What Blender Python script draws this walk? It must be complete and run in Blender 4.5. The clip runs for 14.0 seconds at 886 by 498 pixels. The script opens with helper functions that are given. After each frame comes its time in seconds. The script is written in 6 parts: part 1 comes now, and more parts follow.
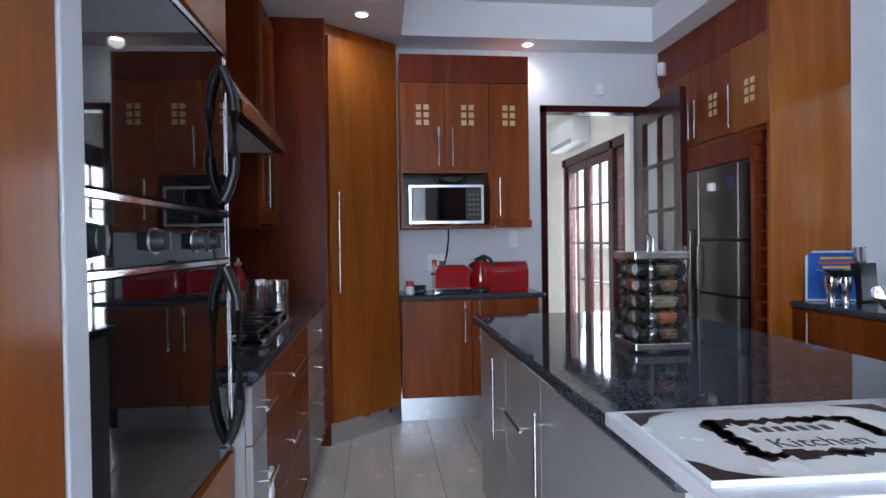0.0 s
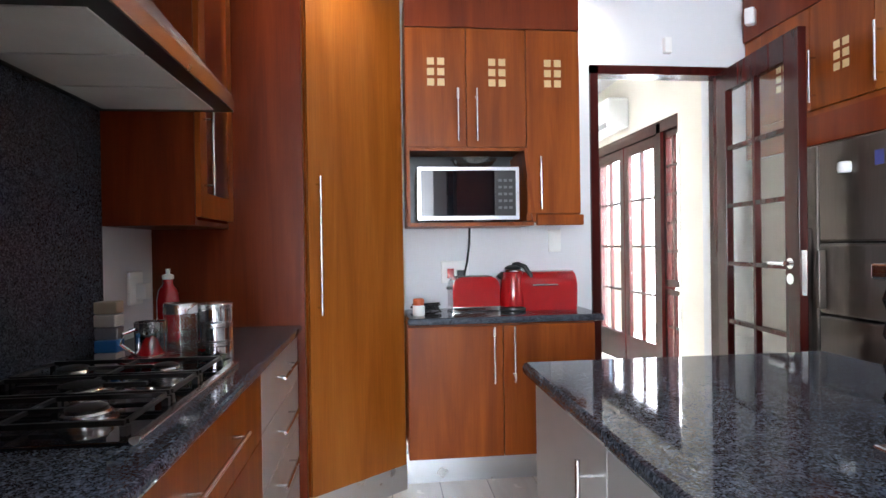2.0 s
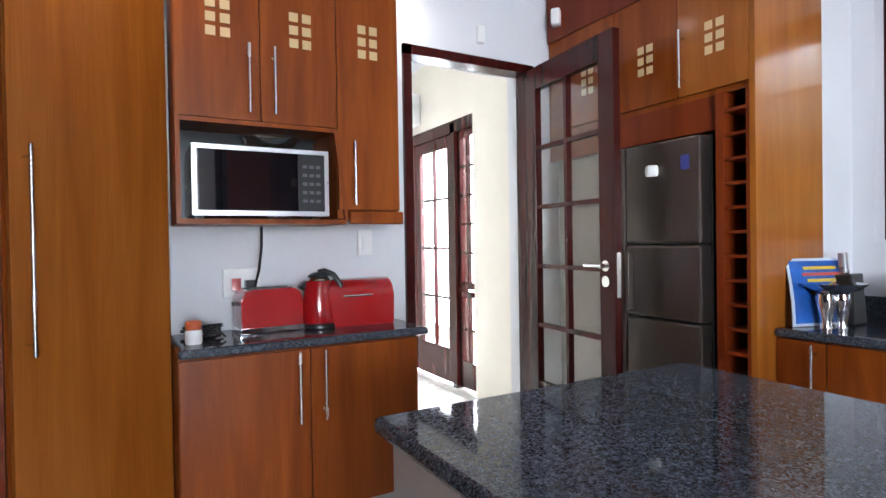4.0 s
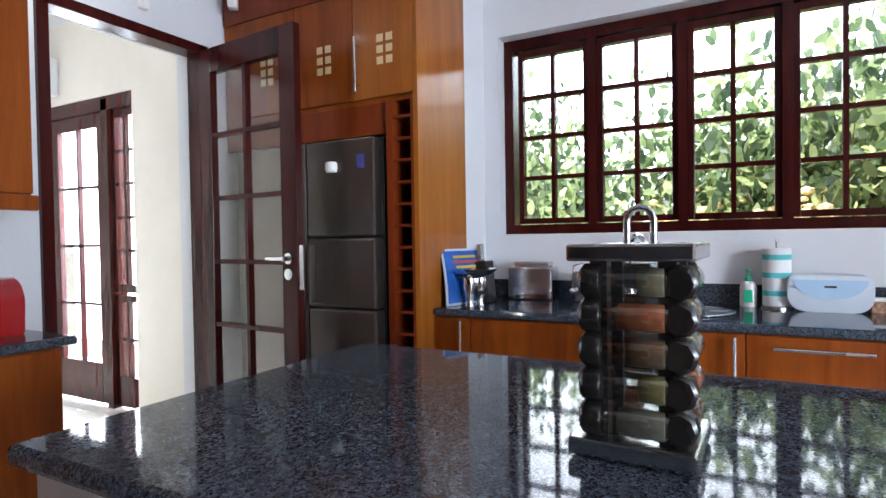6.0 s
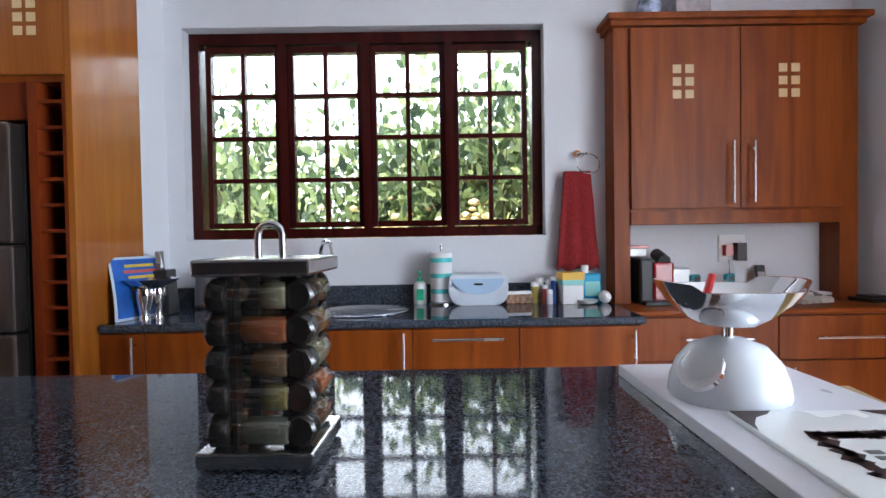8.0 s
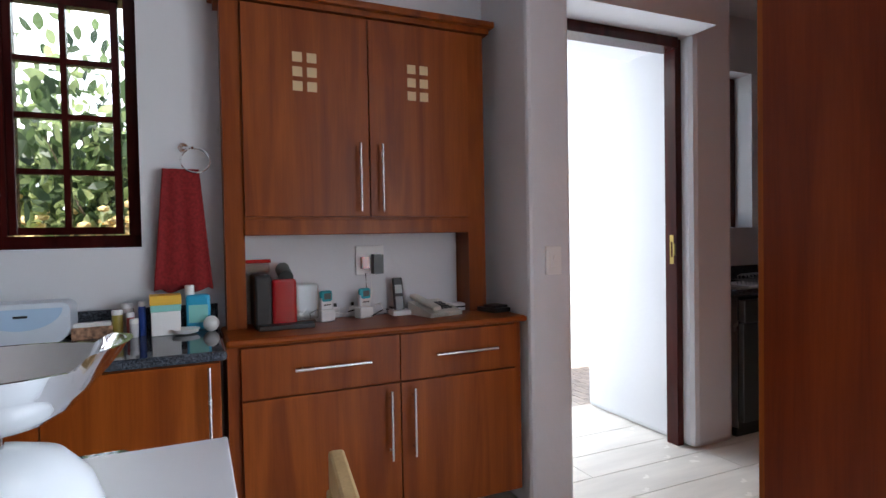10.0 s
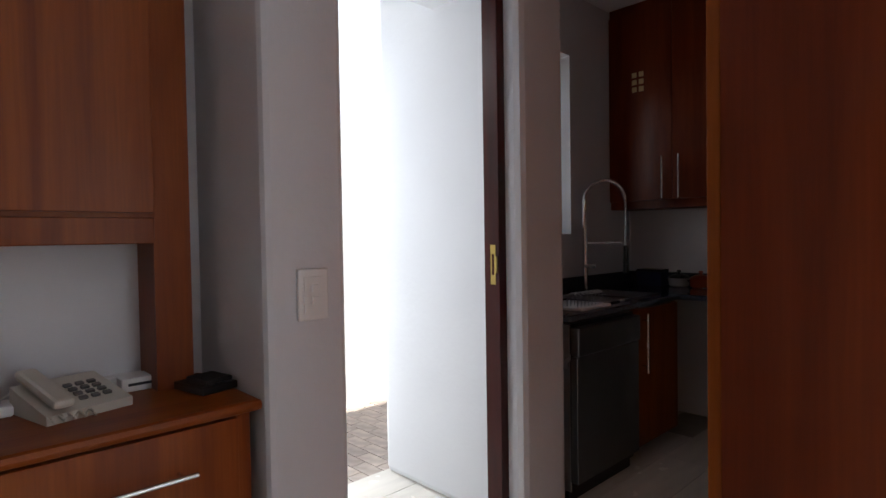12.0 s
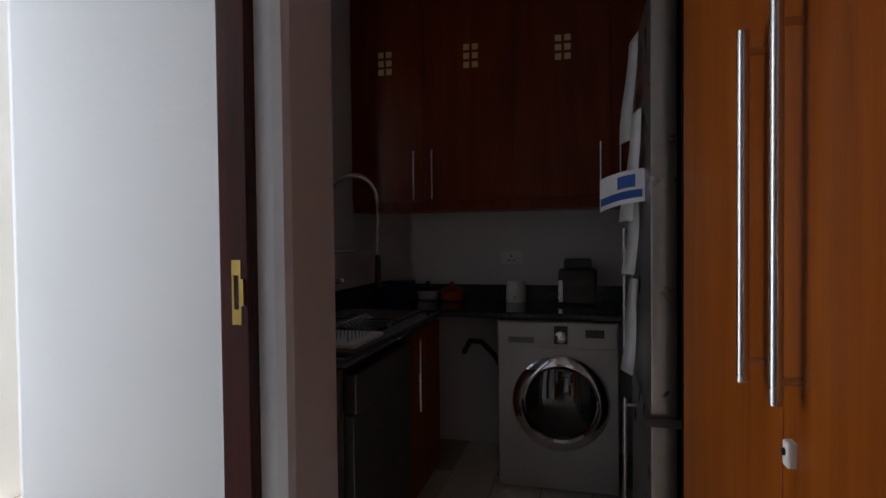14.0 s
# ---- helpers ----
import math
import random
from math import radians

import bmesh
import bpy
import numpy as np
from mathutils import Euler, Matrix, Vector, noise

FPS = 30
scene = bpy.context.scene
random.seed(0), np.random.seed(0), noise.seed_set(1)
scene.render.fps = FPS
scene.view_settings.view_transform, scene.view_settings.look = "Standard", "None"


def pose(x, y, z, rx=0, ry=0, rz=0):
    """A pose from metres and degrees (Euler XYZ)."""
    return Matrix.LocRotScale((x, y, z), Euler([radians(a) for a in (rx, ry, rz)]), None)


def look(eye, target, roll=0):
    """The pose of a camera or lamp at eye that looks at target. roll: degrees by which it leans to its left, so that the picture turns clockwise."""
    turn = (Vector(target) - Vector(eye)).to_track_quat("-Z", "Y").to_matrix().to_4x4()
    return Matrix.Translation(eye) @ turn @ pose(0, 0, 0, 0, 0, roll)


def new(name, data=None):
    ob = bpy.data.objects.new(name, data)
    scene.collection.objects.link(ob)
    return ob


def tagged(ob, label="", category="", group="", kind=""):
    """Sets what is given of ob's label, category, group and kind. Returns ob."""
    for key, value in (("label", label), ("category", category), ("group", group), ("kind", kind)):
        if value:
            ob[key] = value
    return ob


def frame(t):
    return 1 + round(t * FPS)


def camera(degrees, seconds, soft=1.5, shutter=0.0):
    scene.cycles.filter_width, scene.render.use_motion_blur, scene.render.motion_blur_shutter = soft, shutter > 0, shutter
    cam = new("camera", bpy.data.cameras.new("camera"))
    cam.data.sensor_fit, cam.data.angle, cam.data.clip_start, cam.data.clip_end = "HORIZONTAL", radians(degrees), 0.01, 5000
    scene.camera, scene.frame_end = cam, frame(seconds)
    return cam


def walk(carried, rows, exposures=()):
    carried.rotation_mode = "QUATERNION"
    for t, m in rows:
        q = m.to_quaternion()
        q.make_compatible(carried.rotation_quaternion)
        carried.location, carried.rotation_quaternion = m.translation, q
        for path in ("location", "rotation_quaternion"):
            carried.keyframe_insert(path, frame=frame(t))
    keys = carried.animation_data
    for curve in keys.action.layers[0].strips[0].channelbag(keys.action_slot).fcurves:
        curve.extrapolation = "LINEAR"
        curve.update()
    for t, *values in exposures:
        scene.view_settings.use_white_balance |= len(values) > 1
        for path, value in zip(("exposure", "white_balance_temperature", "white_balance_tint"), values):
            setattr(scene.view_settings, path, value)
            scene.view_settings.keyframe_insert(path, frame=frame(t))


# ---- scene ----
cam = camera(77.06, 14.0)
PATH = [
    (0.0, pose(-0.005, -0.010, 1.248, 89.24, 0.83, -6.52)),
    (0.5, pose(-0.025, 0.241, 1.254, 89.25, 0.82, -6.11)),
    (1.0, pose(-0.020, 0.468, 1.248, 89.37, 0.84, -6.02)),
    (1.5, pose(-0.003, 0.712, 1.255, 89.44, 0.81, -6.15)),
    (2.0, pose(0.027, 0.964, 1.245, 89.62, 0.86, -6.06)),
    (2.2, pose(-0.013, 1.048, 1.249, 89.60, 0.83, -7.38)),
    (4.3, pose(-0.005, 1.502, 1.255, 89.37, 1.00, -33.97)),
    (4.5, pose(-0.014, 1.508, 1.251, 89.39, 1.08, -37.13)),
    (5.0, pose(-0.010, 1.521, 1.242, 89.29, 1.08, -45.12)),
    (5.5, pose(-0.010, 1.525, 1.232, 89.13, 0.98, -53.47)),
    (6.0, pose(-0.024, 1.509, 1.220, 88.91, 0.89, -61.99)),
    (6.5, pose(-0.042, 1.496, 1.219, 88.77, 0.85, -69.74)),
    (7.0, pose(-0.051, 1.452, 1.224, 88.62, 0.84, -76.77)),
    (7.5, pose(-0.037, 1.421, 1.229, 88.70, 0.84, -83.71)),
    (8.0, pose(-0.025, 1.377, 1.237, 88.67, 0.91, -90.39)),
    (8.5, pose(0.007, 1.266, 1.247, 88.52, 1.01, -96.61)),
    (9.0, pose(0.090, 1.110, 1.253, 88.55, 0.96, -103.44)),
    (9.2, pose(0.109, 1.053, 1.259, 88.51, 0.99, -106.26)),
    (10.2, pose(0.330, 0.530, 1.262, 88.70, 1.10, -115.60)),
    (11.3, look((0.800, 0.102, 1.270), (2.435, -1.055, 1.236), -1.4)),
    (11.5, look((0.892, 0.041, 1.271), (2.480, -1.175, 1.236), -1.3)),
    (12.0, look((1.125, -0.115, 1.284), (2.572, -1.497, 1.235), -0.9)),
    (12.5, look((1.362, -0.286, 1.293), (2.579, -1.873, 1.237), -0.7)),
    (13.0, look((1.556, -0.425, 1.297), (2.521, -2.176, 1.243), -0.6)),
    (13.5, look((1.708, -0.540, 1.300), (2.450, -2.396, 1.249), -0.6)),
    (14.0, look((1.799, -0.647, 1.297), (2.315, -2.579, 1.251), -0.6)),
]
EXPOSURES = [(0.0, 1.25, 5550, 10), (2.0, 2.4, 6150, 10), (5.0, 2.05, 5950, 10), (7.5, 1.85, 5900, 10), (9.2, 1.45, 5950, 10), (11.3, 0.55, 6450, 10), (13.0, 0.45, 6500, 10), (14.0, -0.2, 6500, 10)]
walk(cam, PATH, EXPOSURES)

# ---- light ----
world = bpy.data.worlds.new("sky")
scene.world = world
world.use_nodes = True
wt = world.node_tree
sky = wt.nodes.new("ShaderNodeTexSky")
sky.sky_type, sky.sun_disc = "NISHITA", False
sky.sun_elevation, sky.sun_rotation = radians(59), radians(-45)
wt.links.new(sky.outputs[0], wt.nodes["Background"].inputs[0])
wt.nodes["Background"].inputs[1].default_value = 0.14
sun = new("sun", bpy.data.lights.new("sun", "SUN"))
sun.data.energy, sun.data.angle, sun.data.color = 5.0, radians(0.5), (1.0, 0.95, 0.87)
sun.matrix_world = look((-5, 5, 12), (0, 0, 0))


def area_lamp(name, eye, target, w, h, watts, color=(0.93, 0.97, 1.0)):
    d = bpy.data.lights.new(name, "AREA")
    d.shape, d.size, d.size_y, d.energy, d.color = "RECTANGLE", w, h, watts, color
    o = new(name, d)
    o.matrix_world = look(eye, target)
    return o


area_lamp("french_door_daylight", (2.75, 6.2, 1.2), (0, 6.0, 0.8), 1.6, 2.0, 60)
area_lamp("back_door_daylight", (3.9, -1.45, 1.25), (0, -1.2, 1.1), 1.0, 2.2, 16)
# two fill lamps added in an unseen room to brighten the kitchen
area_lamp("added_south_fill", (-1.55, -4.2, 1.45), (-0.6, 1, 0.0), 3.6, 1.9, 165, (0.90, 0.95, 1.0))
area_lamp("added_west_fill", (-4.22, -2.75, 1.38), (0, -1.4, 1.1), 2.5, 2.1, 24, (0.94, 0.96, 1.0))


# ---- materials ----
def material(name, base, rough=0.5, metal=0.0, coat=0.0, bump=0.0, bump_scale=60.0, vary=0.12, vary_scale=3.0, stretch=(1, 1, 1), rand=0.0, spec=0.5, rough_vary=0.08):
    m = bpy.data.materials.new(name)
    m.use_nodes = True
    nt = m.node_tree
    b = nt.nodes["Principled BSDF"]
    L = nt.links.new
    tc = nt.nodes.new("ShaderNodeTexCoord")
    mp = nt.nodes.new("ShaderNodeMapping")
    mp.inputs["Scale"].default_value = stretch
    L(tc.outputs["Object"], mp.inputs["Vector"])
    n1 = nt.nodes.new("ShaderNodeTexNoise")
    n1.inputs["Scale"].default_value, n1.inputs["Detail"].default_value = vary_scale, 6
    L(mp.outputs[0], n1.inputs["Vector"])
    ramp = nt.nodes.new("ShaderNodeValToRGB")
    lo = [max(0, c * (1 - vary)) for c in base]
    hi = [min(1, c * (1 + vary)) for c in base]
    ramp.color_ramp.elements[0].position, ramp.color_ramp.elements[1].position = 0.3, 0.7
    ramp.color_ramp.elements[0].color, ramp.color_ramp.elements[1].color = (*lo, 1), (*hi, 1)
    L(n1.outputs["Fac"], ramp.inputs[0])
    color = ramp.outputs[0]
    if rand:
        info = nt.nodes.new("ShaderNodeObjectInfo")
        hsv = nt.nodes.new("ShaderNodeHueSaturation")
        mr = nt.nodes.new("ShaderNodeMapRange")
        mr.inputs[3].default_value, mr.inputs[4].default_value = 1 - rand, 1 + rand
        L(info.outputs["Random"], mr.inputs[0])
        L(mr.outputs[0], hsv.inputs["Value"])
        L(color, hsv.inputs["Color"])
        color = hsv.outputs[0]
    L(color, b.inputs["Base Color"])
    rr = nt.nodes.new("ShaderNodeMapRange")
    rr.inputs[3].default_value, rr.inputs[4].default_value = max(0.02, rough - rough_vary), min(1, rough + rough_vary)
    n2 = nt.nodes.new("ShaderNodeTexNoise")
    n2.inputs["Scale"].default_value = 9
    L(tc.outputs["Object"], n2.inputs["Vector"])
    L(n2.outputs["Fac"], rr.inputs[0])
    L(rr.outputs[0], b.inputs["Roughness"])
    b.inputs["Metallic"].default_value = metal
    b.inputs["Coat Weight"].default_value = coat
    b.inputs["Coat Roughness"].default_value = 0.12
    b.inputs["Specular IOR Level"].default_value = spec
    if bump:
        n3 = nt.nodes.new("ShaderNodeTexNoise")
        n3.inputs["Scale"].default_value, n3.inputs["Detail"].default_value = bump_scale, 4
        L(mp.outputs[0], n3.inputs["Vector"])
        bp = nt.nodes.new("ShaderNodeBump")
        bp.inputs["Strength"].default_value, bp.inputs["Distance"].default_value = bump, 0.01
        L(n3.outputs["Fac"], bp.inputs["Height"])
        L(bp.outputs[0], b.inputs["Normal"])
    return m


def wood(name, dark, mid, light, rough=0.4, coat=0.06, along="z"):
    m = bpy.data.materials.new(name)
    m.use_nodes = True
    nt = m.node_tree
    b, L = nt.nodes["Principled BSDF"], nt.links.new
    tc, info = nt.nodes.new("ShaderNodeTexCoord"), nt.nodes.new("ShaderNodeObjectInfo")
    off = nt.nodes.new("ShaderNodeVectorMath")
    off.operation = "SCALE"
    off.inputs[0].default_value = (7.3, 4.1, 5.7)
    L(info.outputs["Random"], off.inputs["Scale"])
    add = nt.nodes.new("ShaderNodeVectorMath")
    L(tc.outputs["Object"], add.inputs[0])
    L(off.outputs[0], add.inputs[1])
    mp = nt.nodes.new("ShaderNodeMapping")
    mp.inputs["Scale"].default_value = (9, 9, 0.8) if along == "z" else ((0.8, 9, 9) if along == "x" else (9, 0.8, 9))
    L(add.outputs[0], mp.inputs["Vector"])
    n1 = nt.nodes.new("ShaderNodeTexNoise")
    n1.inputs["Scale"].default_value, n1.inputs["Detail"].default_value, n1.inputs["Distortion"].default_value = 1.1, 7, 0.9
    L(mp.outputs[0], n1.inputs["Vector"])
    ramp = nt.nodes.new("ShaderNodeValToRGB")
    e = ramp.color_ramp.elements
    e[0].position, e[0].color, e[1].position, e[1].color = 0.28, (*dark, 1), 0.75, (*light, 1)
    k = e.new(0.5)
    k.color = (*mid, 1)
    L(n1.outputs["Fac"], ramp.inputs[0])
    mp2 = nt.nodes.new("ShaderNodeMapping")
    mp2.inputs["Scale"].default_value = (160, 160, 5) if along == "z" else ((5, 160, 160) if along == "x" else (160, 5, 160))
    L(add.outputs[0], mp2.inputs["Vector"])
    n2 = nt.nodes.new("ShaderNodeTexNoise")
    n2.inputs["Scale"].default_value, n2.inputs["Detail"].default_value = 1, 3
    L(mp2.outputs[0], n2.inputs["Vector"])
    mx = nt.nodes.new("ShaderNodeMix")
    mx.data_type, mx.blend_type = "RGBA", "MULTIPLY"
    mx.inputs[0].default_value = 0.35
    L(ramp.outputs[0], mx.inputs[6])
    L(n2.outputs["Fac"], mx.inputs[7])
    L(mx.outputs[2], b.inputs["Base Color"])
    b.inputs["Roughness"].default_value, b.inputs["Coat Weight"].default_value, b.inputs["Coat Roughness"].default_value = rough, coat, 0.15
    b.inputs["Specular IOR Level"].default_value = 0.2
    bp = nt.nodes.new("ShaderNodeBump")
    bp.inputs["Strength"].default_value, bp.inputs["Distance"].default_value = 0.06, 0.004
    L(n2.outputs["Fac"], bp.inputs["Height"])
    L(bp.outputs[0], b.inputs["Normal"])
    return m


def granite(name):
    """Dark blue-grey granite: pale feldspar flecks in two sizes on a near-black ground, polished."""
    m = bpy.data.materials.new(name)
    m.use_nodes = True
    nt = m.node_tree
    b, L = nt.nodes["Principled BSDF"], nt.links.new
    tc = nt.nodes.new("ShaderNodeTexCoord")
    warp = nt.nodes.new("ShaderNodeTexNoise")
    warp.inputs["Scale"].default_value, warp.inputs["Detail"].default_value = 260, 3
    L(tc.outputs["Object"], warp.inputs["Vector"])
    off = nt.nodes.new("ShaderNodeVectorMath")
    off.operation = "MULTIPLY_ADD"
    off.inputs[1].default_value = (0.003, 0.003, 0.003)
    L(warp.outputs["Color"], off.inputs[0])
    L(tc.outputs["Object"], off.inputs[2])
    color = None
    for scale, dark, pale in ((330, (0.014, 0.016, 0.021), (0.130, 0.152, 0.192)), (150, (0.016, 0.019, 0.025), (0.105, 0.122, 0.152))):
        v = nt.nodes.new("ShaderNodeTexVoronoi")
        v.inputs["Scale"].default_value = scale
        L(off.outputs[0], v.inputs["Vector"])
        sep = nt.nodes.new("ShaderNodeSeparateColor")
        L(v.outputs["Color"], sep.inputs[0])
        ramp = nt.nodes.new("ShaderNodeValToRGB")
        e = ramp.color_ramp.elements
        e[0].position, e[0].color, e[1].position, e[1].color = 0.25, (*dark, 1), 0.95, (*pale, 1)
        k = e.new(0.62)
        k.color = (0.050, 0.060, 0.078, 1)
        L(sep.outputs[0], ramp.inputs[0])
        if color is None:
            color = ramp.outputs[0]
        else:
            mx = nt.nodes.new("ShaderNodeMix")
            mx.data_type = "RGBA"
            mx.inputs[0].default_value = 0.4
            L(color, mx.inputs[6])
            L(ramp.outputs[0], mx.inputs[7])
            color = mx.outputs[2]
    L(color, b.inputs["Base Color"])
    b.inputs["Roughness"].default_value, b.inputs["Specular IOR Level"].default_value = 0.05, 0.22
    return m


def emitter(name, color, strength):
    m = bpy.data.materials.new(name)
    m.use_nodes = True
    b = m.node_tree.nodes["Principled BSDF"]
    b.inputs["Base Color"].default_value = (*color, 1)
    b.inputs["Emission Color"].default_value, b.inputs["Emission Strength"].default_value = (*color, 1), strength
    return m


def glass(name, tint=(1, 1, 1), rough=0.0, low=0.04):
    m = bpy.data.materials.new(name)
    m.use_nodes = True
    nt = m.node_tree
    b = nt.nodes["Principled BSDF"]
    b.inputs["Base Color"].default_value = (*tint, 1)
    b.inputs["Transmission Weight"].default_value, b.inputs["Roughness"].default_value, b.inputs["IOR"].default_value = 1.0, rough, 1.45
    tr = nt.nodes.new("ShaderNodeBsdfTransparent")
    tr.inputs[0].default_value = (*tint, 1)
    mix_node, gl, fr = nt.nodes.new("ShaderNodeMixShader"), nt.nodes.new("ShaderNodeBsdfGlossy"), nt.nodes.new("ShaderNodeLayerWeight")
    gl.inputs["Roughness"].default_value = rough
    fr.inputs[0].default_value = 0.5
    pw, mr = nt.nodes.new("ShaderNodeMath"), nt.nodes.new("ShaderNodeMapRange")
    pw.operation = "POWER"
    pw.inputs[1].default_value = 4.0
    mr.inputs[3].default_value, mr.inputs[4].default_value = low, 0.8
    nt.links.new(fr.outputs["Facing"], pw.inputs[0])
    nt.links.new(pw.outputs[0], mr.inputs[0])
    nt.links.new(mr.outputs[0], mix_node.inputs[0])
    nt.links.new(tr.outputs[0], mix_node.inputs[1])
    nt.links.new(gl.outputs[0], mix_node.inputs[2])
    nt.links.new(mix_node.outputs[0], nt.nodes["Material Output"].inputs[0])
    return m


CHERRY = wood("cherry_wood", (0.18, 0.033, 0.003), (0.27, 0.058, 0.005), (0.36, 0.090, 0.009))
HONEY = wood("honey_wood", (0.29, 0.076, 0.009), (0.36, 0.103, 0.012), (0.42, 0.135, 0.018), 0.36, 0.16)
CHERRY_X = wood("cherry_wood_flat", (0.18, 0.033, 0.003), (0.27, 0.058, 0.005), (0.36, 0.090, 0.009), along="y")
MAHOGANY = wood("dark_mahogany", (0.028, 0.004, 0.004), (0.050, 0.007, 0.006), (0.078, 0.012, 0.010), 0.24, 0.06)
LARDER_WOOD = wood("larder_wood", (0.24, 0.055, 0.006), (0.32, 0.078, 0.008), (0.40, 0.11, 0.013))
# lighter copy for the glossy end panel: window light put into the colour
HONEY_LIT = wood("window_lit_honey_wood", (0.30, 0.088, 0.010), (0.38, 0.12, 0.014), (0.45, 0.155, 0.02), 0.30, 0.45)
# darker, redder copy of the cherry; on some sides it stands for shade
DARK_CHERRY = wood("dark_cherry_wood", (0.135, 0.018, 0.003), (0.19, 0.029, 0.005), (0.25, 0.044, 0.008), 0.38, 0.1)
PALE_WOOD = wood("pale_wood", (0.45, 0.30, 0.13), (0.55, 0.38, 0.18), (0.62, 0.45, 0.22))
INLAY = material("maple_inlay", (0.66, 0.47, 0.24), 0.4)
GRANITE = granite("black_granite")
WALL = material("white_wall_paint", (0.69, 0.70, 0.73), 0.75, bump=0.12, bump_scale=35, vary=0.03, vary_scale=1.5)
CREAM = material("cream_wall_paint", (0.80, 0.76, 0.68), 0.75, bump=0.1, bump_scale=35, vary=0.03)
CEIL = material("white_ceiling_paint", (0.78, 0.78, 0.80), 0.85, vary=0.02, bump=0.04)
TILE = material("cream_floor_tile", (0.80, 0.76, 0.69), 0.25, vary=0.12, vary_scale=2.2, stretch=(4, 0.7, 1), rand=0.05)
GROUT = material("grey_grout", (0.38, 0.35, 0.31), 0.9)
GREY_LAM = material("silver_laminate", (0.42, 0.42, 0.41), 0.35, metal=0.25, vary=0.03)
STEEL = material("brushed_steel", (0.62, 0.62, 0.62), 0.25, 1.0, vary=0.05, vary_scale=40, stretch=(1, 1, 12))
FRIDGE_STEEL = material("fridge_steel", (0.155, 0.135, 0.122), 0.34, 0.9, vary=0.06, vary_scale=30, stretch=(1, 8, 0.3))
CHROME = material("chrome", (0.75, 0.75, 0.76), 0.08, 1.0, vary=0.02, rough_vary=0.03)
ALU = material("aluminium", (0.66, 0.68, 0.70), 0.3, 1.0, vary=0.03)
BLACK = material("black_plastic", (0.012, 0.012, 0.013), 0.35, vary=0.2)
DARK_GLASS = material("black_oven_glass", (0.006, 0.007, 0.010), 0.02, vary=0.1, spec=1.0, rough_vary=0.01)
RED = material("red_enamel", (0.37, 0.006, 0.009), 0.18, coat=1.0, vary=0.06)
WHITE = material("white_plastic", (0.82, 0.82, 0.81), 0.35, vary=0.03)
WHITE_BOARD = material("white_laminate", (0.70, 0.71, 0.75), 0.3, vary=0.02)
PANE = glass("window_glass")
JAR_GLASS = glass("jar_glass", (0.88, 0.90, 0.88), 0.02, 0.14)
LAMP_ON = emitter("lit_downlight", (1.0, 0.95, 0.85), 25)


# ---- building blocks ----
def bm_new():
    return bmesh.new()


def bx(bm, x0, y0, z0, x1, y1, z1, F=None, bevel=0.0):
    q = [(x0, y0, z0), (x1, y0, z0), (x1, y1, z0), (x0, y1, z0), (x0, y0, z1), (x1, y0, z1), (x1, y1, z1), (x0, y1, z1)]
    v = [bm.verts.new(F @ Vector(p) if F else p) for p in q]
    faces = [bm.faces.new([v[i] for i in f]) for f in ((0, 3, 2, 1), (4, 5, 6, 7), (0, 1, 5, 4), (1, 2, 6, 5), (2, 3, 7, 6), (3, 0, 4, 7))]
    if bevel:
        edges = list({e for f in faces for e in f.edges})
        bmesh.ops.bevel(bm, geom=edges, offset=bevel, segments=2, affect="EDGES", profile=0.5)
    return bm


def box(x0, y0, z0, x1, y1, z1, F=None, bevel=0.0):
    return bx(bm_new(), x0, y0, z0, x1, y1, z1, F, bevel)


def rod(bm, a, b, r, seg=12, r2=None, F=None):
    a, b = Vector(a), Vector(b)
    if F:
        a, b = F @ a, F @ b
    m = Matrix.Translation((a + b) / 2) @ (b - a).to_track_quat("Z", "Y").to_matrix().to_4x4()
    bmesh.ops.create_cone(bm, cap_ends=True, segments=seg, radius1=r, radius2=r if r2 is None else r2, depth=(b - a).length, matrix=m)
    return bm


def lathe(bm, profile, centre=(0, 0, 0), seg=28, M=None):
    rings = []
    c = Vector(centre)
    for r, z in profile:
        ring = []
        for i in range(seg):
            a = 2 * math.pi * i / seg
            p = Vector((r * math.cos(a), r * math.sin(a), z))
            ring.append(bm.verts.new(c + (M @ p if M else p)))
        rings.append(ring)
    for A, B in zip(rings, rings[1:]):
        for i in range(seg):
            bm.faces.new((A[i], A[(i + 1) % seg], B[(i + 1) % seg], B[i]))
    bm.faces.new(rings[0][::-1])
    bm.faces.new(rings[-1])
    return bm


def tube(bm, pts, r, seg=8):
    pts = [Vector(p) for p in pts]
    rings = []
    for i, p in enumerate(pts):
        d = (pts[min(i + 1, len(pts) - 1)] - pts[max(i - 1, 0)]).normalized()
        q = d.to_track_quat("Z", "Y").to_matrix()
        rings.append([bm.verts.new(p + q @ Vector((r * math.cos(2 * math.pi * k / seg), r * math.sin(2 * math.pi * k / seg), 0))) for k in range(seg)])
    for A, B in zip(rings, rings[1:]):
        for i in range(seg):
            bm.faces.new((A[i], A[(i + 1) % seg], B[(i + 1) % seg], B[i]))
    bm.faces.new(rings[0][::-1])
    bm.faces.new(rings[-1])
    return bm


def moved(bm, M):
    bmesh.ops.transform(bm, matrix=M, verts=bm.verts[:])
    return bm


def mesh_of(name, bm, mat, smooth=False):
    bmesh.ops.recalc_face_normals(bm, faces=bm.faces[:])
    me = bpy.data.meshes.new(name)
    bm.to_mesh(me)
    bm.free()
    me.materials.append(mat)
    if smooth:
        for p in me.polygons:
            p.use_smooth = True
        me.set_sharp_from_angle(angle=radians(40))
    return me


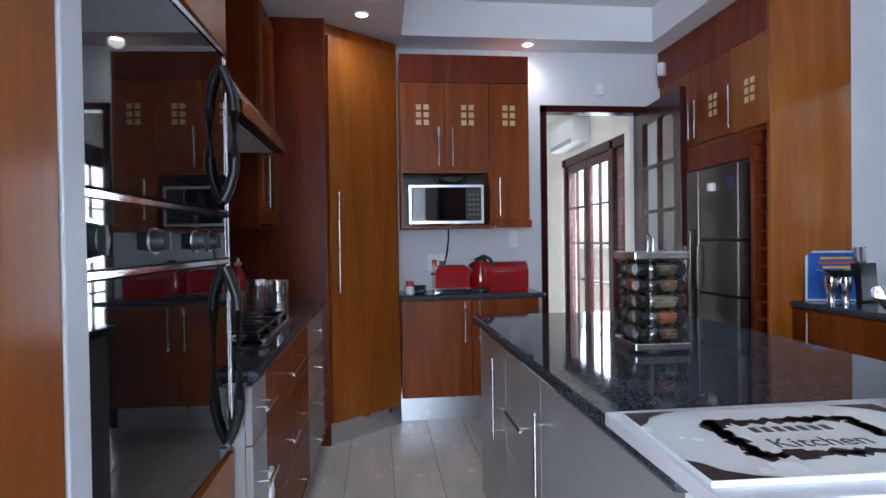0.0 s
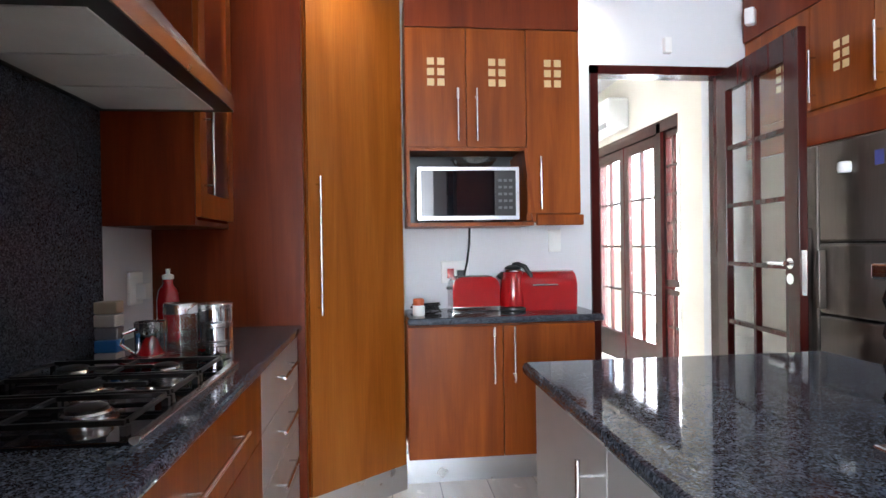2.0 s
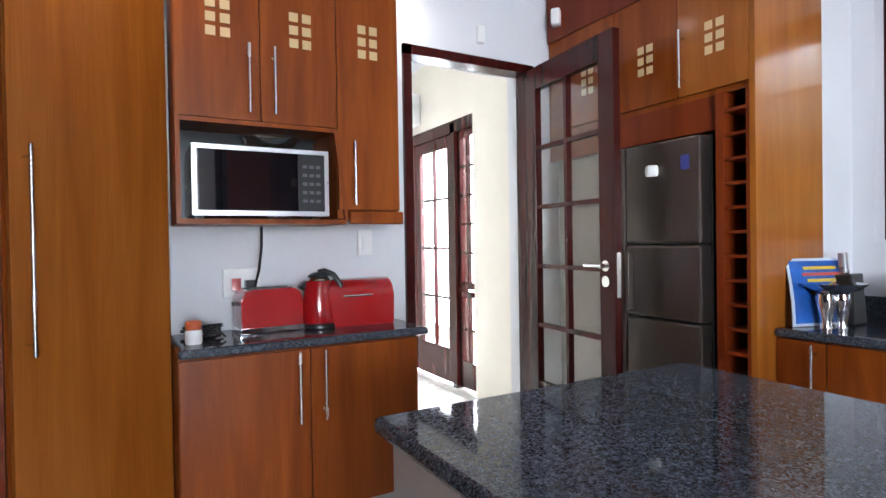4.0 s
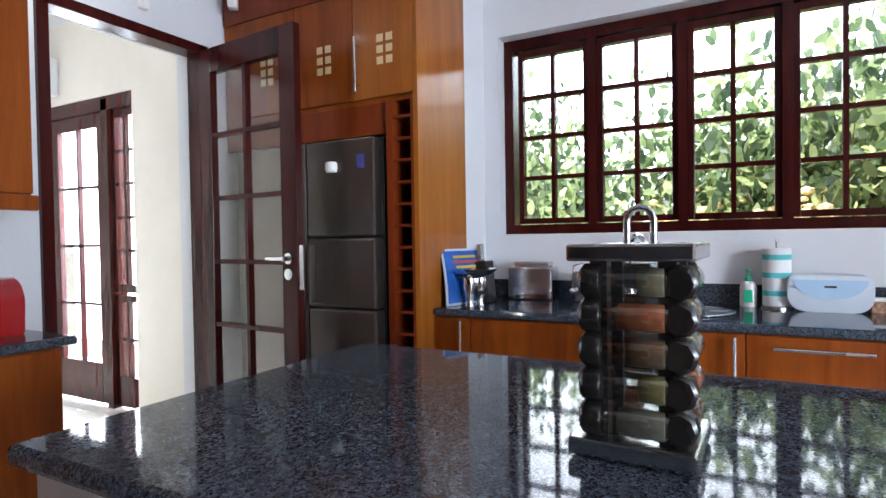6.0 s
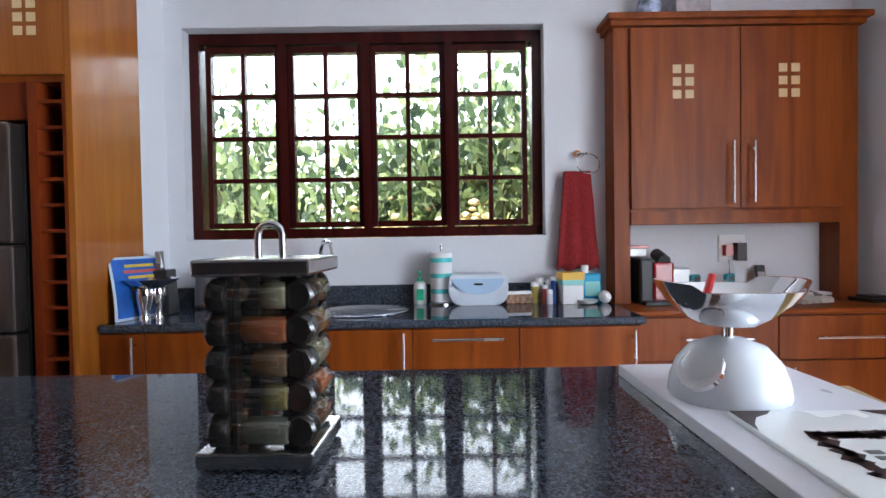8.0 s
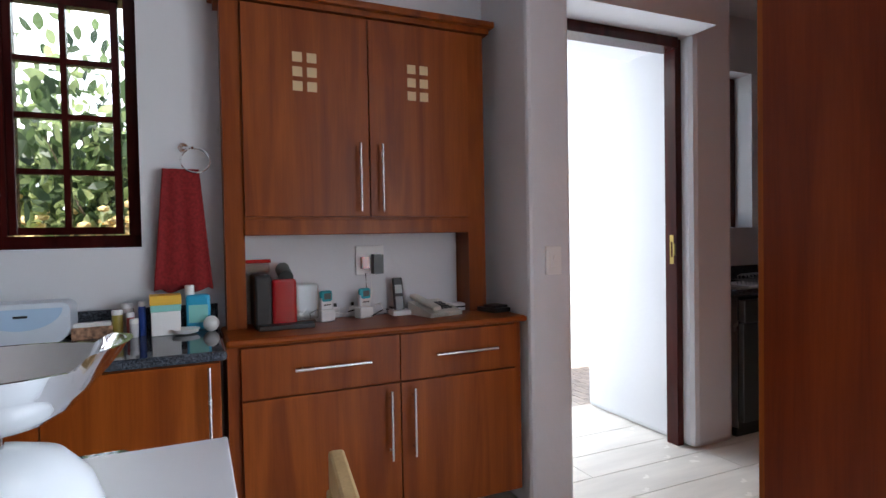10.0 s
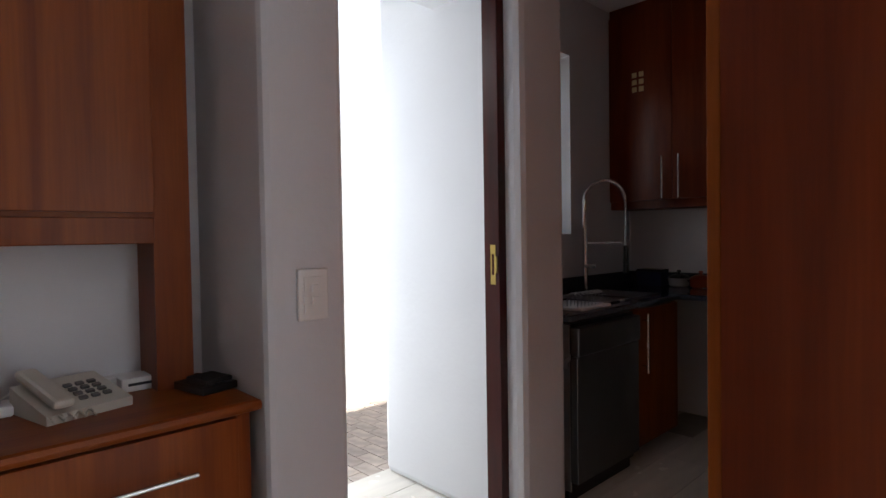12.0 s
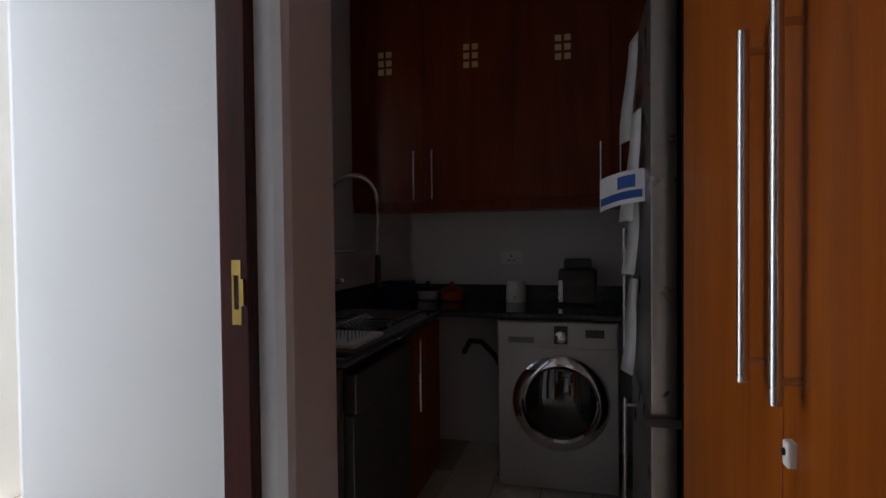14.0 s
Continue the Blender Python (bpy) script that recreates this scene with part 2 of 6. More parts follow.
def part(name, bm, mat, parent, label="", smooth=True):
    ob = new(name, mesh_of(name, bm, mat, smooth))
    ob.parent = parent
    top = parent
    while top.parent:
        top = top.parent
    ob.matrix_parent_inverse = Matrix.Translation(-Vector(top.location)) if parent is top else Matrix.Identity(4)
    return tagged(ob, label)


def thing(name, label, category, at, group="", kind=""):
    ob = new(name)
    ob.location = at
    ob.empty_display_size = 0.1
    return tagged(ob, label, category, group, kind)


def solid(name, bm, mat, label, category, group="", kind="", smooth=True):
    return tagged(new(name, mesh_of(name, bm, mat, smooth)), label, category, group, kind)


def wall(name, bm, mat=None, label="white painted plaster wall"):
    return solid(name, bm, mat or WALL, label, "wall", kind="structure", smooth=False)


def frame_of(origin, u, n):
    """Axes: width u, outward normal n, height z."""
    u, n = Vector(u).normalized(), Vector(n).normalized()
    m = Matrix((u, n, Vector((0, 0, 1)))).transposed().to_4x4()
    return Matrix.Translation(origin) @ m


def bar_handle(F, parent, u, z0, z1=None, u1=None, n=0.02, r=0.006, out=0.035):
    bm = bm_new()
    if u1 is None:
        rod(bm, (u, n + out, z0), (u, n + out, z1), r, 10, F=F)
        for z in (z0 + 0.035, z1 - 0.035):
            rod(bm, (u, n, z), (u, n + out, z), r * 0.7, 8, F=F)
    else:
        rod(bm, (u, n + out, z0), (u1, n + out, z0), r, 10, F=F)
        for k in (u + 0.03, u1 - 0.03):
            rod(bm, (k, n, z0), (k, n + out, z0), r * 0.7, 8, F=F)
    return part("handle", bm, STEEL, parent, "brushed steel bar handle")


def inlays(F, parent, u, z, n=0.02, s=0.034, pitch=0.05):
    for i in range(2):
        for j in range(3):
            a, b = u + (i - 0.5) * pitch, z + (j - 1) * pitch
            part("inlay", box(a - s / 2, n - 0.002, b - s / 2, a + s / 2, n + 0.002, b + s / 2, F), INLAY, parent, "pale maple square inlay", False)


def door_part(F, parent, u0, u1, z0, z1, mat, name="door", n0=0.0, n1=0.02, gap=0.002):
    return part(name, box(u0 + gap, n0 + 0.001, z0 + gap, u1 - gap, n1, z1 - gap, F, 0.0015), mat, parent, smooth=False)


def cabinet(name, label, F, u0, u1, z0, z1, depth, doors, mat=None, group="", body_mat=None):
    """doors: (u0, u1, z0, z1, handle, inlay, part name); handle: ('v', u, z0, z1) or ('h', u0, u1, z)."""
    mat = mat or CHERRY
    t = thing(name, label, "cabinet", F @ Vector(((u0 + u1) / 2, -depth / 2, z0)), group)
    part("body", box(u0, -depth, z0, u1, 0, z1, F), body_mat or mat, t, smooth=False)
    for d in doors:
        p = door_part(F, t, *d[:4], d[7] if len(d) > 7 else mat, d[6] if len(d) > 6 else "door")
        for h in ([d[4]] if d[4] and isinstance(d[4][0], str) else (d[4] or [])):
            if h[0] == "v":
                bar_handle(F, p, h[1], h[2], h[3])
            else:
                bar_handle(F, p, h[1], h[3], u1=h[2])
        if len(d) > 5 and d[5]:
            inlays(F, p, *d[5])
    return t


# ---- structure ----
XW, XE, YB, YS = -0.96, 2.80, 3.95, -4.06
wall("wall_west", box(XW - 0.2, -0.3, 0, XW, 4.15, 3.0))
# the south-west corner opens to an assumed, unseen room whose openings hold fill lamps
bm = box(-4.2, -4.46, 0, 0.7, -4.26, 0.35)
bx(bm, -4.2, -4.46, 2.45, 0.7, -4.26, 3.0), bx(bm, -4.2, -4.46, 0.35, -3.4, -4.26, 2.45), bx(bm, 0.3, -4.46, 0.35, 0.7, -4.26, 2.45)
wall("wall_south", bm)
bm = box(-4.4, -4.46, 0, -4.2, 0.9, 0.3)
bx(bm, -4.4, -4.46, 2.45, -4.2, 0.9, 3.0), bx(bm, -4.4, -4.46, 0.3, -4.2, -4.05, 2.45), bx(bm, -4.4, -1.45, 0.3, -4.2, 0.9, 2.45)
bx(bm, -4.2, 0.7, 0, XW - 0.2, 0.9, 3.0)
wall("wall_unseen_room", bm)
# back wall with the doorway
bm = box(XW, YB, 0, 1.19, YB + 0.2, 3.0)
bx(bm, 1.95, YB, 0, 3.1, YB + 0.2, 3.0), bx(bm, 1.19, YB, 2.215, 1.95, YB + 0.2, 3.0)
wall("wall_north", bm)
# east wall with the kitchen window
bm = box(XE, 2.655, 0, XE + 0.3, YB, 3.0)
bx(bm, XE, -0.73, 0, XE + 0.3, 0.835, 3.0), bx(bm, XE, 0.835, 0, XE + 0.3, 2.655, 1.235), bx(bm, XE, 0.835, 2.30, XE + 0.3, 2.655, 3.0)
bx(bm, 2.543, 2.745, 0, XE, YB, 3.0)
wall("wall_east", bm)
# projecting pier with the light switch, lintel and the pier beside the back door
bm = box(2.38, -0.955, 0, 3.1, -0.725, 3.0, None, 0.02)
bx(bm, 2.42, -1.96, 2.37, 3.1, -0.94, 3.0)
wall("wall_back_door", bm)
wall("wall_scullery_north", box(2.58, -2.28, 0, 3.54, -1.96, 3.0, None, 0.035))
bm = box(3.2, -4.26, 0, 3.4, -3.27, 3.0)
bx(bm, 3.2, -2.60, 0, 3.4, -2.28, 3.0), bx(bm, 3.2, -3.27, 0, 3.4, -2.60, 1.28), bx(bm, 3.2, -3.27, 2.45, 3.4, -2.60, 3.0)
wall("wall_scullery_east", bm)
wall("wall_scullery_south", box(0.7, -4.26, 0, 3.2, YS, 3.0))
wall("wall_scullery_west", box(0.7, YS, 0, 0.88, -1.2, 3.0))
# room behind the doorway
bm = box(2.42, 4.15, 0, 2.62, 5.27, 3.0)
bx(bm, 2.42, 5.27, 2.30, 2.62, 7.2, 3.0), bx(bm, 2.42, 7.2, 0, 2.62, 8.2, 3.0)
wall("wall_next_room_east", bm, CREAM, "cream painted plaster wall")
wall("wall_next_room", bx(box(-2.2, 8.2, 0, 2.62, 8.4, 3.0), -2.4, 4.15, 0, -2.2, 8.4, 3.0), CREAM, "cream painted plaster wall")
# passage outside the back door
wall("wall_passage", box(3.1, -0.94, 0, 3.54, -0.74, 2.9))

# ceilings: high tray with a lower bulkhead round it
CZ = 2.62
bm = box(-4.4, -4.46, 2.86, 3.2, 4.1, 2.98)
bx(bm, XW, 3.70, CZ, XE, YB, 2.86), bx(bm, XW, 1.0, CZ, 0.16, 3.70, 2.86), bx(bm, 1.91, 2.86, CZ, XE, 3.70, 2.86)
solid("ceiling", bm, CEIL, "white painted plaster ceiling with a raised tray", "ceiling", kind="structure", smooth=False)
solid("ceiling_next_room", box(-2.4, 4.1, 2.9, 2.62, 8.4, 3.0), CEIL, "white plaster ceiling", "ceiling", kind="structure", smooth=False)
solid("ceiling_passage", box(3.1, -1.96, 2.55, 3.54, -0.74, 2.65), CEIL, "white plaster soffit over the back door", "ceiling", kind="structure", smooth=False)

# ground and floor
solid("ground", box(-60, -60, -0.3, 80, 80, -0.06), material("garden_soil", (0.10, 0.085, 0.05), 0.95, bump=0.4, bump_scale=20), "bare garden soil", "ground", kind="structure", smooth=False)
FLOOR = solid("floor", box(-4.4, -4.46, -0.06, 3.5, 8.4, -0.004), GROUT, "cream ceramic tiled floor with grey joints", "floor", kind="structure", smooth=False)

# ---- doorway to the next room ----
df = tagged(new("door_frame"), "dark mahogany door frame", "door frame", kind="structure")
df.location = (1.57, YB, 0)
part("jamb", box(1.17, YB - 0.02, 0, 1.215, YB + 0.085, 2.225), MAHOGANY, df, smooth=False)
part("jamb", box(1.925, YB - 0.02, 0, 1.97, YB + 0.085, 2.225), MAHOGANY, df, smooth=False)
part("head", box(1.17, YB - 0.02, 2.18, 1.97, YB + 0.085, 2.228), MAHOGANY, df, smooth=False)


def glazed_leaf(t, F, w, z0, z1, cols, rows, stile=0.095, bottom=0.2, top=0.11, n=0.04):
    part("stile", box(0, -n / 2, z0, stile, n / 2, z1, F, 0.003), MAHOGANY, t, smooth=False)
    part("stile", box(w - stile, -n / 2, z0, w, n / 2, z1, F, 0.003), MAHOGANY, t, smooth=False)
    part("rail", box(stile, -n / 2, z0, w - stile, n / 2, z0 + bottom, F), MAHOGANY, t, smooth=False)
    part("rail", box(stile, -n / 2, z1 - top, w - stile, n / 2, z1, F), MAHOGANY, t, smooth=False)
    a, b, c, d = stile, w - stile, z0 + bottom, z1 - top
    for i in range(1, cols):
        u = a + (b - a) * i / cols
        part("glazing_bar", box(u - 0.011, -n * 0.4, c, u + 0.011, n * 0.4, d, F), MAHOGANY, t, smooth=False)
    for j in range(1, rows):
        z = c + (d - c) * j / rows
        part("glazing_bar", box(a, -n * 0.38, z - 0.011, b, n * 0.38, z + 0.011, F), MAHOGANY, t, smooth=False)
    for i in range(cols):
        for j in range(rows):
            g = part("pane", box(a + (b - a) * i / cols + 0.004, -0.002, c + (d - c) * j / rows + 0.004, a + (b - a) * (i + 1) / cols - 0.004, 0.002, c + (d - c) * (j + 1) / rows - 0.004, F), PANE, t, smooth=False)
            g.visible_shadow = False


# open glazed door against the fridge tower
Fd = frame_of((1.925, YB - 0.02, 0), (-0.085, -1, 0), (-1, 0.085, 0))
gd = thing("door_1", "open mahogany door glazed with twelve small panes", "door", (1.9, 3.55, 0), kind="structure")
glazed_leaf(gd, Fd, 0.70, 0.01, 2.185, 2, 6, 0.10, 0.17, 0.12)
bm = rod(bm_new(), (0.645, 0.02, 1.14), (0.645, 0.06, 1.14), 0.011, 14, F=Fd)
rod(bm, (0.645, 0.02, 1.14), (0.645, 0.027, 1.14), 0.025, 18, F=Fd), rod(bm, (0.655, 0.058, 1.14), (0.54, 0.058, 1.14), 0.009, 10, F=Fd)
part("door_handle", bm, CHROME, gd, "chrome lever handle")
part("key_plate", rod(bm_new(), (0.645, 0.02, 1.07), (0.645, 0.027, 1.07), 0.025, 18, F=Fd), CHROME, gd, "round chrome key plate")
part("lock_plate", box(0.694, -0.012, 1.0, 0.7025, 0.012, 1.20, Fd), STEEL, gd, "steel lock plate")

# french doors and sidelight in the next room
fd = thing("french_door", "mahogany french doors with white glare behind the panes", "door", (2.5, 6.3, 0), kind="structure")
Ff = frame_of((2.47, 5.66, 0), (0, 1, 0), (-1, 0, 0))
glazed_leaf(fd, Ff, 0.70, 0.02, 2.2, 2, 4, 0.09, 0.3)
Ff2 = frame_of((2.47, 6.38, 0), (0, 1, 0), (-1, 0, 0))
glazed_leaf(fd, Ff2, 0.70, 0.02, 2.2, 2, 4, 0.09, 0.3)
for y in (5.62, 7.10):
    part("jamb", box(2.43, y - 0.035, 0, 2.56, y + 0.035, 2.28), MAHOGANY, fd, smooth=False)
part("head", box(2.43, 5.27, 2.2, 2.56, 7.2, 2.30), MAHOGANY, fd, smooth=False)
sl = thing("sidelight_window", "tall narrow mahogany sidelight window with small panes", "window", (2.5, 5.45, 0), kind="structure")
Fs = frame_of((2.48, 5.28, 0), (0, 1, 0), (-1, 0, 0))
glazed_leaf(sl, Fs, 0.31, 0.86, 2.2, 2, 5, 0.045, 0.06, 0.06)
glazed_leaf(sl, Fs, 0.31, 0.02, 0.84, 2, 2, 0.045, 0.22, 0.05)

# kitchen window: four casements of two by four panes
win = thing("window_1", "wide mahogany kitchen window of four small-paned casements", "window", (2.95, 1.74, 1.24), kind="structure")
Fw = frame_of((2.93, 0.835, 0), (0, 1, 0), (-1, 0, 0))
WWID, W0, W1 = 1.82, 1.237, 2.298
for q in ((0, W0, WWID, W0 + 0.05), (0, W1 - 0.055, WWID, W1), (0, W0 + 0.05, 0.05, W1 - 0.055), (WWID - 0.05, W0 + 0.05, WWID, W1 - 0.055)):
    part("window_frame", box(q[0], -0.05, q[1], q[2], 0.05, q[3], Fw), MAHOGANY, win, smooth=False)
for k in range(4):
    a = 0.05 + (WWID - 0.1) * k / 4
    if k:
        part("mullion", box(a - 0.022, -0.045, W0 + 0.05, a + 0.022, 0.052, W1 - 0.055, Fw), MAHOGANY, win, smooth=False)
    Fc = Fw @ Matrix.Translation((a + 0.022, 0.0, 0))
    glazed_leaf(win, Fc, (WWID - 0.1) / 4 - 0.044, W0 + 0.055, W1 - 0.06, 2, 4, 0.028, 0.03, 0.035, 0.05)

# back door frame with brass strike plate
bf = tagged(new("door_frame"), "dark mahogany back door frame with a brass strike plate", "door frame", kind="structure")
bf.location = (2.72, -1.5, 0)
part("jamb", box(2.665, -1.965, 0, 2.75, -1.915, 2.375, None, 0.003), MAHOGANY, bf, smooth=False)
part("head", box(2.64, -1.915, 2.31, 2.76, -0.94, 2.375, None, 0.003), MAHOGANY, bf, smooth=False)
part("jamb", box(2.64, -0.985, 0, 2.76, -0.935, 2.31, None, 0.003), MAHOGANY, bf, smooth=False)
part("strike_plate", bx(bx(bx(bx(box(2.685, -1.9155, 1.07, 2.712, -1.912, 1.11), 2.685, -1.9155, 1.20, 2.712, -1.912, 1.24), 2.685, -1.9155, 1.11, 2.691, -1.912, 1.20), 2.706, -1.9155, 1.11, 2.712, -1.912, 1.20), 2.674, -1.9155, 1.12, 2.6845, -1.906, 1.19), material("brass", (0.42, 0.29, 0.09), 0.3, 1.0), bf, "brass strike plate", False)

# ---- island ----
def slab(name, x0, y0, x1, y1, z0, z1, label, mat=None):
    return solid(name, box(x0, y0, z0, x1, y1, z1, None, 0.012), mat or GRANITE, label, "worktop", smooth=False)


slab("island_worktop", 0.415, 0.75, 1.36, 2.53, 0.872, 0.907, "polished black granite island worktop")
Fi = frame_of((0.47, 0.78, 0), (0, 1, 0), (-1, 0, 0))
cabinet("island_cabinet", "silver laminate island cabinet with a steel bar handle", Fi, 0.0, 0.77, 0.09, 0.872, 0.84,
        [(0.0, 0.77, 0.1, 0.865, ("v", 0.71, 0.40, 0.77), None)], GREY_LAM, "island cabinets")
cabinet("island_cabinet", "silver laminate island drawer unit with steel bar handles", Fi, 0.77, 1.22, 0.09, 0.872, 0.84,
        [(0.77, 1.22, 0.48, 0.865, ("h", 0.87, 1.12, 0.66), None, "drawer"), (0.77, 1.22, 0.1, 0.48, ("h", 0.87, 1.12, 0.32), None, "drawer")], GREY_LAM, "island cabinets")
cabinet("island_cabinet", "narrow silver laminate island cabinet with a steel bar handle", Fi, 1.22, 1.73, 0.09, 0.872, 0.84,
        [(1.22, 1.73, 0.1, 0.865, ("v", 1.29, 0.49, 0.80), None)], GREY_LAM, "island cabinets")
solid("plinth", box(0.52, 0.83, 0, 1.27, 2.46, 0.09), ALU, "aluminium plinth under the island", "plinth", kind="structure", smooth=False)

# white breakfast top on the island's end
solid("breakfast_board", box(0.40, 0.60, 0.9075, 1.26, 0.965, 0.932, None, 0.002), WHITE_BOARD, "white laminate breakfast top lying on the island's end", "table top", smooth=False)

# ---- back run: base units and wall units ----
Fb = frame_of((0.13, 3.575, 0), (1, 0, 0), (0, -1, 0))
slab("back_worktop", 0.13, 3.535, 1.08, YB, 0.872, 0.905, "black granite worktop along the back wall")
cabinet("base_cabinet", "cherry wood base cabinet with a long steel handle", Fb, 0.0, 0.452, 0.24, 0.872, 0.36, [(0.0, 0.452, 0.24, 0.865, ("v", 0.405, 0.595, 0.86), None)], CHERRY, "back wall base cabinets")
cabinet("base_cabinet", "cherry wood base cabinet with a long steel handle", Fb, 0.452, 0.905, 0.24, 0.872, 0.36, [(0.452, 0.905, 0.24, 0.865, ("v", 0.502, 0.595, 0.86), None)], CHERRY, "back wall base cabinets")
solid("plinth", box(0.13, 3.87, 0, 1.03, 3.93, 0.24), ALU, "aluminium plinth set back under the cabinets", "plinth", kind="structure", smooth=False)
Fu = frame_of((0.14, 3.65, 0), (1, 0, 0), (0, -1, 0))
wc = thing("wall_cabinet", "cherry wood wall cabinet with an open microwave niche", "cabinet", (0.57, 3.8, 1.345))
part("upper_body", box(0.0, -0.295, 1.72, 0.59, 0, 2.475, Fu), CHERRY, wc, smooth=False)
part("side_body", box(0.59, -0.295, 1.36, 0.86, 0, 2.475, Fu), CHERRY, wc, smooth=False)
part("niche_side", box(0.0, -0.295, 1.336, 0.016, 0.02, 1.72, Fu), CHERRY, wc, smooth=False)
part("niche_base", box(0.016, -0.295, 1.336, 0.62, 0.02, 1.354, Fu), CHERRY, wc, smooth=False)
part("niche_back", box(0.016, -0.295, 1.354, 0.59, -0.28, 1.72, Fu), BLACK, wc, smooth=False)
part("niche_top", box(0.016, 0.0, 1.70, 0.59, 0.02, 1.716, Fu), CHERRY, wc, smooth=False)
bm = bm_new()
v = [bm.verts.new(Fu @ Vector(p)) for p in ((0.575, -0.28, 1.70), (0.59, -0.28, 1.70), (0.632, -0.28, 1.354), (0.617, -0.28, 1.354), (0.575, 0.021, 1.70), (0.59, 0.021, 1.70), (0.632, 0.021, 1.354), (0.617, 0.021, 1.354))]
for f in ((0, 1, 2, 3), (4, 5, 6, 7), (0, 1, 5, 4), (1, 2, 6, 5), (2, 3, 7, 6), (3, 0, 4, 7)):
    bm.faces.new([v[i] for i in f])
part("niche_side", bm, CHERRY, wc, "slanted side board of the niche", False)
for a, b, hu, iu in ((0.0, 0.293, 0.249, 0.147), (0.293, 0.589, 0.341, 0.446)):
    p = door_part(Fu, wc, a, b, 1.716, 2.293, CHERRY)
    bar_handle(Fu, p, hu, 1.741, 1.994)
    inlays(Fu, p, iu, 2.08)
p = door_part(Fu, wc, 0.589, 0.86, 1.392, 2.293, CHERRY)
bar_handle(Fu, p, 0.651, 1.413, 1.667)
inlays(Fu, p, 0.723, 2.08)
part("top_panel", box(0, 0.001, 2.297, 0.86, 0.018, 2.475, Fu), DARK_CHERRY, wc, smooth=False)
part("cornice", box(0.634, 0.0, 1.336, 0.872, 0.03, 1.388, Fu, 0.006), CHERRY, wc, smooth=False)

# ---- pantry with the diagonal door ----
Fp = frame_of((-0.325, 3.48, 0), (0.44, 0.335, 0), (0.335, -0.44, 0))
pt = thing("pantry", "tall honey-coloured pantry door set diagonally in the corner", "cabinet", (-0.1, 3.7, 0))
part("body", box(0, -0.03, 0.13, 0.565, 0, 2.60, Fp), CHERRY, pt, smooth=False)
p = door_part(Fp, pt, 0.012, 0.552, 0.13, 2.53, HONEY)
bar_handle(Fp, p, 0.055, 0.94, 1.56)
part("plinth", box(0.0, -0.01, 0, 0.56, 0.012, 0.128, Fp), ALU, pt, "brushed aluminium plinth")

# ---- hob run along the west wall ----
XF = -0.375
slab("hob_worktop", XW, 1.535, -0.335, 3.46, 0.872, 0.905, "black granite worktop along the hob wall")
Fh = frame_of((XF, 0, 0), (0, 1, 0), (1, 0, 0))
tp = solid("tall_side_panel", bx(box(XW, 3.46, 0, -0.325, 3.485, 2.62), -0.345, 3.455, 0, -0.322, 3.50, 2.62), DARK_CHERRY, "tall red cherry wood panel closing the hob run", "panel")
cabinet("drawer_unit", "silver laminate drawer unit with steel bar handles", Fh, 1.54, 1.73, 0.1, 0.872, 0.5,
        [(1.54, 1.73, 0.70, 0.865, ("h", 1.57, 1.70, 0.79), None, "drawer"), (1.54, 1.73, 0.40, 0.70, ("h", 1.57, 1.70, 0.58), None, "drawer"), (1.54, 1.73, 0.1, 0.40, ("h", 1.57, 1.70, 0.30), None, "drawer")], GREY_LAM, "hob run drawers")
cabinet("drawer_unit", "cherry wood drawer unit with steel bar handles", Fh, 1.73, 2.72, 0.1, 0.872, 0.5,
        [(1.73, 2.72, 0.66, 0.865, ("h", 2.04, 2.42, 0.775), None, "drawer"), (1.73, 2.72, 0.38, 0.66, ("h", 2.04, 2.42, 0.53), None, "drawer"), (1.73, 2.72, 0.1, 0.38, ("h", 2.04, 2.42, 0.25), None, "drawer")], CHERRY, "hob run drawers")
cabinet("drawer_unit", "narrow silver laminate drawer unit with steel bar handles", Fh, 2.72, 3.44, 0.1, 0.872, 0.5,
        [(2.72, 3.44, 0.1 + 0.191 * k, 0.1 + 0.191 * (k + 1), ("h", 2.93, 3.22, 0.1 + 0.191 * k + 0.12), None, "drawer") for k in range(4)], GREY_LAM, "hob run drawers")
dlk = thing("child_lock", "white plastic child lock across two drawers", "lock", (XF + 0.03, 1.745, 0.50))
for z in (0.475, 0.535):
    bm = moved(lathe(bm_new(), [(0.024, 0.0), (0.024, 0.008), (0.018, 0.012), (0.004, 0.013)], (0, 0, 0), 20), Matrix.Translation((XF + 0.0205, 1.757, z)) @ Matrix.Rotation(radians(90), 4, "Y"))
    part("pad", bm, WHITE, dlk)
part("strap", box(XF + 0.0285, 1.747, 0.475, XF + 0.0325, 1.767, 0.535, None, 0.001), WHITE, dlk, smooth=False)

solid("plinth", box(XW + 0.1, 1.54, 0, -0.44, 3.44, 0.1), ALU, "aluminium plinth under the hob drawers", "plinth", kind="structure", smooth=False)
solid("splashback", box(XW, 1.54, 0.905, XW + 0.02, 3.0, 1.9), GRANITE, "black granite splashback behind the hob", "splashback", smooth=False)

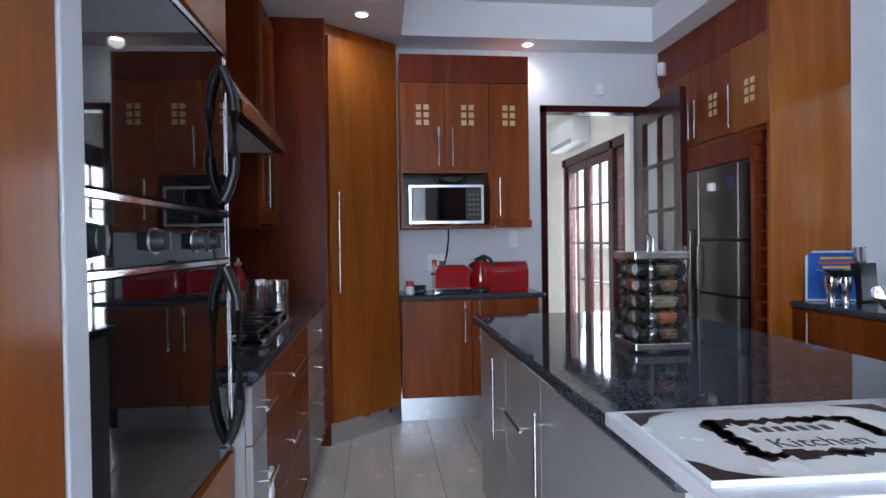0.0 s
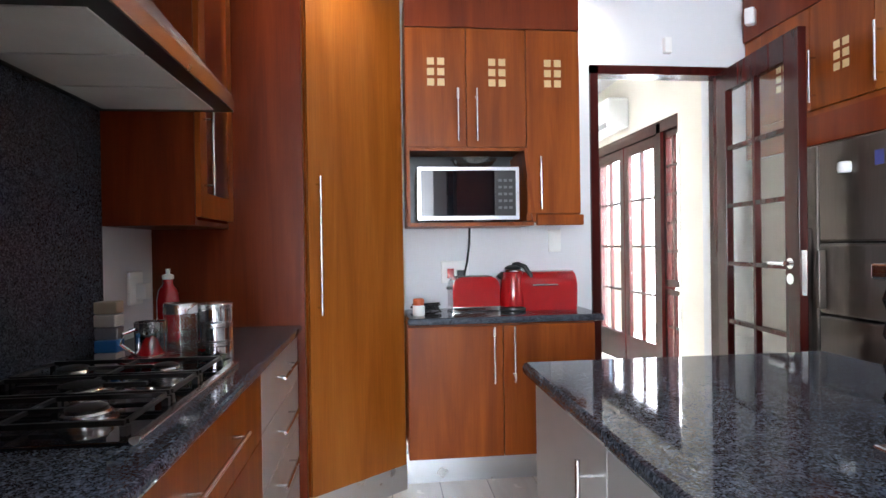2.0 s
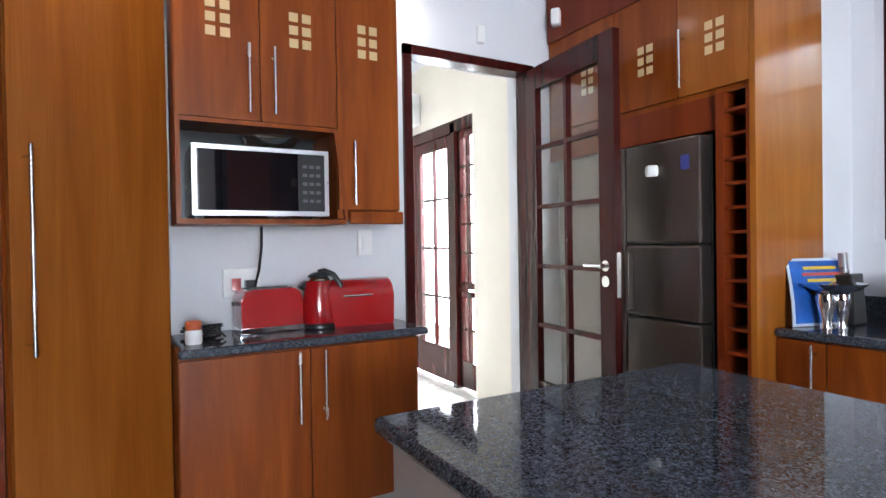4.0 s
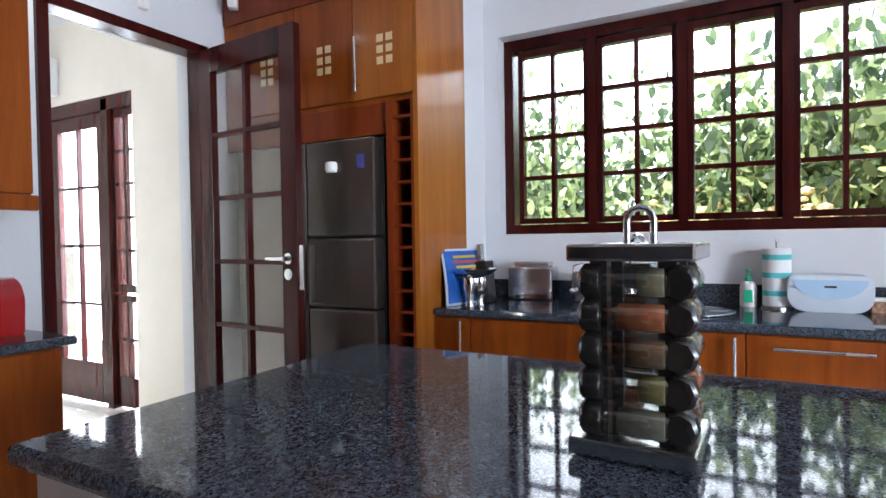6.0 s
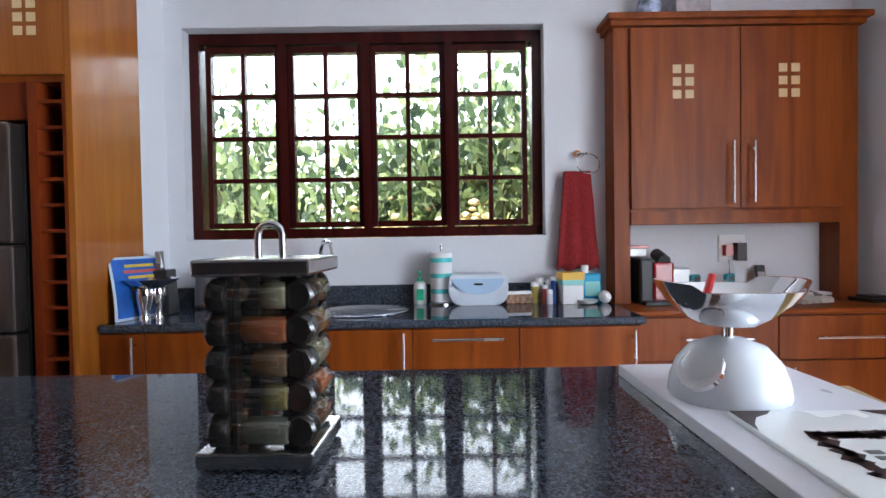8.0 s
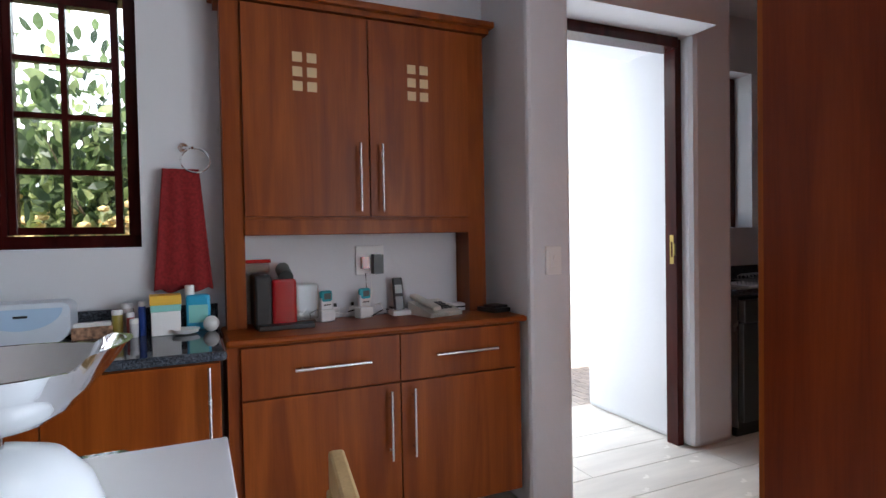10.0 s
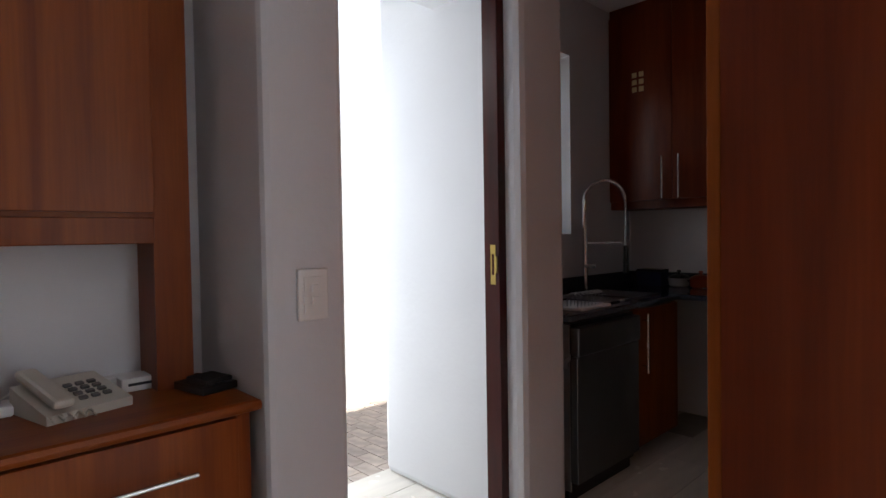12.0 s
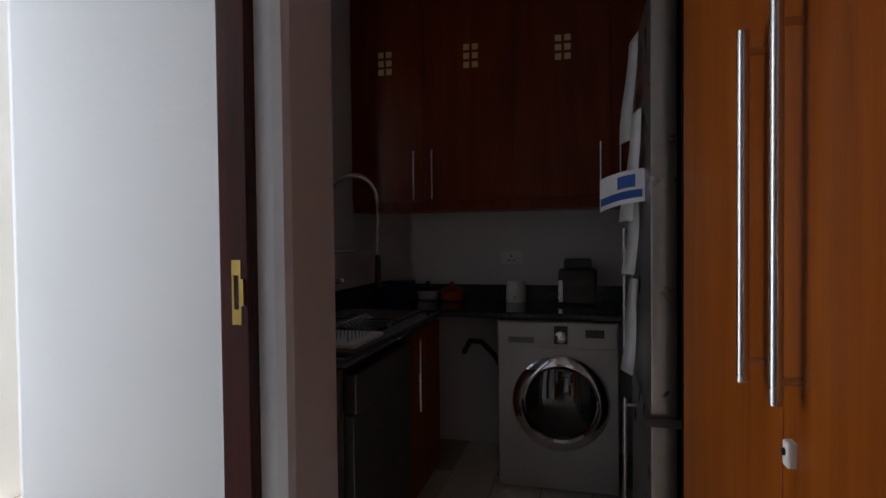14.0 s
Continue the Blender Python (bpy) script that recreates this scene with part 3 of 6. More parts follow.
# oven tower
Fo = frame_of((-0.42, 0, 0), (0, 1, 0), (1, 0, 0))
ot = thing("oven_tower", "tall honey wood tower housing the double oven", "cabinet", (-0.7, 1.15, 0))
bm = box(0.76, -0.52, 0.1, 0.80, 0.0, 2.60, Fo)
bx(bm, 1.505, -0.52, 0.1, 1.53, 0.0, 2.60, Fo), bx(bm, 0.80, -0.52, 0.1, 1.505, -0.5, 2.60, Fo), bx(bm, 0.80, -0.5, 0.1, 1.505, 0, 0.12, Fo), bx(bm, 0.80, -0.5, 1.74, 1.505, 0, 2.60, Fo), bx(bm, 0.80, -0.5, 0.68, 1.505, 0, 0.71, Fo)
part("body", bm, HONEY, ot, smooth=False)
p = door_part(Fo, ot, 0.79, 1.525, 0.12, 0.70, HONEY, "drawer")
bar_handle(Fo, p, 1.0, 0.55, u1=1.3)
p = door_part(Fo, ot, 0.79, 1.525, 1.755, 2.58, HONEY)
bar_handle(Fo, p, 1.18, 1.78, 2.0)
Fn = Fo @ Matrix.Translation((1.503, 0.004, 0)) @ Matrix.Rotation(radians(1.75), 4, "Z") @ Matrix.Translation((-1.503, -0.004, 0))
ov = thing("double_oven", "built-in double oven with black glass and chrome trim", "oven", (-0.5, 1.15, 0.72))
part("casing", box(0.80, -0.48, 0.712, 1.503, -0.024, 1.738, Fo), BLACK, ov, smooth=False)
part("upper_door", box(0.803, 0.005, 1.335, 1.503, 0.02, 1.735, Fn, 0.002), DARK_GLASS, ov, "black mirror glass oven door", False)
part("control_panel", box(0.803, 0.005, 1.215, 1.503, 0.019, 1.318, Fn), DARK_GLASS, ov, smooth=False)
part("lower_door", box(0.803, 0.005, 0.715, 1.503, 0.02, 1.198, Fn, 0.002), DARK_GLASS, ov, "black mirror glass oven door", False)
for z in (1.3205, 1.2005):
    part("trim", box(0.80, 0.004, z, 1.503, 0.024, z + 0.010, Fn), CHROME, ov, "chrome trim strip", False)
part("trim", box(1.4995, 0.021, 0.715, 1.508, 0.024, 1.737, Fo), CHROME, ov, "chrome edge strip", False)
part("trim", box(0.80, 0.004, 1.7365, 1.503, 0.024, 1.748, Fn), CHROME, ov, "chrome edge strip", False)
for u, r in ((0.838, 0.027), (1.062, 0.021), (1.270, 0.021), (1.357, 0.021)):
    bm = rod(bm_new(), (u, 0.018, 1.257), (u, 0.0215, 1.257), r * 1.2, 24, F=Fn)
    part("knob_ring", bm, CHROME, ov, "chrome knob ring")
    bm = rod(bm_new(), (u, 0.0215, 1.257), (u, 0.042, 1.257), r, 24, r * 0.8, F=Fn)
    bx(bm, u - 0.004, 0.04, 1.257 - r * 0.8, u + 0.004, 0.048, 1.257 + r * 0.8, Fn)
    part("knob", bm, BLACK, ov)


def loop_handle(z0, z1):
    bm = bm_new()
    tube(bm, [Fo @ Vector(p) for p in ((1.470, 0.020, z0), (1.471, 0.034, z0 + 0.03), (1.472, 0.047, z0 + 0.075), (1.472, 0.050, z0 + 0.11), (1.472, 0.050, z1 - 0.11), (1.472, 0.047, z1 - 0.075), (1.471, 0.034, z1 - 0.03), (1.470, 0.020, z1))], 0.0135, 10)
    part("oven_handle", bm, BLACK, ov, "black bow handle")


loop_handle(1.36, 1.70)
loop_handle(0.74, 1.19)
EDGE_WHITE = material("pale_edge_lacquer", (0.66, 0.70, 0.76), 0.4, vary=0.03)
tl = thing("tall_cabinet", "tall honey wood cabinet beside the oven tower", "cabinet", (-0.7, 0.3, 0))
part("body", box(-0.25, -0.52, 0.1, 0.755, 0, 2.6, Fo), HONEY, tl, smooth=False)
door_part(Fo, tl, 0.0, 0.735, 0.12, 2.58, HONEY)
part("edge_strip", box(0.737, 0.001, 0.1, 0.795, 0.022, 2.6, Fo, 0.004), EDGE_WHITE, tl, "white aluminium edge strip", False)

# cooker hood
hd = thing("cooker_hood", "stainless steel cooker hood with pale filter panels", "cooker hood", (-0.7, 2.5, 1.75))
bm = bm_new()
x0, x1, y0, y1, z0, z1 = XW + 0.005, -0.49, 2.08, 2.99, 1.728, 1.775
bx(bm, x0, y0, z0, x1, y0 + 0.02, z1), bx(bm, x0, y1 - 0.02, z0, x1, y1, z1), bx(bm, x1 - 0.02, y0 + 0.02, z0, x1, y1 - 0.02, z1), bx(bm, x0, y0 + 0.02, z0 + 0.02, x1 - 0.02, y1 - 0.02, z1)
part("canopy_rim", bm, STEEL, hd, smooth=False)
bm = bm_new()
lo = [bm.verts.new(p) for p in ((x0, y0, z1), (x1, y0, z1), (x1, y1, z1), (x0, y1, z1))]
up = [bm.verts.new(p) for p in ((x0, 2.38, 2.05), (-0.70, 2.38, 2.05), (-0.70, 2.69, 2.05), (x0, 2.69, 2.05))]
for i in range(4):
    bm.faces.new((lo[i], lo[(i + 1) % 4], up[(i + 1) % 4], up[i]))
bm.faces.new(up), bm.faces.new(lo[::-1])
part("canopy", bm, STEEL, hd, smooth=False)
part("flue", box(x0, 2.38, 2.05, -0.70, 2.69, CZ), STEEL, hd, smooth=False)
part("underside", box(x0, y0, z0 - 0.004, x1 - 0.002, y1, z0 - 0.0005), BLACK, hd, "dark underside", False)
FILTER = material("hood_filter", (0.70, 0.70, 0.66), 0.55, 0.1, bump=0.1, bump_scale=300)
for k in range(3):
    part("filter", box(x0 + 0.05, y0 + 0.045 + 0.275 * k, z0 - 0.009, x1 - 0.055, y0 + 0.035 + 0.275 * (k + 1), z0 - 0.0042, None, 0.001), FILTER, hd, "pale metal filter panel", False)

# glazed wall cabinet beside the hood
gc = thing("glass_cabinet", "cherry wall cabinet with a lit glass door", "cabinet", (-0.8, 3.2, 1.33))
# darker cherry puts this cabinet's weak light into the colour
for nm, q in (("side", (XW, 3.03, 1.33, -0.64, 3.05, 2.6)), ("side", (XW, 3.435, 1.33, -0.64, 3.455, 2.6)), ("back", (XW, 3.05, 1.33, XW + 0.02, 3.435, 2.6)), ("base", (XW + 0.02, 3.05, 1.33, -0.64, 3.435, 1.35)), ("top", (XW + 0.02, 3.05, 2.5, -0.64, 3.435, 2.6))):
    part(nm, box(*q), DARK_CHERRY, gc, smooth=False)
part("shelf", box(XW + 0.02, 3.05, 1.88, -0.66, 3.435, 1.90), CHERRY, gc, smooth=False)
Fg = frame_of((-0.638, 3.03, 0), (0, 1, 0), (1, 0, 0))
bm = box(0, 0, 1.36, 0.07, 0.02, 2.55, Fg)
bx(bm, 0.355, 0, 1.36, 0.425, 0.02, 2.55, Fg), bx(bm, 0.07, 0, 1.36, 0.355, 0.02, 1.45, Fg), bx(bm, 0.07, 0, 2.46, 0.355, 0.02, 2.55, Fg)
p = part("door", bm, CHERRY, gc, smooth=False)
g = part("pane", box(0.068, 0.007, 1.448, 0.357, 0.012, 2.462, Fg), PANE, gc, smooth=False)
g.visible_shadow = False
bar_handle(Fg, p, 0.035, 1.44, 1.75)
part("lamp", rod(bm_new(), (-0.78, 3.24, 2.485), (-0.78, 3.24, 2.5), 0.03, 16), emitter("cabinet_lamp", (1.0, 0.62, 0.25), 18), gc, "small warm cabinet lamp")

# ---- fridge tower ----
Ft = frame_of((2.09, 0, 0), (0, 1, 0), (-1, 0, 0))
ft = thing("fridge_tower", "tall cherry wood surround of the fridge with wall doors", "cabinet", (2.45, 3.4, 0))
part("end_panel", box(2.738, -0.452, 0, 2.762, 0.02, 2.52, Ft), HONEY_LIT, ft, "glossy wood end panel, window light in its honey colour", False)
part("end_fascia", box(2.738, -0.452, 2.521, 2.762, 0.012, 2.62, Ft), DARK_CHERRY, ft, smooth=False)
part("upper_body", box(2.762, -0.45, 1.84, 3.94, 0, 2.62, Ft), CHERRY, ft, smooth=False)
part("fascia", box(2.905, -0.02, 1.70, 3.94, 0.0, 1.84, Ft), DARK_CHERRY, ft, smooth=False)
# first door gets the honey tone to imitate light reflected on it
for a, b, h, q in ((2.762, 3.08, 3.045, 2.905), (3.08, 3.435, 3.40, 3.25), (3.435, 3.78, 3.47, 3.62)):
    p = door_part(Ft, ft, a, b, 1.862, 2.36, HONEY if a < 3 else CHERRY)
    bar_handle(Ft, p, h, 1.893, 2.14)
    inlays(Ft, p, q, 2.075)
part("filler", box(2.762, 0, 2.364, 3.93, 0.018, 2.62, Ft), DARK_CHERRY, ft, smooth=False)
wr = thing("wine_rack", "narrow cherry wood wine rack with square cells", "wine rack", (2.3, 2.78, 0.1))
part("side", box(2.763, -0.35, 0.1, 2.777, 0.018, 1.84, Ft), DARK_CHERRY, wr, smooth=False)
part("side", box(2.872, -0.35, 0.1, 2.905, 0.018, 1.84, Ft), DARK_CHERRY, wr, smooth=False)
part("back", box(2.777, -0.36, 0.1, 2.872, -0.34, 1.84, Ft), DARK_CHERRY, wr, smooth=False)
for k in range(18):
    z = 0.11 + k * 0.097
    part("shelf", box(2.777, -0.34, z, 2.872, 0.012, z + 0.012, Ft), DARK_CHERRY, wr, smooth=False)
fg = thing("fridge", "dark stainless steel fridge with an ice-maker door and a badge", "fridge", (2.4, 3.4, 0))
part("body", box(2.93, -0.44, 0.02, 3.80, -0.0, 1.685, Ft), BLACK, fg, smooth=False)
part("freezer_door", box(3.335, 0.0, 0.05, 3.79, 0.075, 1.68, Ft, 0.01), FRIDGE_STEEL, fg, smooth=False)
for z0, z1 in ((0.05, 0.90), (0.908, 1.228), (1.236, 1.68)):
    part("door", box(2.938, 0.0, z0, 3.325, 0.075, z1, Ft, 0.01), FRIDGE_STEEL, fg, smooth=False)
for u, z0, z1 in ((3.372, 0.62, 1.30), (3.288, 0.93, 1.20)):
    part("handle", box(u - 0.009, 0.076, z0, u + 0.009, 0.115, z1, Ft, 0.006), FRIDGE_STEEL, fg, "recessed steel grip", False)
part("badge", box(2.985, 0.0755, 1.545, 3.025, 0.078, 1.605, Ft), material("blue_badge", (0.05, 0.06, 0.25), 0.4), fg, "small dark blue sticker", False)
bm = lathe(bm_new(), [(0.002, -0.02), (0.025, -0.018), (0.03, 0.0), (0.027, 0.025), (0.02, 0.03), (0.002, 0.03)], Ft @ Vector((3.165, 0.085, 1.55)), 14)
part("magnet", bm, WHITE, fg, "white teacup fridge magnet")

# ---- sink run ----
Fk = frame_of((2.205, 0, 0), (0, 1, 0), (-1, 0, 0))
slab("sink_worktop", 2.17, 0.555, XE, 2.736, 0.872, 0.905, "black granite worktop at the sink")
solid("upstand", box(XE - 0.02, 0.56, 0.905, XE, 2.736, 0.995), GRANITE, "low black granite upstand behind the sink", "upstand", smooth=False)
for a, b, hs in ((2.555, 2.735, ("v", 2.589, 0.52, 0.86)), (1.995, 2.555, ("v", 2.035, 0.52, 0.86)), (1.49, 1.995, ("v", 1.524, 0.52, 0.86)), (1.063, 1.49, ("h", 1.13, 1.41, 0.828)), (0.575, 1.063, ("v", 0.61, 0.52, 0.86))):
    cabinet("base_cabinet", "cherry wood base cabinet under the sink worktop", Fk, a, b, 0.1, 0.868, 0.55, [(a, b, 0.11, 0.868, hs, None)], CHERRY, "sink base cabinets")
solid("plinth", box(2.27, 0.575, 0, 2.34, 2.735, 0.1), ALU, "aluminium plinth under the sink cabinets", "plinth", kind="structure", smooth=False)

# ---- hutch ----
Fq = frame_of((2.43, 0, 0), (0, 1, 0), (-1, 0, 0))
slab("hutch_worktop", 2.395, -0.722, XE, 0.55, 0.868, 0.895, "cherry wood worktop of the hutch", CHERRY_X)
cabinet("cabinet", "cherry wood hutch base with drawers above doors", Fq, -0.70, 0.545, 0.1, 0.868, 0.36,
        [(-0.665, -0.115, 0.668, 0.862, ("h", -0.556, -0.263, 0.768), None, "drawer"), (-0.115, 0.50, 0.668, 0.862, ("h", 0.016, 0.31, 0.768), None, "drawer"),
         (-0.665, -0.115, 0.11, 0.664, ("v", -0.165, 0.36, 0.642), None), (-0.115, 0.50, 0.11, 0.664, ("v", -0.065, 0.36, 0.642), None)], CHERRY)
Fr = frame_of((2.655, 0, 0), (0, 1, 0), (-1, 0, 0))
hu = thing("hutch", "cherry wood hutch with two inlaid doors above an open niche", "cabinet", (2.75, -0.05, 0.9))
part("side", box(-0.65, -0.143, 0.896, -0.56, 0.0, 2.22, Fr), CHERRY, hu, smooth=False)
part("side", box(0.455, -0.143, 0.896, 0.53, 0.0, 2.22, Fr), CHERRY, hu, smooth=False)
part("body", box(-0.56, -0.143, 1.34, 0.455, 0, 2.22, Fr), CHERRY, hu, smooth=False)
part("apron", box(-0.56, -0.02, 1.275, 0.455, 0.012, 1.34, Fr, 0.003), CHERRY, hu, smooth=False)
part("cornice", bx(box(-0.67, -0.143, 2.22, 0.55, 0.03, 2.245, Fr), -0.69, -0.143, 2.245, 0.57, 0.055, 2.275, Fr, 0.006), CHERRY, hu, smooth=False)
for a, b, h in ((-0.56, -0.071, -0.121), (-0.071, 0.455, -0.022)):
    p = door_part(Fr, hu, a, b, 1.35, 2.215, CHERRY)
    bar_handle(Fr, p, h, 1.373, 1.667)
    inlays(Fr, p, -0.304 if a < -0.3 else 0.203, 1.955, s=0.040, pitch=0.060)

# ---- scullery ----
Fz = frame_of((1.338, 0, 0), (-0.094, 1, 0), (1, 0.094, 0))
tu = thing("tall_cabinet", "tall cherry wood double-door larder with long steel handles", "cabinet", (1.2, -1.6, 0))
# body darker than the doors: shade of the unlit side is in its colour
part("body", box(-2.235, -0.44, 0, -0.962, 0, 2.86, Fz), DARK_CHERRY, tu, smooth=False)
for a, b, h in ((-2.23, -1.63, -1.697), (-1.63, -0.964, -1.563)):
    p = door_part(Fz, tu, a, b, 0.1, 2.5, LARDER_WOOD)
    bar_handle(Fz, p, h, 1.045, 1.635, r=0.0095, out=0.036)
DARK_STEEL = material("dark_steel", (0.13, 0.13, 0.13), 0.32, 0.85, vary=0.06, vary_scale=30, stretch=(1, 8, 0.3))
f2 = thing("fridge_freezer", "steel fridge freezer with papers held by magnets", "fridge", (1.3, -2.65, 0))
part("body", box(0.95, -3.10, 0.02, 1.55, -2.36, 2.02), BLACK, f2, smooth=False)
DOOR_STEEL = material("fridge_door_steel", (0.42, 0.42, 0.41), 0.3, 0.9, vary=0.05, vary_scale=30)
part("upper_door", box(1.56, -3.10, 0.757, 1.635, -2.36, 2.02, None, 0.01), DOOR_STEEL, f2)
part("lower_door", box(1.56, -3.10, 0.05, 1.635, -2.36, 0.743, None, 0.01), DOOR_STEEL, f2)

slab("scullery_worktop", 2.56, -3.46, 3.2, -2.285, 0.872, 0.905, "black granite worktop beside the scullery sink")
slab("scullery_worktop", 0.95, YS, 3.2, -3.46, 0.872, 0.905, "black granite worktop over the washing machine")
solid("upstand", bx(box(0.95, YS, 0.905, 3.18, YS + 0.02, 0.995), 3.18, YS, 0.905, 3.2, -2.29, 0.995), GRANITE, "low black granite upstand in the scullery", "upstand", smooth=False)
Fy = frame_of((0, -3.77, 0), (-1, 0, 0), (0, 1, 0))
for a, b, h, q in ((-3.19, -2.735, -2.79, -2.97), (-2.735, -2.22, -2.68, -2.455), (-2.22, -1.70, -1.75, -1.945), (-1.70, -1.2, -1.65, -1.45)):
    cabinet("wall_cabinet", "dark cherry wood wall cabinet with maple inlays", Fy, a, b, 1.445, 2.86, 0.285, [(a, b, 1.50, 2.80, ("v", h, 1.51, 1.79), (q, 2.315))], DARK_CHERRY, "scullery wall cabinets")


# ---- downlights ----
def downlight(x, y, z):
    t = thing("downlight", "round recessed ceiling downlight, switched on", "downlight", (x, y, z), "ceiling downlights")
    bm = lathe(bm_new(), [(0.032, 0.0), (0.046, -0.001), (0.046, -0.006), (0.034, -0.008), (0.032, -0.004)], (x, y, z), 24)
    part("ring", bm, WHITE, t)
    part("lamp", rod(bm_new(), (x, y, z - 0.005), (x, y, z - 0.0015), 0.031, 20), LAMP_ON, t, "glowing lamp face")
    d = bpy.data.lights.new("downlight_lamp", "SPOT")
    d.energy, d.spot_size, d.spot_blend, d.shadow_soft_size, d.color = 4, radians(155), 1.0, 0.05, (1.0, 0.92, 0.80)
    o = new("downlight_lamp", d)
    o.matrix_world = look((x, y, z - 0.02), (x, y, 0))


for x, y, z in ((-0.089, 3.376, CZ), (1.045, 3.80, CZ), (2.13, 3.36, CZ)):
    downlight(x, y, z)

# ---- things on the back worktop ----
mw = thing("microwave", "steel-framed microwave oven with a dark glass door", "microwave", (0.435, 3.75, 1.355))
Fm = frame_of((0.19, 3.635, 1.358), (1, 0, 0), (0, -1, 0))
part("casing", box(0.0, -0.26, 0.008, 0.495, 0.0, 0.262, Fm, 0.004), STEEL, mw, smooth=False)
part("door_frame", bx(bx(bx(box(0.0, 0.001, 0.008, 0.495, 0.02, 0.026, Fm), 0.0, 0.001, 0.246, 0.495, 0.02, 0.262, Fm), 0, 0.001, 0.026, 0.016, 0.02, 0.246, Fm), 0.479, 0.001, 0.026, 0.495, 0.02, 0.246, Fm), ALU, mw, "bright steel door frame", False)
part("glass_door", box(0.016, 0.002, 0.026, 0.375, 0.016, 0.246, Fm), DARK_GLASS, mw, "dark glass door", False)
part("control_panel", box(0.376, 0.002, 0.026, 0.479, 0.016, 0.246, Fm), BLACK, mw, smooth=False)
for i in range(3):
    for j in range(5):
        part("button", box(0.393 + i * 0.026, 0.0162, 0.06 + j * 0.033, 0.41 + i * 0.026, 0.018, 0.072 + j * 0.033, Fm), material("grey_print", (0.10, 0.10, 0.11), 0.6) if (i, j) == (0, 0) else bpy.data.materials["grey_print"], mw, smooth=False)
for u in (0.03, 0.46):
    part("foot", box(u - 0.015, -0.2, -0.002, u + 0.015, -0.05, 0.008, Fm), BLACK, mw, smooth=False)
solid("glass_dish", lathe(bm_new(), [(0.05, 0), (0.09, 0.02), (0.115, 0.05), (0.118, 0.05), (0.09, 0.016), (0.04, 0.006)], (0.48, 3.72, 1.621), 28), JAR_GLASS, "clear glass bowl resting on top of the microwave", "bowl")

# toaster
def rounded_block(w, d, h, r, seg=6):
    """Profile with rounded top corners in x-z, extruded along y, base at z=0."""
    pr = [(-w / 2, 0), (w / 2, 0)]
    for k in range(seg + 1):
        a = math.pi / 2 * k / seg
        pr.append((w / 2 - r + r * math.cos(a), h - r + r * math.sin(a)))
    for k in range(seg + 1):
        a = math.pi / 2 + math.pi / 2 * k / seg
        pr.append((-w / 2 + r + r * math.cos(a), h - r + r * math.sin(a)))
    bm = bm_new()
    A = [bm.verts.new((x, -d / 2, z)) for x, z in pr]
    B = [bm.verts.new((x, d / 2, z)) for x, z in pr]
    bm.faces.new(A), bm.faces.new(B[::-1])
    n = len(pr)
    for i in range(n):
        bm.faces.new((A[i], A[(i + 1) % n], B[(i + 1) % n], B[i]))
    es = [e for f in bm.faces if len(f.verts) > 4 for e in f.edges]
    bmesh.ops.bevel(bm, geom=list(set(es)), offset=0.006, segments=2, affect="EDGES")
    return bm


WT = 0.905
to = thing("toaster", "red enamel two-slice toaster with a chrome base", "toaster", (0.485, 3.82, WT))
M = Matrix.Translation((0.485, 3.82, WT + 0.022)) @ Matrix.Rotation(radians(4), 4, "Z")
part("body", moved(rounded_block(0.245, 0.15, 0.155, 0.05), M), RED, to)
part("base", moved(rounded_block(0.252, 0.156, 0.024, 0.006), Matrix.Translation((0, 0, -0.02)) @ M), CHROME, to, "chrome base band")
for k in (-1, 1):
    part("slot", moved(box(-0.09, k * 0.032 - 0.012, 0.153, 0.09, k * 0.032 + 0.012, 0.157), M), BLACK, to, "dark bread slot", False)
part("lever", moved(box(-0.14, -0.012, 0.09, -0.122, 0.012, 0.105, None, 0.003), M), BLACK, to, smooth=False)

ke = thing("kettle", "red enamel electric kettle with a black handle", "kettle", (0.690, 3.800, WT))
part("base", lathe(bm_new(), [(0.075, 0), (0.08, 0.004), (0.08, 0.016), (0.07, 0.022)], (0.690, 3.800, WT), 28), BLACK, ke)
bm = lathe(bm_new(), [(0.07, 0.022), (0.074, 0.03), (0.071, 0.09), (0.062, 0.15), (0.052, 0.195), (0.046, 0.205)], (0.690, 3.800, WT), 32)
part("body", bm, RED, ke)
part("rim", lathe(bm_new(), [(0.05, 0.195), (0.053, 0.2), (0.05, 0.208), (0.044, 0.212)], (0.690, 3.800, WT), 28), CHROME, ke, "chrome rim")
part("lid", lathe(bm_new(), [(0.045, 0.206), (0.04, 0.222), (0.02, 0.232), (0.004, 0.234)], (0.690, 3.800, WT), 24), BLACK, ke)
part("handle", tube(bm_new(), [(0.690, 3.800, WT + 0.232), (0.715, 3.790, WT + 0.238), (0.750, 3.775, WT + 0.222), (0.775, 3.765, WT + 0.18), (0.782, 3.762, WT + 0.13), (0.780, 3.762, WT + 0.11)], 0.012, 10), BLACK, ke)
part("spout", moved(lathe(bm_new(), [(0.012, 0), (0.02, 0.03), (0.022, 0.035), (0.01, 0.036)], (0, 0, 0), 12), Matrix.Translation((0.643, 3.810, WT + 0.16)) @ Matrix.Rotation(radians(-40), 4, "Y")), BLACK, ke)

bb = thing("bread_bin", "red enamel bread bin with a roll-top lid", "bread bin", (0.86, 3.84, WT))
M = Matrix.Translation((0.845, 3.84, WT)) @ Matrix.Rotation(radians(90), 4, "Z")
bm = moved(rounded_block(0.20, 0.34, 0.20, 0.075), M)
part("body", bm, RED, bb)
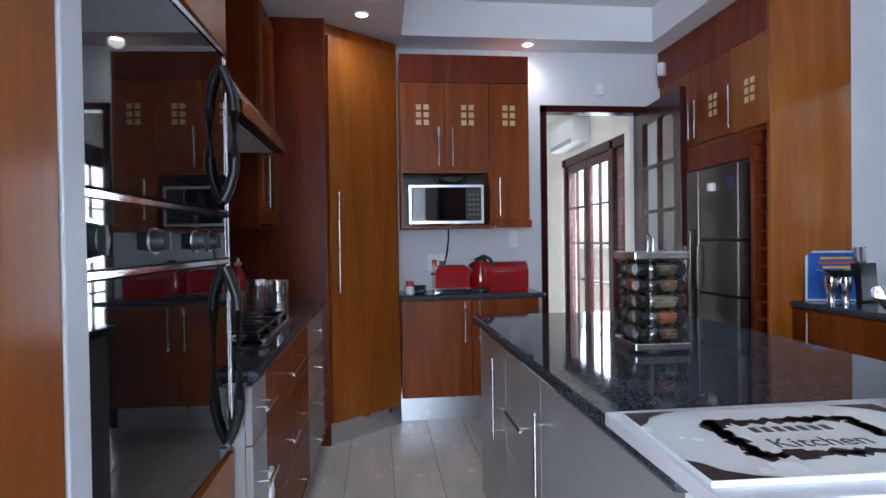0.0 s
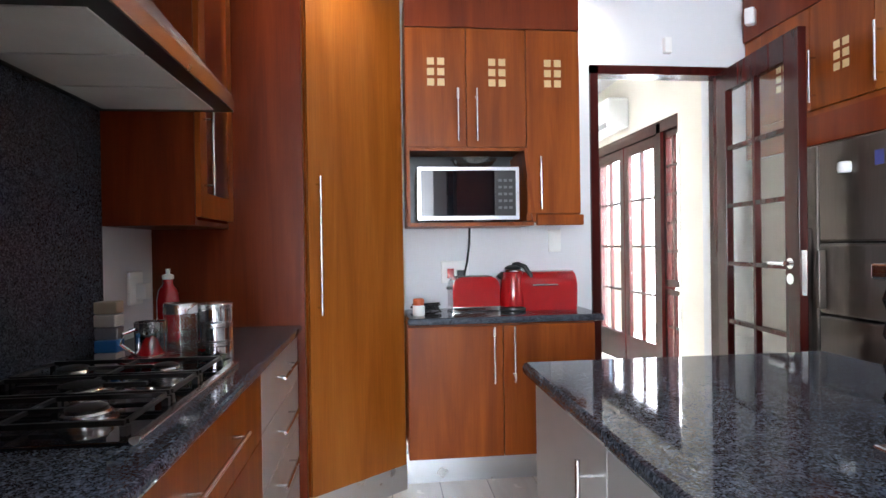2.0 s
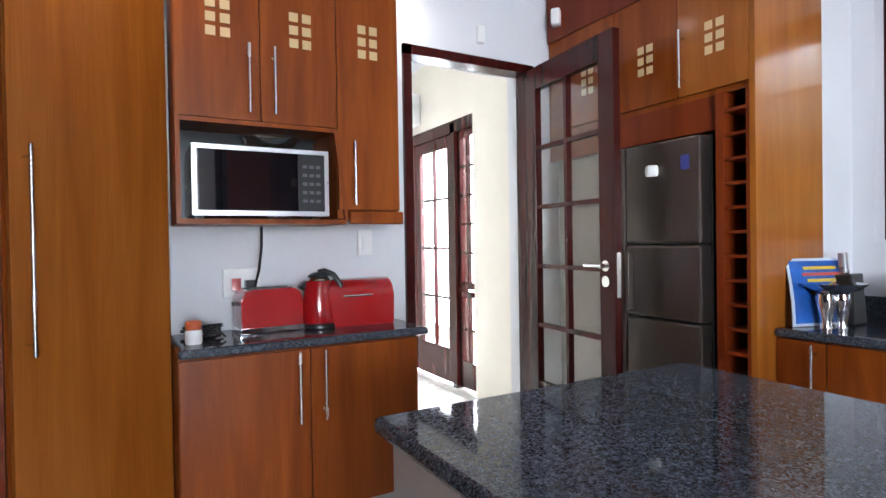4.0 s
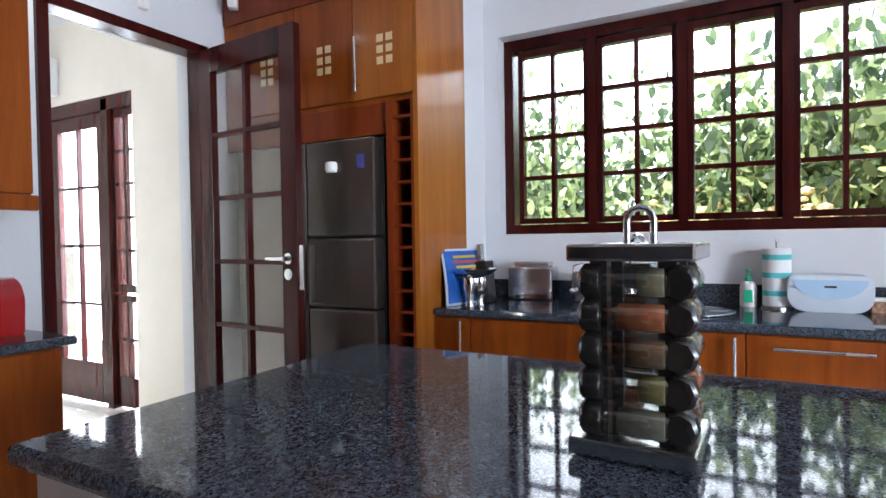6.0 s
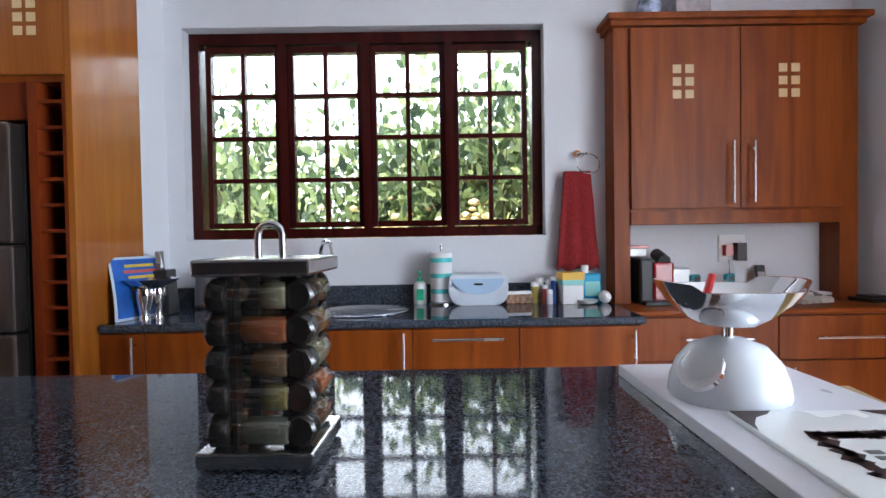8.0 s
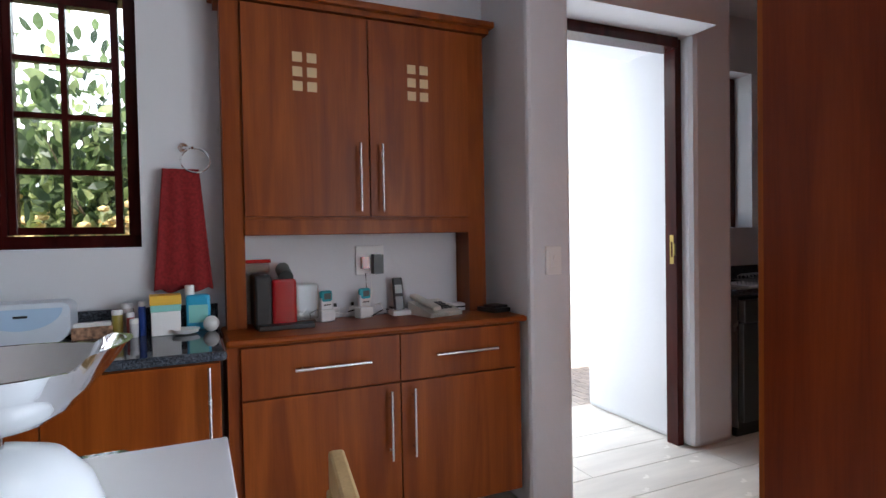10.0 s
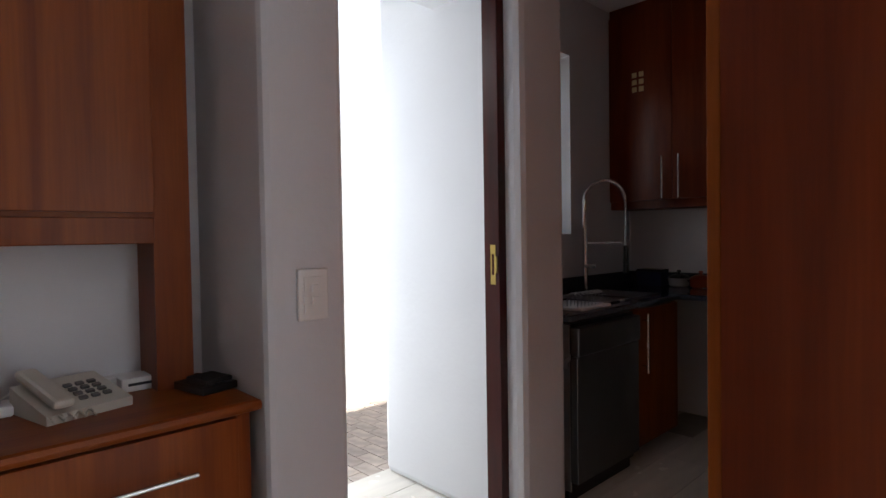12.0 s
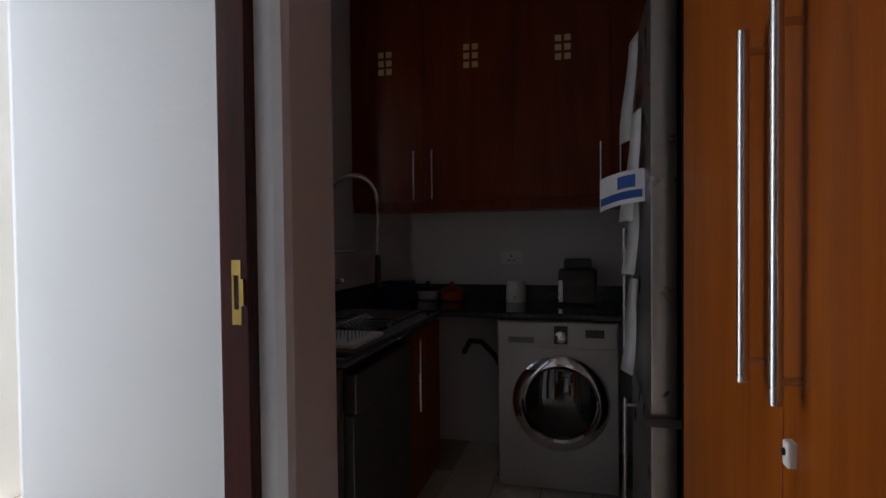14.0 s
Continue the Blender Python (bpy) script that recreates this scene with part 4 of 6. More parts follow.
part("lid_handle", rod(bm_new(), (0.78, 3.733, WT + 0.13), (0.91, 3.733, WT + 0.13), 0.005, 8), CHROME, bb, "chrome lid handle")


def socket(name, label, F, w, h, details=()):
    t = thing(name, label, "socket" if "socket" in name else "switch", F @ Vector((w / 2, 0, 0)))
    part("plate", box(0, 0, 0, w, 0.012, h, F, 0.003), WHITE, t, smooth=False)
    for d in details:
        part(d[0], box(*d[1], F), d[2], t, smooth=False)
    return t


Fs1 = frame_of((0.33, YB, 1.04), (1, 0, 0), (0, -1, 0))
socket("wall_socket", "white double wall socket with a red and a black plug", Fs1, 0.15, 0.12, [("plug", (0.03, 0.012, 0.03, 0.065, 0.05, 0.08), RED), ("plug", (0.085, 0.012, 0.02, 0.125, 0.06, 0.07), BLACK)])
solid("cable", tube(bm_new(), [(0.45, 3.89, 1.09), (0.46, 3.86, 1.15), (0.48, 3.9, 1.25), (0.485, 3.92, 1.34)], 0.006, 8), BLACK, "black power cable hanging from the microwave niche", "cable")
Fs2 = frame_of((0.925, YB, 1.20), (1, 0, 0), (0, -1, 0))
socket("light_switch", "white wall switch beside the doorway", Fs2, 0.07, 0.12, [("rocker", (0.02, 0.012, 0.03, 0.05, 0.017, 0.09), WHITE)])
for k in range(6):
    rnd = random.Random(k)
    pts = [(0.16 + 0.16 * rnd.random(), 3.70 + 0.2 * rnd.random(), WT + 0.008 + 0.035 * rnd.random()) for _ in range(7)]
    solid("cable", tube(bm_new(), pts, 0.004, 6), BLACK, "tangled black appliance cable on the granite", "cable", "tangled cables")
bj = thing("small_jar", "small white jar with an orange lid", "jar", (0.19, 3.66, WT))
part("jar", lathe(bm_new(), [(0.026, 0), (0.029, 0.004), (0.029, 0.045), (0.024, 0.052)], (0.19, 3.66, WT), 18), WHITE, bj)
part("lid", lathe(bm_new(), [(0.026, 0.052), (0.027, 0.056), (0.027, 0.078), (0.02, 0.084)], (0.19, 3.66, WT), 18), material("orange_lid", (0.5, 0.1, 0.03), 0.4), bj, "orange screw lid")
solid("alarm_sensor", box(1.60, YB - 0.03, 2.30, 1.645, YB, 2.39, None, 0.006), WHITE, "small white wall sensor above the doorway", "sensor", smooth=False)
solid("motion_detector", moved(box(-0.03, -0.025, -0.045, 0.03, 0.025, 0.045, None, 0.01), Matrix.Translation((2.04, 3.82, 2.47)) @ Matrix.Rotation(radians(40), 4, "Z")), WHITE, "white alarm detector in the corner by the ceiling", "sensor", smooth=False)

# air conditioner in the next room
ac = thing("air_conditioner", "white wall air conditioner over the french doors", "air conditioner", (2.3, 6.6, 2.35))
part("casing", box(2.20, 6.15, 2.36, 2.42, 7.0, 2.66, None, 0.03), WHITE, ac, smooth=False)
part("flap", box(2.195, 6.2, 2.37, 2.215, 6.95, 2.42), material("grey_flap", (0.4, 0.4, 0.4), 0.5), ac, "grey air flap", False)

# ---- hob and things beside it ----
hb = thing("gas_hob", "black glass gas hob with a steel front edge", "hob", (-0.68, 2.263, WT))
part("plate", box(-0.90, 1.980, WT, -0.42, 2.640, WT + 0.008, None, 0.002), DARK_GLASS, hb, smooth=False)
part("edge", box(-0.42, 1.980, WT, -0.398, 2.640, WT + 0.012, None, 0.002), STEEL, hb, "brushed steel front edge", False)
for x, y, r in ((-0.55, 2.106, 0.045), (-0.78, 2.106, 0.035), (-0.66, 2.302, 0.055), (-0.55, 2.499, 0.035), (-0.78, 2.499, 0.045)):
    b = part("burner", lathe(bm_new(), [(r * 1.25, 0.008), (r * 1.25, 0.014), (r, 0.018), (r, 0.028), (r * 0.9, 0.032)], (x, y, WT), 24), STEEL, hb, "steel gas burner")
    part("burner_cap", lathe(bm_new(), [(r * 0.8, 0.032), (r * 0.82, 0.038), (r * 0.6, 0.041)], (x, y, WT), 24), BLACK, b)
for y0, y1 in ((2.004, 2.216), (2.216, 2.404), (2.404, 2.609)):
    bm = bm_new()
    for y in (y0 + 0.012, y1 - 0.012):
        bx(bm, -0.88, y - 0.0045, WT + 0.026, -0.44, y + 0.0045, WT + 0.036)
    for x in (-0.88, -0.66, -0.44):
        bx(bm, x - 0.0045, y0 + 0.018, WT + 0.027, x + 0.0045, y1 - 0.018, WT + 0.035)
        for y in (y0 + 0.012, y1 - 0.012):
            bx(bm, x - 0.007, y - 0.007, WT + 0.008, x + 0.007, y + 0.007, WT + 0.026)
    bx(bm, -0.80, (y0 + y1) / 2 - 0.005, WT + 0.028, -0.52, (y0 + y1) / 2 + 0.005, WT + 0.037)
    part("pan_support", bm, BLACK, hb, "black cast iron pan support", False)


def jar(name, label, cat, x, y, z, r, h, mat, lid=None, lid_h=0.03, seg=24):
    t = thing(name, label, cat, (x, y, z))
    part("body", lathe(bm_new(), [(r * 0.96, 0), (r, 0.004), (r, h * 0.48), (r * 0.985, h * 0.5), (r, h * 0.52), (r, h - 0.006), (r * 0.93, h)], (x, y, z), seg), mat, t)
    if lid:
        part("lid", lathe(bm_new(), [(r * 1.02, h), (r * 1.02, h + lid_h - 0.004), (r * 0.95, h + lid_h)], (x, y, z), seg), lid, t)
    return t


jar("glass_jar", "clear glass storage jar with a steel lid", "jar", -0.58, 2.70, WT, 0.047, 0.15, JAR_GLASS, STEEL, 0.03)
cn = thing("steel_canister", "three stacked polished steel canisters", "canister", (-0.50, 2.76, WT))
for k in range(3):
    z = 0.058 * k
    c = part("canister", lathe(bm_new(), [(0.050, z), (0.053, z + 0.003), (0.053, z + 0.040), (0.050, z + 0.043)], (-0.50, 2.76, WT), 28), CHROME, cn)
    part("lid", lathe(bm_new(), [(0.0545, z + 0.0435), (0.0545, z + 0.054), (0.050, z + 0.0575)], (-0.50, 2.76, WT), 28), STEEL, c)
mug = thing("steel_mug", "polished steel mug with a loop handle", "mug", (-0.69, 2.76, WT))
part("body", lathe(bm_new(), [(0.04, 0), (0.044, 0.005), (0.047, 0.12), (0.044, 0.12), (0.041, 0.012), (0.01, 0.01)], (-0.69, 2.76, WT), 24), CHROME, mug)
part("handle", tube(bm_new(), [(-0.725, 2.73, WT + 0.1), (-0.75, 2.71, WT + 0.09), (-0.755, 2.705, WT + 0.06), (-0.725, 2.73, WT + 0.025)], 0.006, 8), CHROME, mug)
bt = thing("red_bottle", "red bottle with a white spout by the wall", "bottle", (-0.77, 3.12, WT))
part("body", lathe(bm_new(), [(0.036, 0), (0.04, 0.01), (0.04, 0.15), (0.034, 0.19), (0.018, 0.21), (0.018, 0.23)], (-0.77, 3.12, WT), 20), RED, bt)
part("spout", lathe(bm_new(), [(0.02, 0.23), (0.02, 0.245), (0.008, 0.25), (0.008, 0.268)], (-0.77, 3.12, WT), 14), WHITE, bt)
bs = thing("spice_box", "stack of four small white and blue boxes", "box", (-0.79, 2.715, WT))
for k, c in enumerate(((0.55, 0.53, 0.5), (0.03, 0.16, 0.42), (0.12, 0.12, 0.13), (0.5, 0.49, 0.45), (0.35, 0.28, 0.2))):
    part("box", moved(box(-0.032, -0.026, 0, 0.032, 0.026, 0.036, None, 0.004), Matrix.Translation((-0.79, 2.715, WT + 0.038 * k)) @ Matrix.Rotation(0.1 * (k % 3 - 1), 4, "Z")), material("box_print", c, 0.5), bs, smooth=False)
solid("red_spoon_rest", lathe(bm_new(), [(0.02, 0.004), (0.055, 0.008), (0.082, 0.02), (0.085, 0.026), (0.05, 0.018), (0.01, 0.016)], (-0.66, 2.665, WT), 24), RED, "red enamel spoon rest beside the hob", "spoon rest")
Fs3 = frame_of((XW, 3.22, 1.03), (0, 1, 0), (1, 0, 0))
socket("wall_socket", "white wall socket beside the splashback", Fs3, 0.12, 0.13, [("plug", (0.05, 0.012, 0.02, 0.10, 0.05, 0.08), WHITE)])

# ---- spice rack on the island ----
IT = 0.907
RX, RY = 0.832, 1.637
sr = thing("spice_rack", "revolving steel spice rack holding twenty glass jars", "spice rack", (RX, RY, IT))
RM = Matrix.Translation((RX, RY, IT)) @ Matrix.Rotation(radians(-3), 4, "Z")
for z in (0.0, 0.272):
    part("plate", moved(box(-0.085, -0.085, z + 0.006, 0.085, 0.085, z + 0.030, None, 0.004), RM), STEEL, sr, "brushed steel square plate", False)
part("foot", moved(lathe(bm_new(), [(0.07, 0), (0.07, 0.006), (0.05, 0.007)], (0, 0, 0), 24), RM), BLACK, sr)
part("loop_handle", moved(tube(bm_new(), [(0, -0.019, 0.30), (0, -0.019, 0.335)] + [(0, 0.019 * -math.cos(a), 0.335 + 0.019 * math.sin(a)) for a in (0.5, 1.0, 1.57, 2.1, 2.6)] + [(0, 0.019, 0.335), (0, 0.019, 0.30)], 0.0055, 10), RM), STEEL, sr, "steel loop handle")
for sx in (-1, 1):
    for sy in (-1, 1):
        part("post", moved(box(sx * 0.046 - 0.012, sy * 0.046 - 0.012, 0.03, sx * 0.046 + 0.012, sy * 0.046 + 0.012, 0.278), RM), BLACK, sr, smooth=False)
SPICES = [(0.20, 0.052, 0.012), (0.10, 0.082, 0.022), (0.06, 0.042, 0.022), (0.15, 0.13, 0.08), (0.085, 0.045, 0.018), (0.08, 0.076, 0.055), (0.12, 0.068, 0.026)]
SP = [material("spice", c, 0.8, vary=0.3, vary_scale=80) for c in SPICES]
DARK_LID = material("jar_lid_black", (0.015, 0.013, 0.012), 0.25, vary=0.2)
for side in range(4):
    A = RM @ Matrix.Rotation(side * math.pi / 2, 4, "Z")
    for k in range(5):
        z = 0.055 + k * 0.0485
        # jars lie flat, each with its lid towards the next side
        J = A @ Matrix.Translation((0.060, -0.016, z)) @ Matrix.Rotation(radians(90), 4, "X") @ Matrix.Rotation(radians(6 * (k % 3 - 1)), 4, "Z")
        j = part("jar", moved(lathe(bm_new(), [(0.019, -0.065), (0.0215, -0.061), (0.0215, 0.018), (0.018, 0.024)], (0, 0, 0), 14), J), JAR_GLASS, sr)
        j.visible_shadow = False
        part("spice", moved(lathe(bm_new(), [(0.018, -0.06), (0.0195, -0.058), (0.0195, -0.03 + 0.014 * ((side + k) % 3)), (0.017, -0.026 + 0.014 * ((side + k) % 3))], (0, 0, 0), 12), J), SP[(side * 5 + k * 3 + side) % 7], j)
        part("lid", moved(lathe(bm_new(), [(0.0235, 0.024), (0.0252, 0.026), (0.0252, 0.048), (0.0205, 0.053)], (0, 0, 0), 8), J), DARK_LID, j, "black screw lid")

# ---- kitchen scale and sign on the white top ----
BT = 0.932
SX, SY = 1.0, 0.845
sc = thing("kitchen_scale", "white domed kitchen scale with a steel pan", "kitchen scale", (SX, SY, BT))
SCALE_WHITE = material("pale_scale_enamel", (0.62, 0.66, 0.70), 0.22)
part("dome", lathe(bm_new(), [(0.102, 0), (0.105, 0.006), (0.102, 0.032), (0.09, 0.066), (0.066, 0.094), (0.03, 0.108), (0.006, 0.111)], (SX, SY, BT), 40), SCALE_WHITE, sc)
D = Matrix.Translation((SX, SY, BT)) @ Matrix.Rotation(radians(120), 4, "Z")
bm = lathe(bm_new(), [(0.043, 0), (0.046, 0.004), (0.043, 0.010), (0.036, 0.010)], (0, 0, 0), 32, Matrix.Rotation(radians(52), 4, "Y"))
part("dial", moved(bm, D @ Matrix.Translation((0.074, 0, 0.058))), CHROME, sc, "chrome-rimmed dial")
part("stem", rod(bm_new(), (SX, SY, BT + 0.108), (SX, SY, BT + 0.135), 0.011, 14), CHROME, sc)
bm = lathe(bm_new(), [(0.02, 0.133), (0.056, 0.136), (0.078, 0.150), (0.10, 0.176), (0.118, 0.200), (0.121, 0.202), (0.115, 0.202), (0.096, 0.18), (0.072, 0.157), (0.045, 0.144), (0.005, 0.143)], (SX, SY, BT), 44)
for v in bm.verts:
    if v.co.z > BT + 0.17:
        v.co.y = SY + (v.co.y - SY) * 1.12
        v.co.z += 0.12 * abs(v.co.y - SY) if abs(v.co.y - SY) > 0.1 else 0
part("pan", bm, CHROME, sc, "polished steel weighing pan")
solid("red_scoop", moved(box(-0.008, -0.006, 0, 0.008, 0.006, 0.075, None, 0.004), Matrix.Translation((SX + 0.02, SY + 0.04, BT + 0.155)) @ Matrix.Rotation(radians(18), 4, "X")), material("red_plastic", (0.6, 0.03, 0.03), 0.4), "small red plastic scoop standing in the scale pan", "scoop", smooth=False)

sg = thing("kitchen_sign", "white cutting board printed with a dark ornamental frame", "sign", (0.645, 0.775, BT))
SGM = Matrix.Translation((0.645, 0.775, BT)) @ Matrix.Rotation(radians(-2), 4, "Z")
SIGN_WHITE = material("sign_white", (0.84, 0.88, 0.87), 0.25, vary=0.03)
SIGN_DARK = material("sign_print", (0.035, 0.018, 0.018), 0.5)
part("board", moved(box(-0.235, -0.14, 0.0, 0.235, 0.14, 0.009, None, 0.002), SGM), SIGN_WHITE, sg, smooth=False)
for sx in (-1, 1):
    for sy in (-1, 1):
        bm = bm_new()
        v = [bm.verts.new(SGM @ Vector((sx * a, sy * b, 0.0096))) for a, b in ((0.233, 0.138), (0.14, 0.138), (0.17, 0.128), (0.20, 0.11), (0.215, 0.085), (0.233, 0.07))]
        bm.faces.new(v if sx * sy > 0 else v[::-1])
        part("corner_ornament", bm, SIGN_DARK, sg, "dark brown printed corner", False)
rnd = random.Random(5)
bm = bm_new()
for a, b in (((-0.12, 0.07), (0.12, 0.07)), ((-0.12, -0.07), (0.12, -0.07)), ((-0.12, -0.07), (-0.12, 0.07)), ((0.12, -0.07), (0.12, 0.07))):
    for k in range(16):
        f = k / 15
        x, y = a[0] + (b[0] - a[0]) * f, a[1] + (b[1] - a[1]) * f
        w, h = 0.005 + 0.007 * rnd.random(), 0.008 + 0.012 * rnd.random()
        moved_box = Matrix.Translation((x, y, 0.0096)) @ Matrix.Rotation(rnd.random() * 3, 4, "Z")
        bx(bm, -w, -h, 0, w, h, 0.0005, SGM @ moved_box)
part("printed_frame", bm, SIGN_DARK, sg, "dark ornamental printed frame", False)


def lettering(text, size, M, mat, parent, name="lettering"):
    c = bpy.data.curves.new(name, "FONT")
    c.body, c.size, c.align_x, c.align_y, c.extrude = text, size, "CENTER", "CENTER", 0.0002
    tmp = new(name, c)
    me = bpy.data.meshes.new_from_object(tmp.evaluated_get(bpy.context.evaluated_depsgraph_get()))
    bpy.data.objects.remove(tmp)
    me.transform(M)
    me.materials.clear()
    me.materials.append(mat)
    o = new(name, me)
    o.parent = parent
    o.matrix_parent_inverse = Matrix.Translation(-Vector(parent.location))
    return o


SIGN_GREY = material("sign_letter", (0.10, 0.10, 0.10), 0.5)
lettering("Kitchen", 0.05, SGM @ Matrix.Translation((0, -0.028, 0.0098)), SIGN_GREY, sg)
for k in range(7):
    part("printed_mark", box(-0.07 + k * 0.02, 0.02, 0.0096, -0.058 + k * 0.02, 0.042, 0.0101, SGM), SIGN_GREY, sg, "unreadable printed letter", False)

# ---- chair at the white top ----
ch = thing("chair", "pale wooden chair with a plain top rail", "chair", (1.06, 0.55, 0))
CHM = Matrix.Translation((1.06, 0.435, 0)) @ Matrix.Rotation(radians(-7), 4, "Z")
for x in (-0.2, 0.2):
    part("back_post", moved(box(x - 0.018, -0.015, 0, x + 0.018, 0.025, 0.80, None, 0.004), CHM), PALE_WOOD, ch, smooth=False)
    part("leg", moved(box(x - 0.018, 0.25, 0, x + 0.018, 0.285, 0.45, None, 0.004), CHM), PALE_WOOD, ch, smooth=False)
part("seat", moved(box(-0.21, 0.026, 0.45, 0.21, 0.295, 0.48, None, 0.008), CHM), PALE_WOOD, ch, smooth=False)
part("top_rail", moved(box(-0.245, -0.012, 0.775, 0.245, 0.018, 0.862, None, 0.006), CHM), PALE_WOOD, ch, smooth=False)
part("back_rail", moved(box(-0.182, -0.005, 0.60, 0.182, 0.015, 0.65, None, 0.004), CHM), PALE_WOOD, ch, smooth=False)


# ---- sink and things on the sink worktop ----
SK = (2.47, 1.73)
sk = thing("sink", "round stainless steel sink set in the granite", "sink", (SK[0], SK[1], 0.9))
part("bowl", lathe(bm_new(), [(0.205, 0.906), (0.21, 0.909), (0.205, 0.912), (0.185, 0.910), (0.178, 0.907), (0.01, 0.9065)], (SK[0], SK[1], 0), 44), STEEL, sk)
tap = thing("kitchen_tap", "chrome swan-neck kitchen tap", "tap", (2.70, 1.96, WT))
part("base", lathe(bm_new(), [(0.03, 0), (0.032, 0.004), (0.028, 0.012), (0.02, 0.02), (0.018, 0.07), (0.012, 0.075)], (2.70, 1.96, WT), 20), CHROME, tap)
part("neck", tube(bm_new(), [(2.70, 1.96, WT + 0.07), (2.70, 1.96, WT + 0.24)] + [(2.70 - 0.075 * (1 - math.cos(a)), 1.96 - 0.045 * (1 - math.cos(a)), WT + 0.24 + 0.075 * math.sin(a)) for a in (0.4, 0.8, 1.2, 1.57, 2.0, 2.4, 2.8)] + [(2.55, 1.87, WT + 0.235), (2.548, 1.869, WT + 0.21)], 0.011, 10), CHROME, tap)
for q in (-1, 1):
    part("lever", rod(bm_new(), (2.70, 1.96, WT + 0.05), (2.695, 1.96 + q * 0.05, WT + 0.055), 0.008, 10), CHROME, tap)
BLUE = material("blue_print", (0.02, 0.10, 0.38), 0.3, vary=0.35, vary_scale=9)
tr = thing("brochure", "blue printed brochure bowed against the end panel", "brochure", (2.36, 2.70, WT))
TRAY_RIM = material("pale_blue_rim", (0.55, 0.62, 0.72), 0.4)
TRM = Matrix.Translation((2.35, 2.65, WT + 0.002)) @ Matrix.Rotation(radians(-19), 4, "Z")


def bowed_sheet(u0, u1, z0, z1, lift, thick=0.003, n=10):
    """A sheet that stands on its lower edge and leans back in a bow."""
    def at(u, z):
        f = z / 0.27
        return Vector((u + 0.030 * f * f, 0.075 * f * f - lift, z))
    bm = bm_new()
    front = [[bm.verts.new(TRM @ at(u, z0 + (z1 - z0) * k / n)) for u in (u0, u1)] for k in range(n + 1)]
    back = [[bm.verts.new(TRM @ (at(u, z0 + (z1 - z0) * k / n) + Vector((0, thick, 0)))) for u in (u0, u1)] for k in range(n + 1)]
    for k in range(n):
        bm.faces.new((front[k][0], front[k][1], front[k + 1][1], front[k + 1][0]))
        bm.faces.new((back[k][1], back[k][0], back[k + 1][0], back[k + 1][1]))
        bm.faces.new((front[k][0], front[k + 1][0], back[k + 1][0], back[k][0]))
        bm.faces.new((front[k][1], back[k][1], back[k + 1][1], front[k + 1][1]))
    bm.faces.new((front[0][1], front[0][0], back[0][0], back[0][1]))
    bm.faces.new((front[n][0], front[n][1], back[n][1], back[n][0]))
    return bm


part("sheet", bowed_sheet(-0.13, 0.13, 0.0, 0.262, 0.0), TRAY_RIM, tr, "pale border")
part("picture", bowed_sheet(-0.118, 0.118, 0.012, 0.252, 0.0035, 0.002), BLUE, tr, "blue printed face")
for k, (c, a, b) in enumerate((((0.62, 0.42, 0.03), -0.06, 0.09), ((0.52, 0.08, 0.05), -0.07, 0.10), ((0.62, 0.45, 0.05), -0.05, 0.08), ((0.60, 0.52, 0.30), -0.065, 0.09), ((0.55, 0.35, 0.02), -0.04, 0.07))):
    part("print", bowed_sheet(a, b, 0.218 - k * 0.024, 0.230 - k * 0.024, 0.006, 0.002, 2), material("print_colour", c, 0.5), tr, "bright strip of print")
pd = thing("pedestal_bowl", "small silver bowl on two shaped legs", "bowl", (2.335, 2.60, WT))
part("bowl", lathe(bm_new(), [(0.02, 0.125), (0.06, 0.135), (0.105, 0.165), (0.112, 0.172), (0.10, 0.168), (0.05, 0.146), (0.005, 0.142)], (2.335, 2.60, WT), 28), CHROME, pd)
for dx, dy in ((0.0, 0.028), (0.0, -0.028)):
    part("leg", lathe(bm_new(), [(0.022, 0), (0.018, 0.02), (0.026, 0.06), (0.034, 0.11), (0.03, 0.132)], (2.335 + dx * 0.4 + dy, 2.60 - dy * 0.5, WT), 14), CHROME, pd)
kb = thing("knife_block", "black knife block with steel-handled knives", "knife block", (2.49, 2.63, WT))
part("block", moved(box(-0.05, -0.045, 0, 0.05, 0.045, 0.20, None, 0.006), Matrix.Translation((2.50, 2.625, WT)) @ Matrix.Rotation(radians(-4), 4, "X")), BLACK, kb, smooth=False)
for i in range(4):
    kn = part("knife", moved(box(-0.007, -0.009, 0.2, 0.007, 0.009, 0.285, None, 0.004), Matrix.Translation((2.472 + 0.018 * i, 2.62 + 0.01 * (i % 2), WT)) @ Matrix.Rotation(radians(-4), 4, "X")), STEEL, kb, "steel knife handle", False)
sb = thing("steel_breadbox", "mirror-polished steel box with two front doors", "box", (2.68, 2.43, WT))
SBM = Matrix.Translation((2.69, 2.435, WT))
part("body", moved(box(-0.06, -0.115, 0.0, 0.06, 0.115, 0.165, None, 0.008), SBM), CHROME, sb, smooth=False)
for q in (-1, 1):
    part("door", moved(box(-0.064, 0.003 * q if q > 0 else -0.108, 0.03, -0.060, 0.108 if q > 0 else -0.003, 0.155), SBM), STEEL, sb, smooth=False)
part("lid", moved(box(-0.04, -0.09, 0.165, 0.05, 0.09, 0.19, None, 0.006), SBM), STEEL, sb, smooth=False)
cu = thing("cutlery_holder", "polished steel cutlery holder with hanging spoons", "holder", (2.68, 2.20, WT))
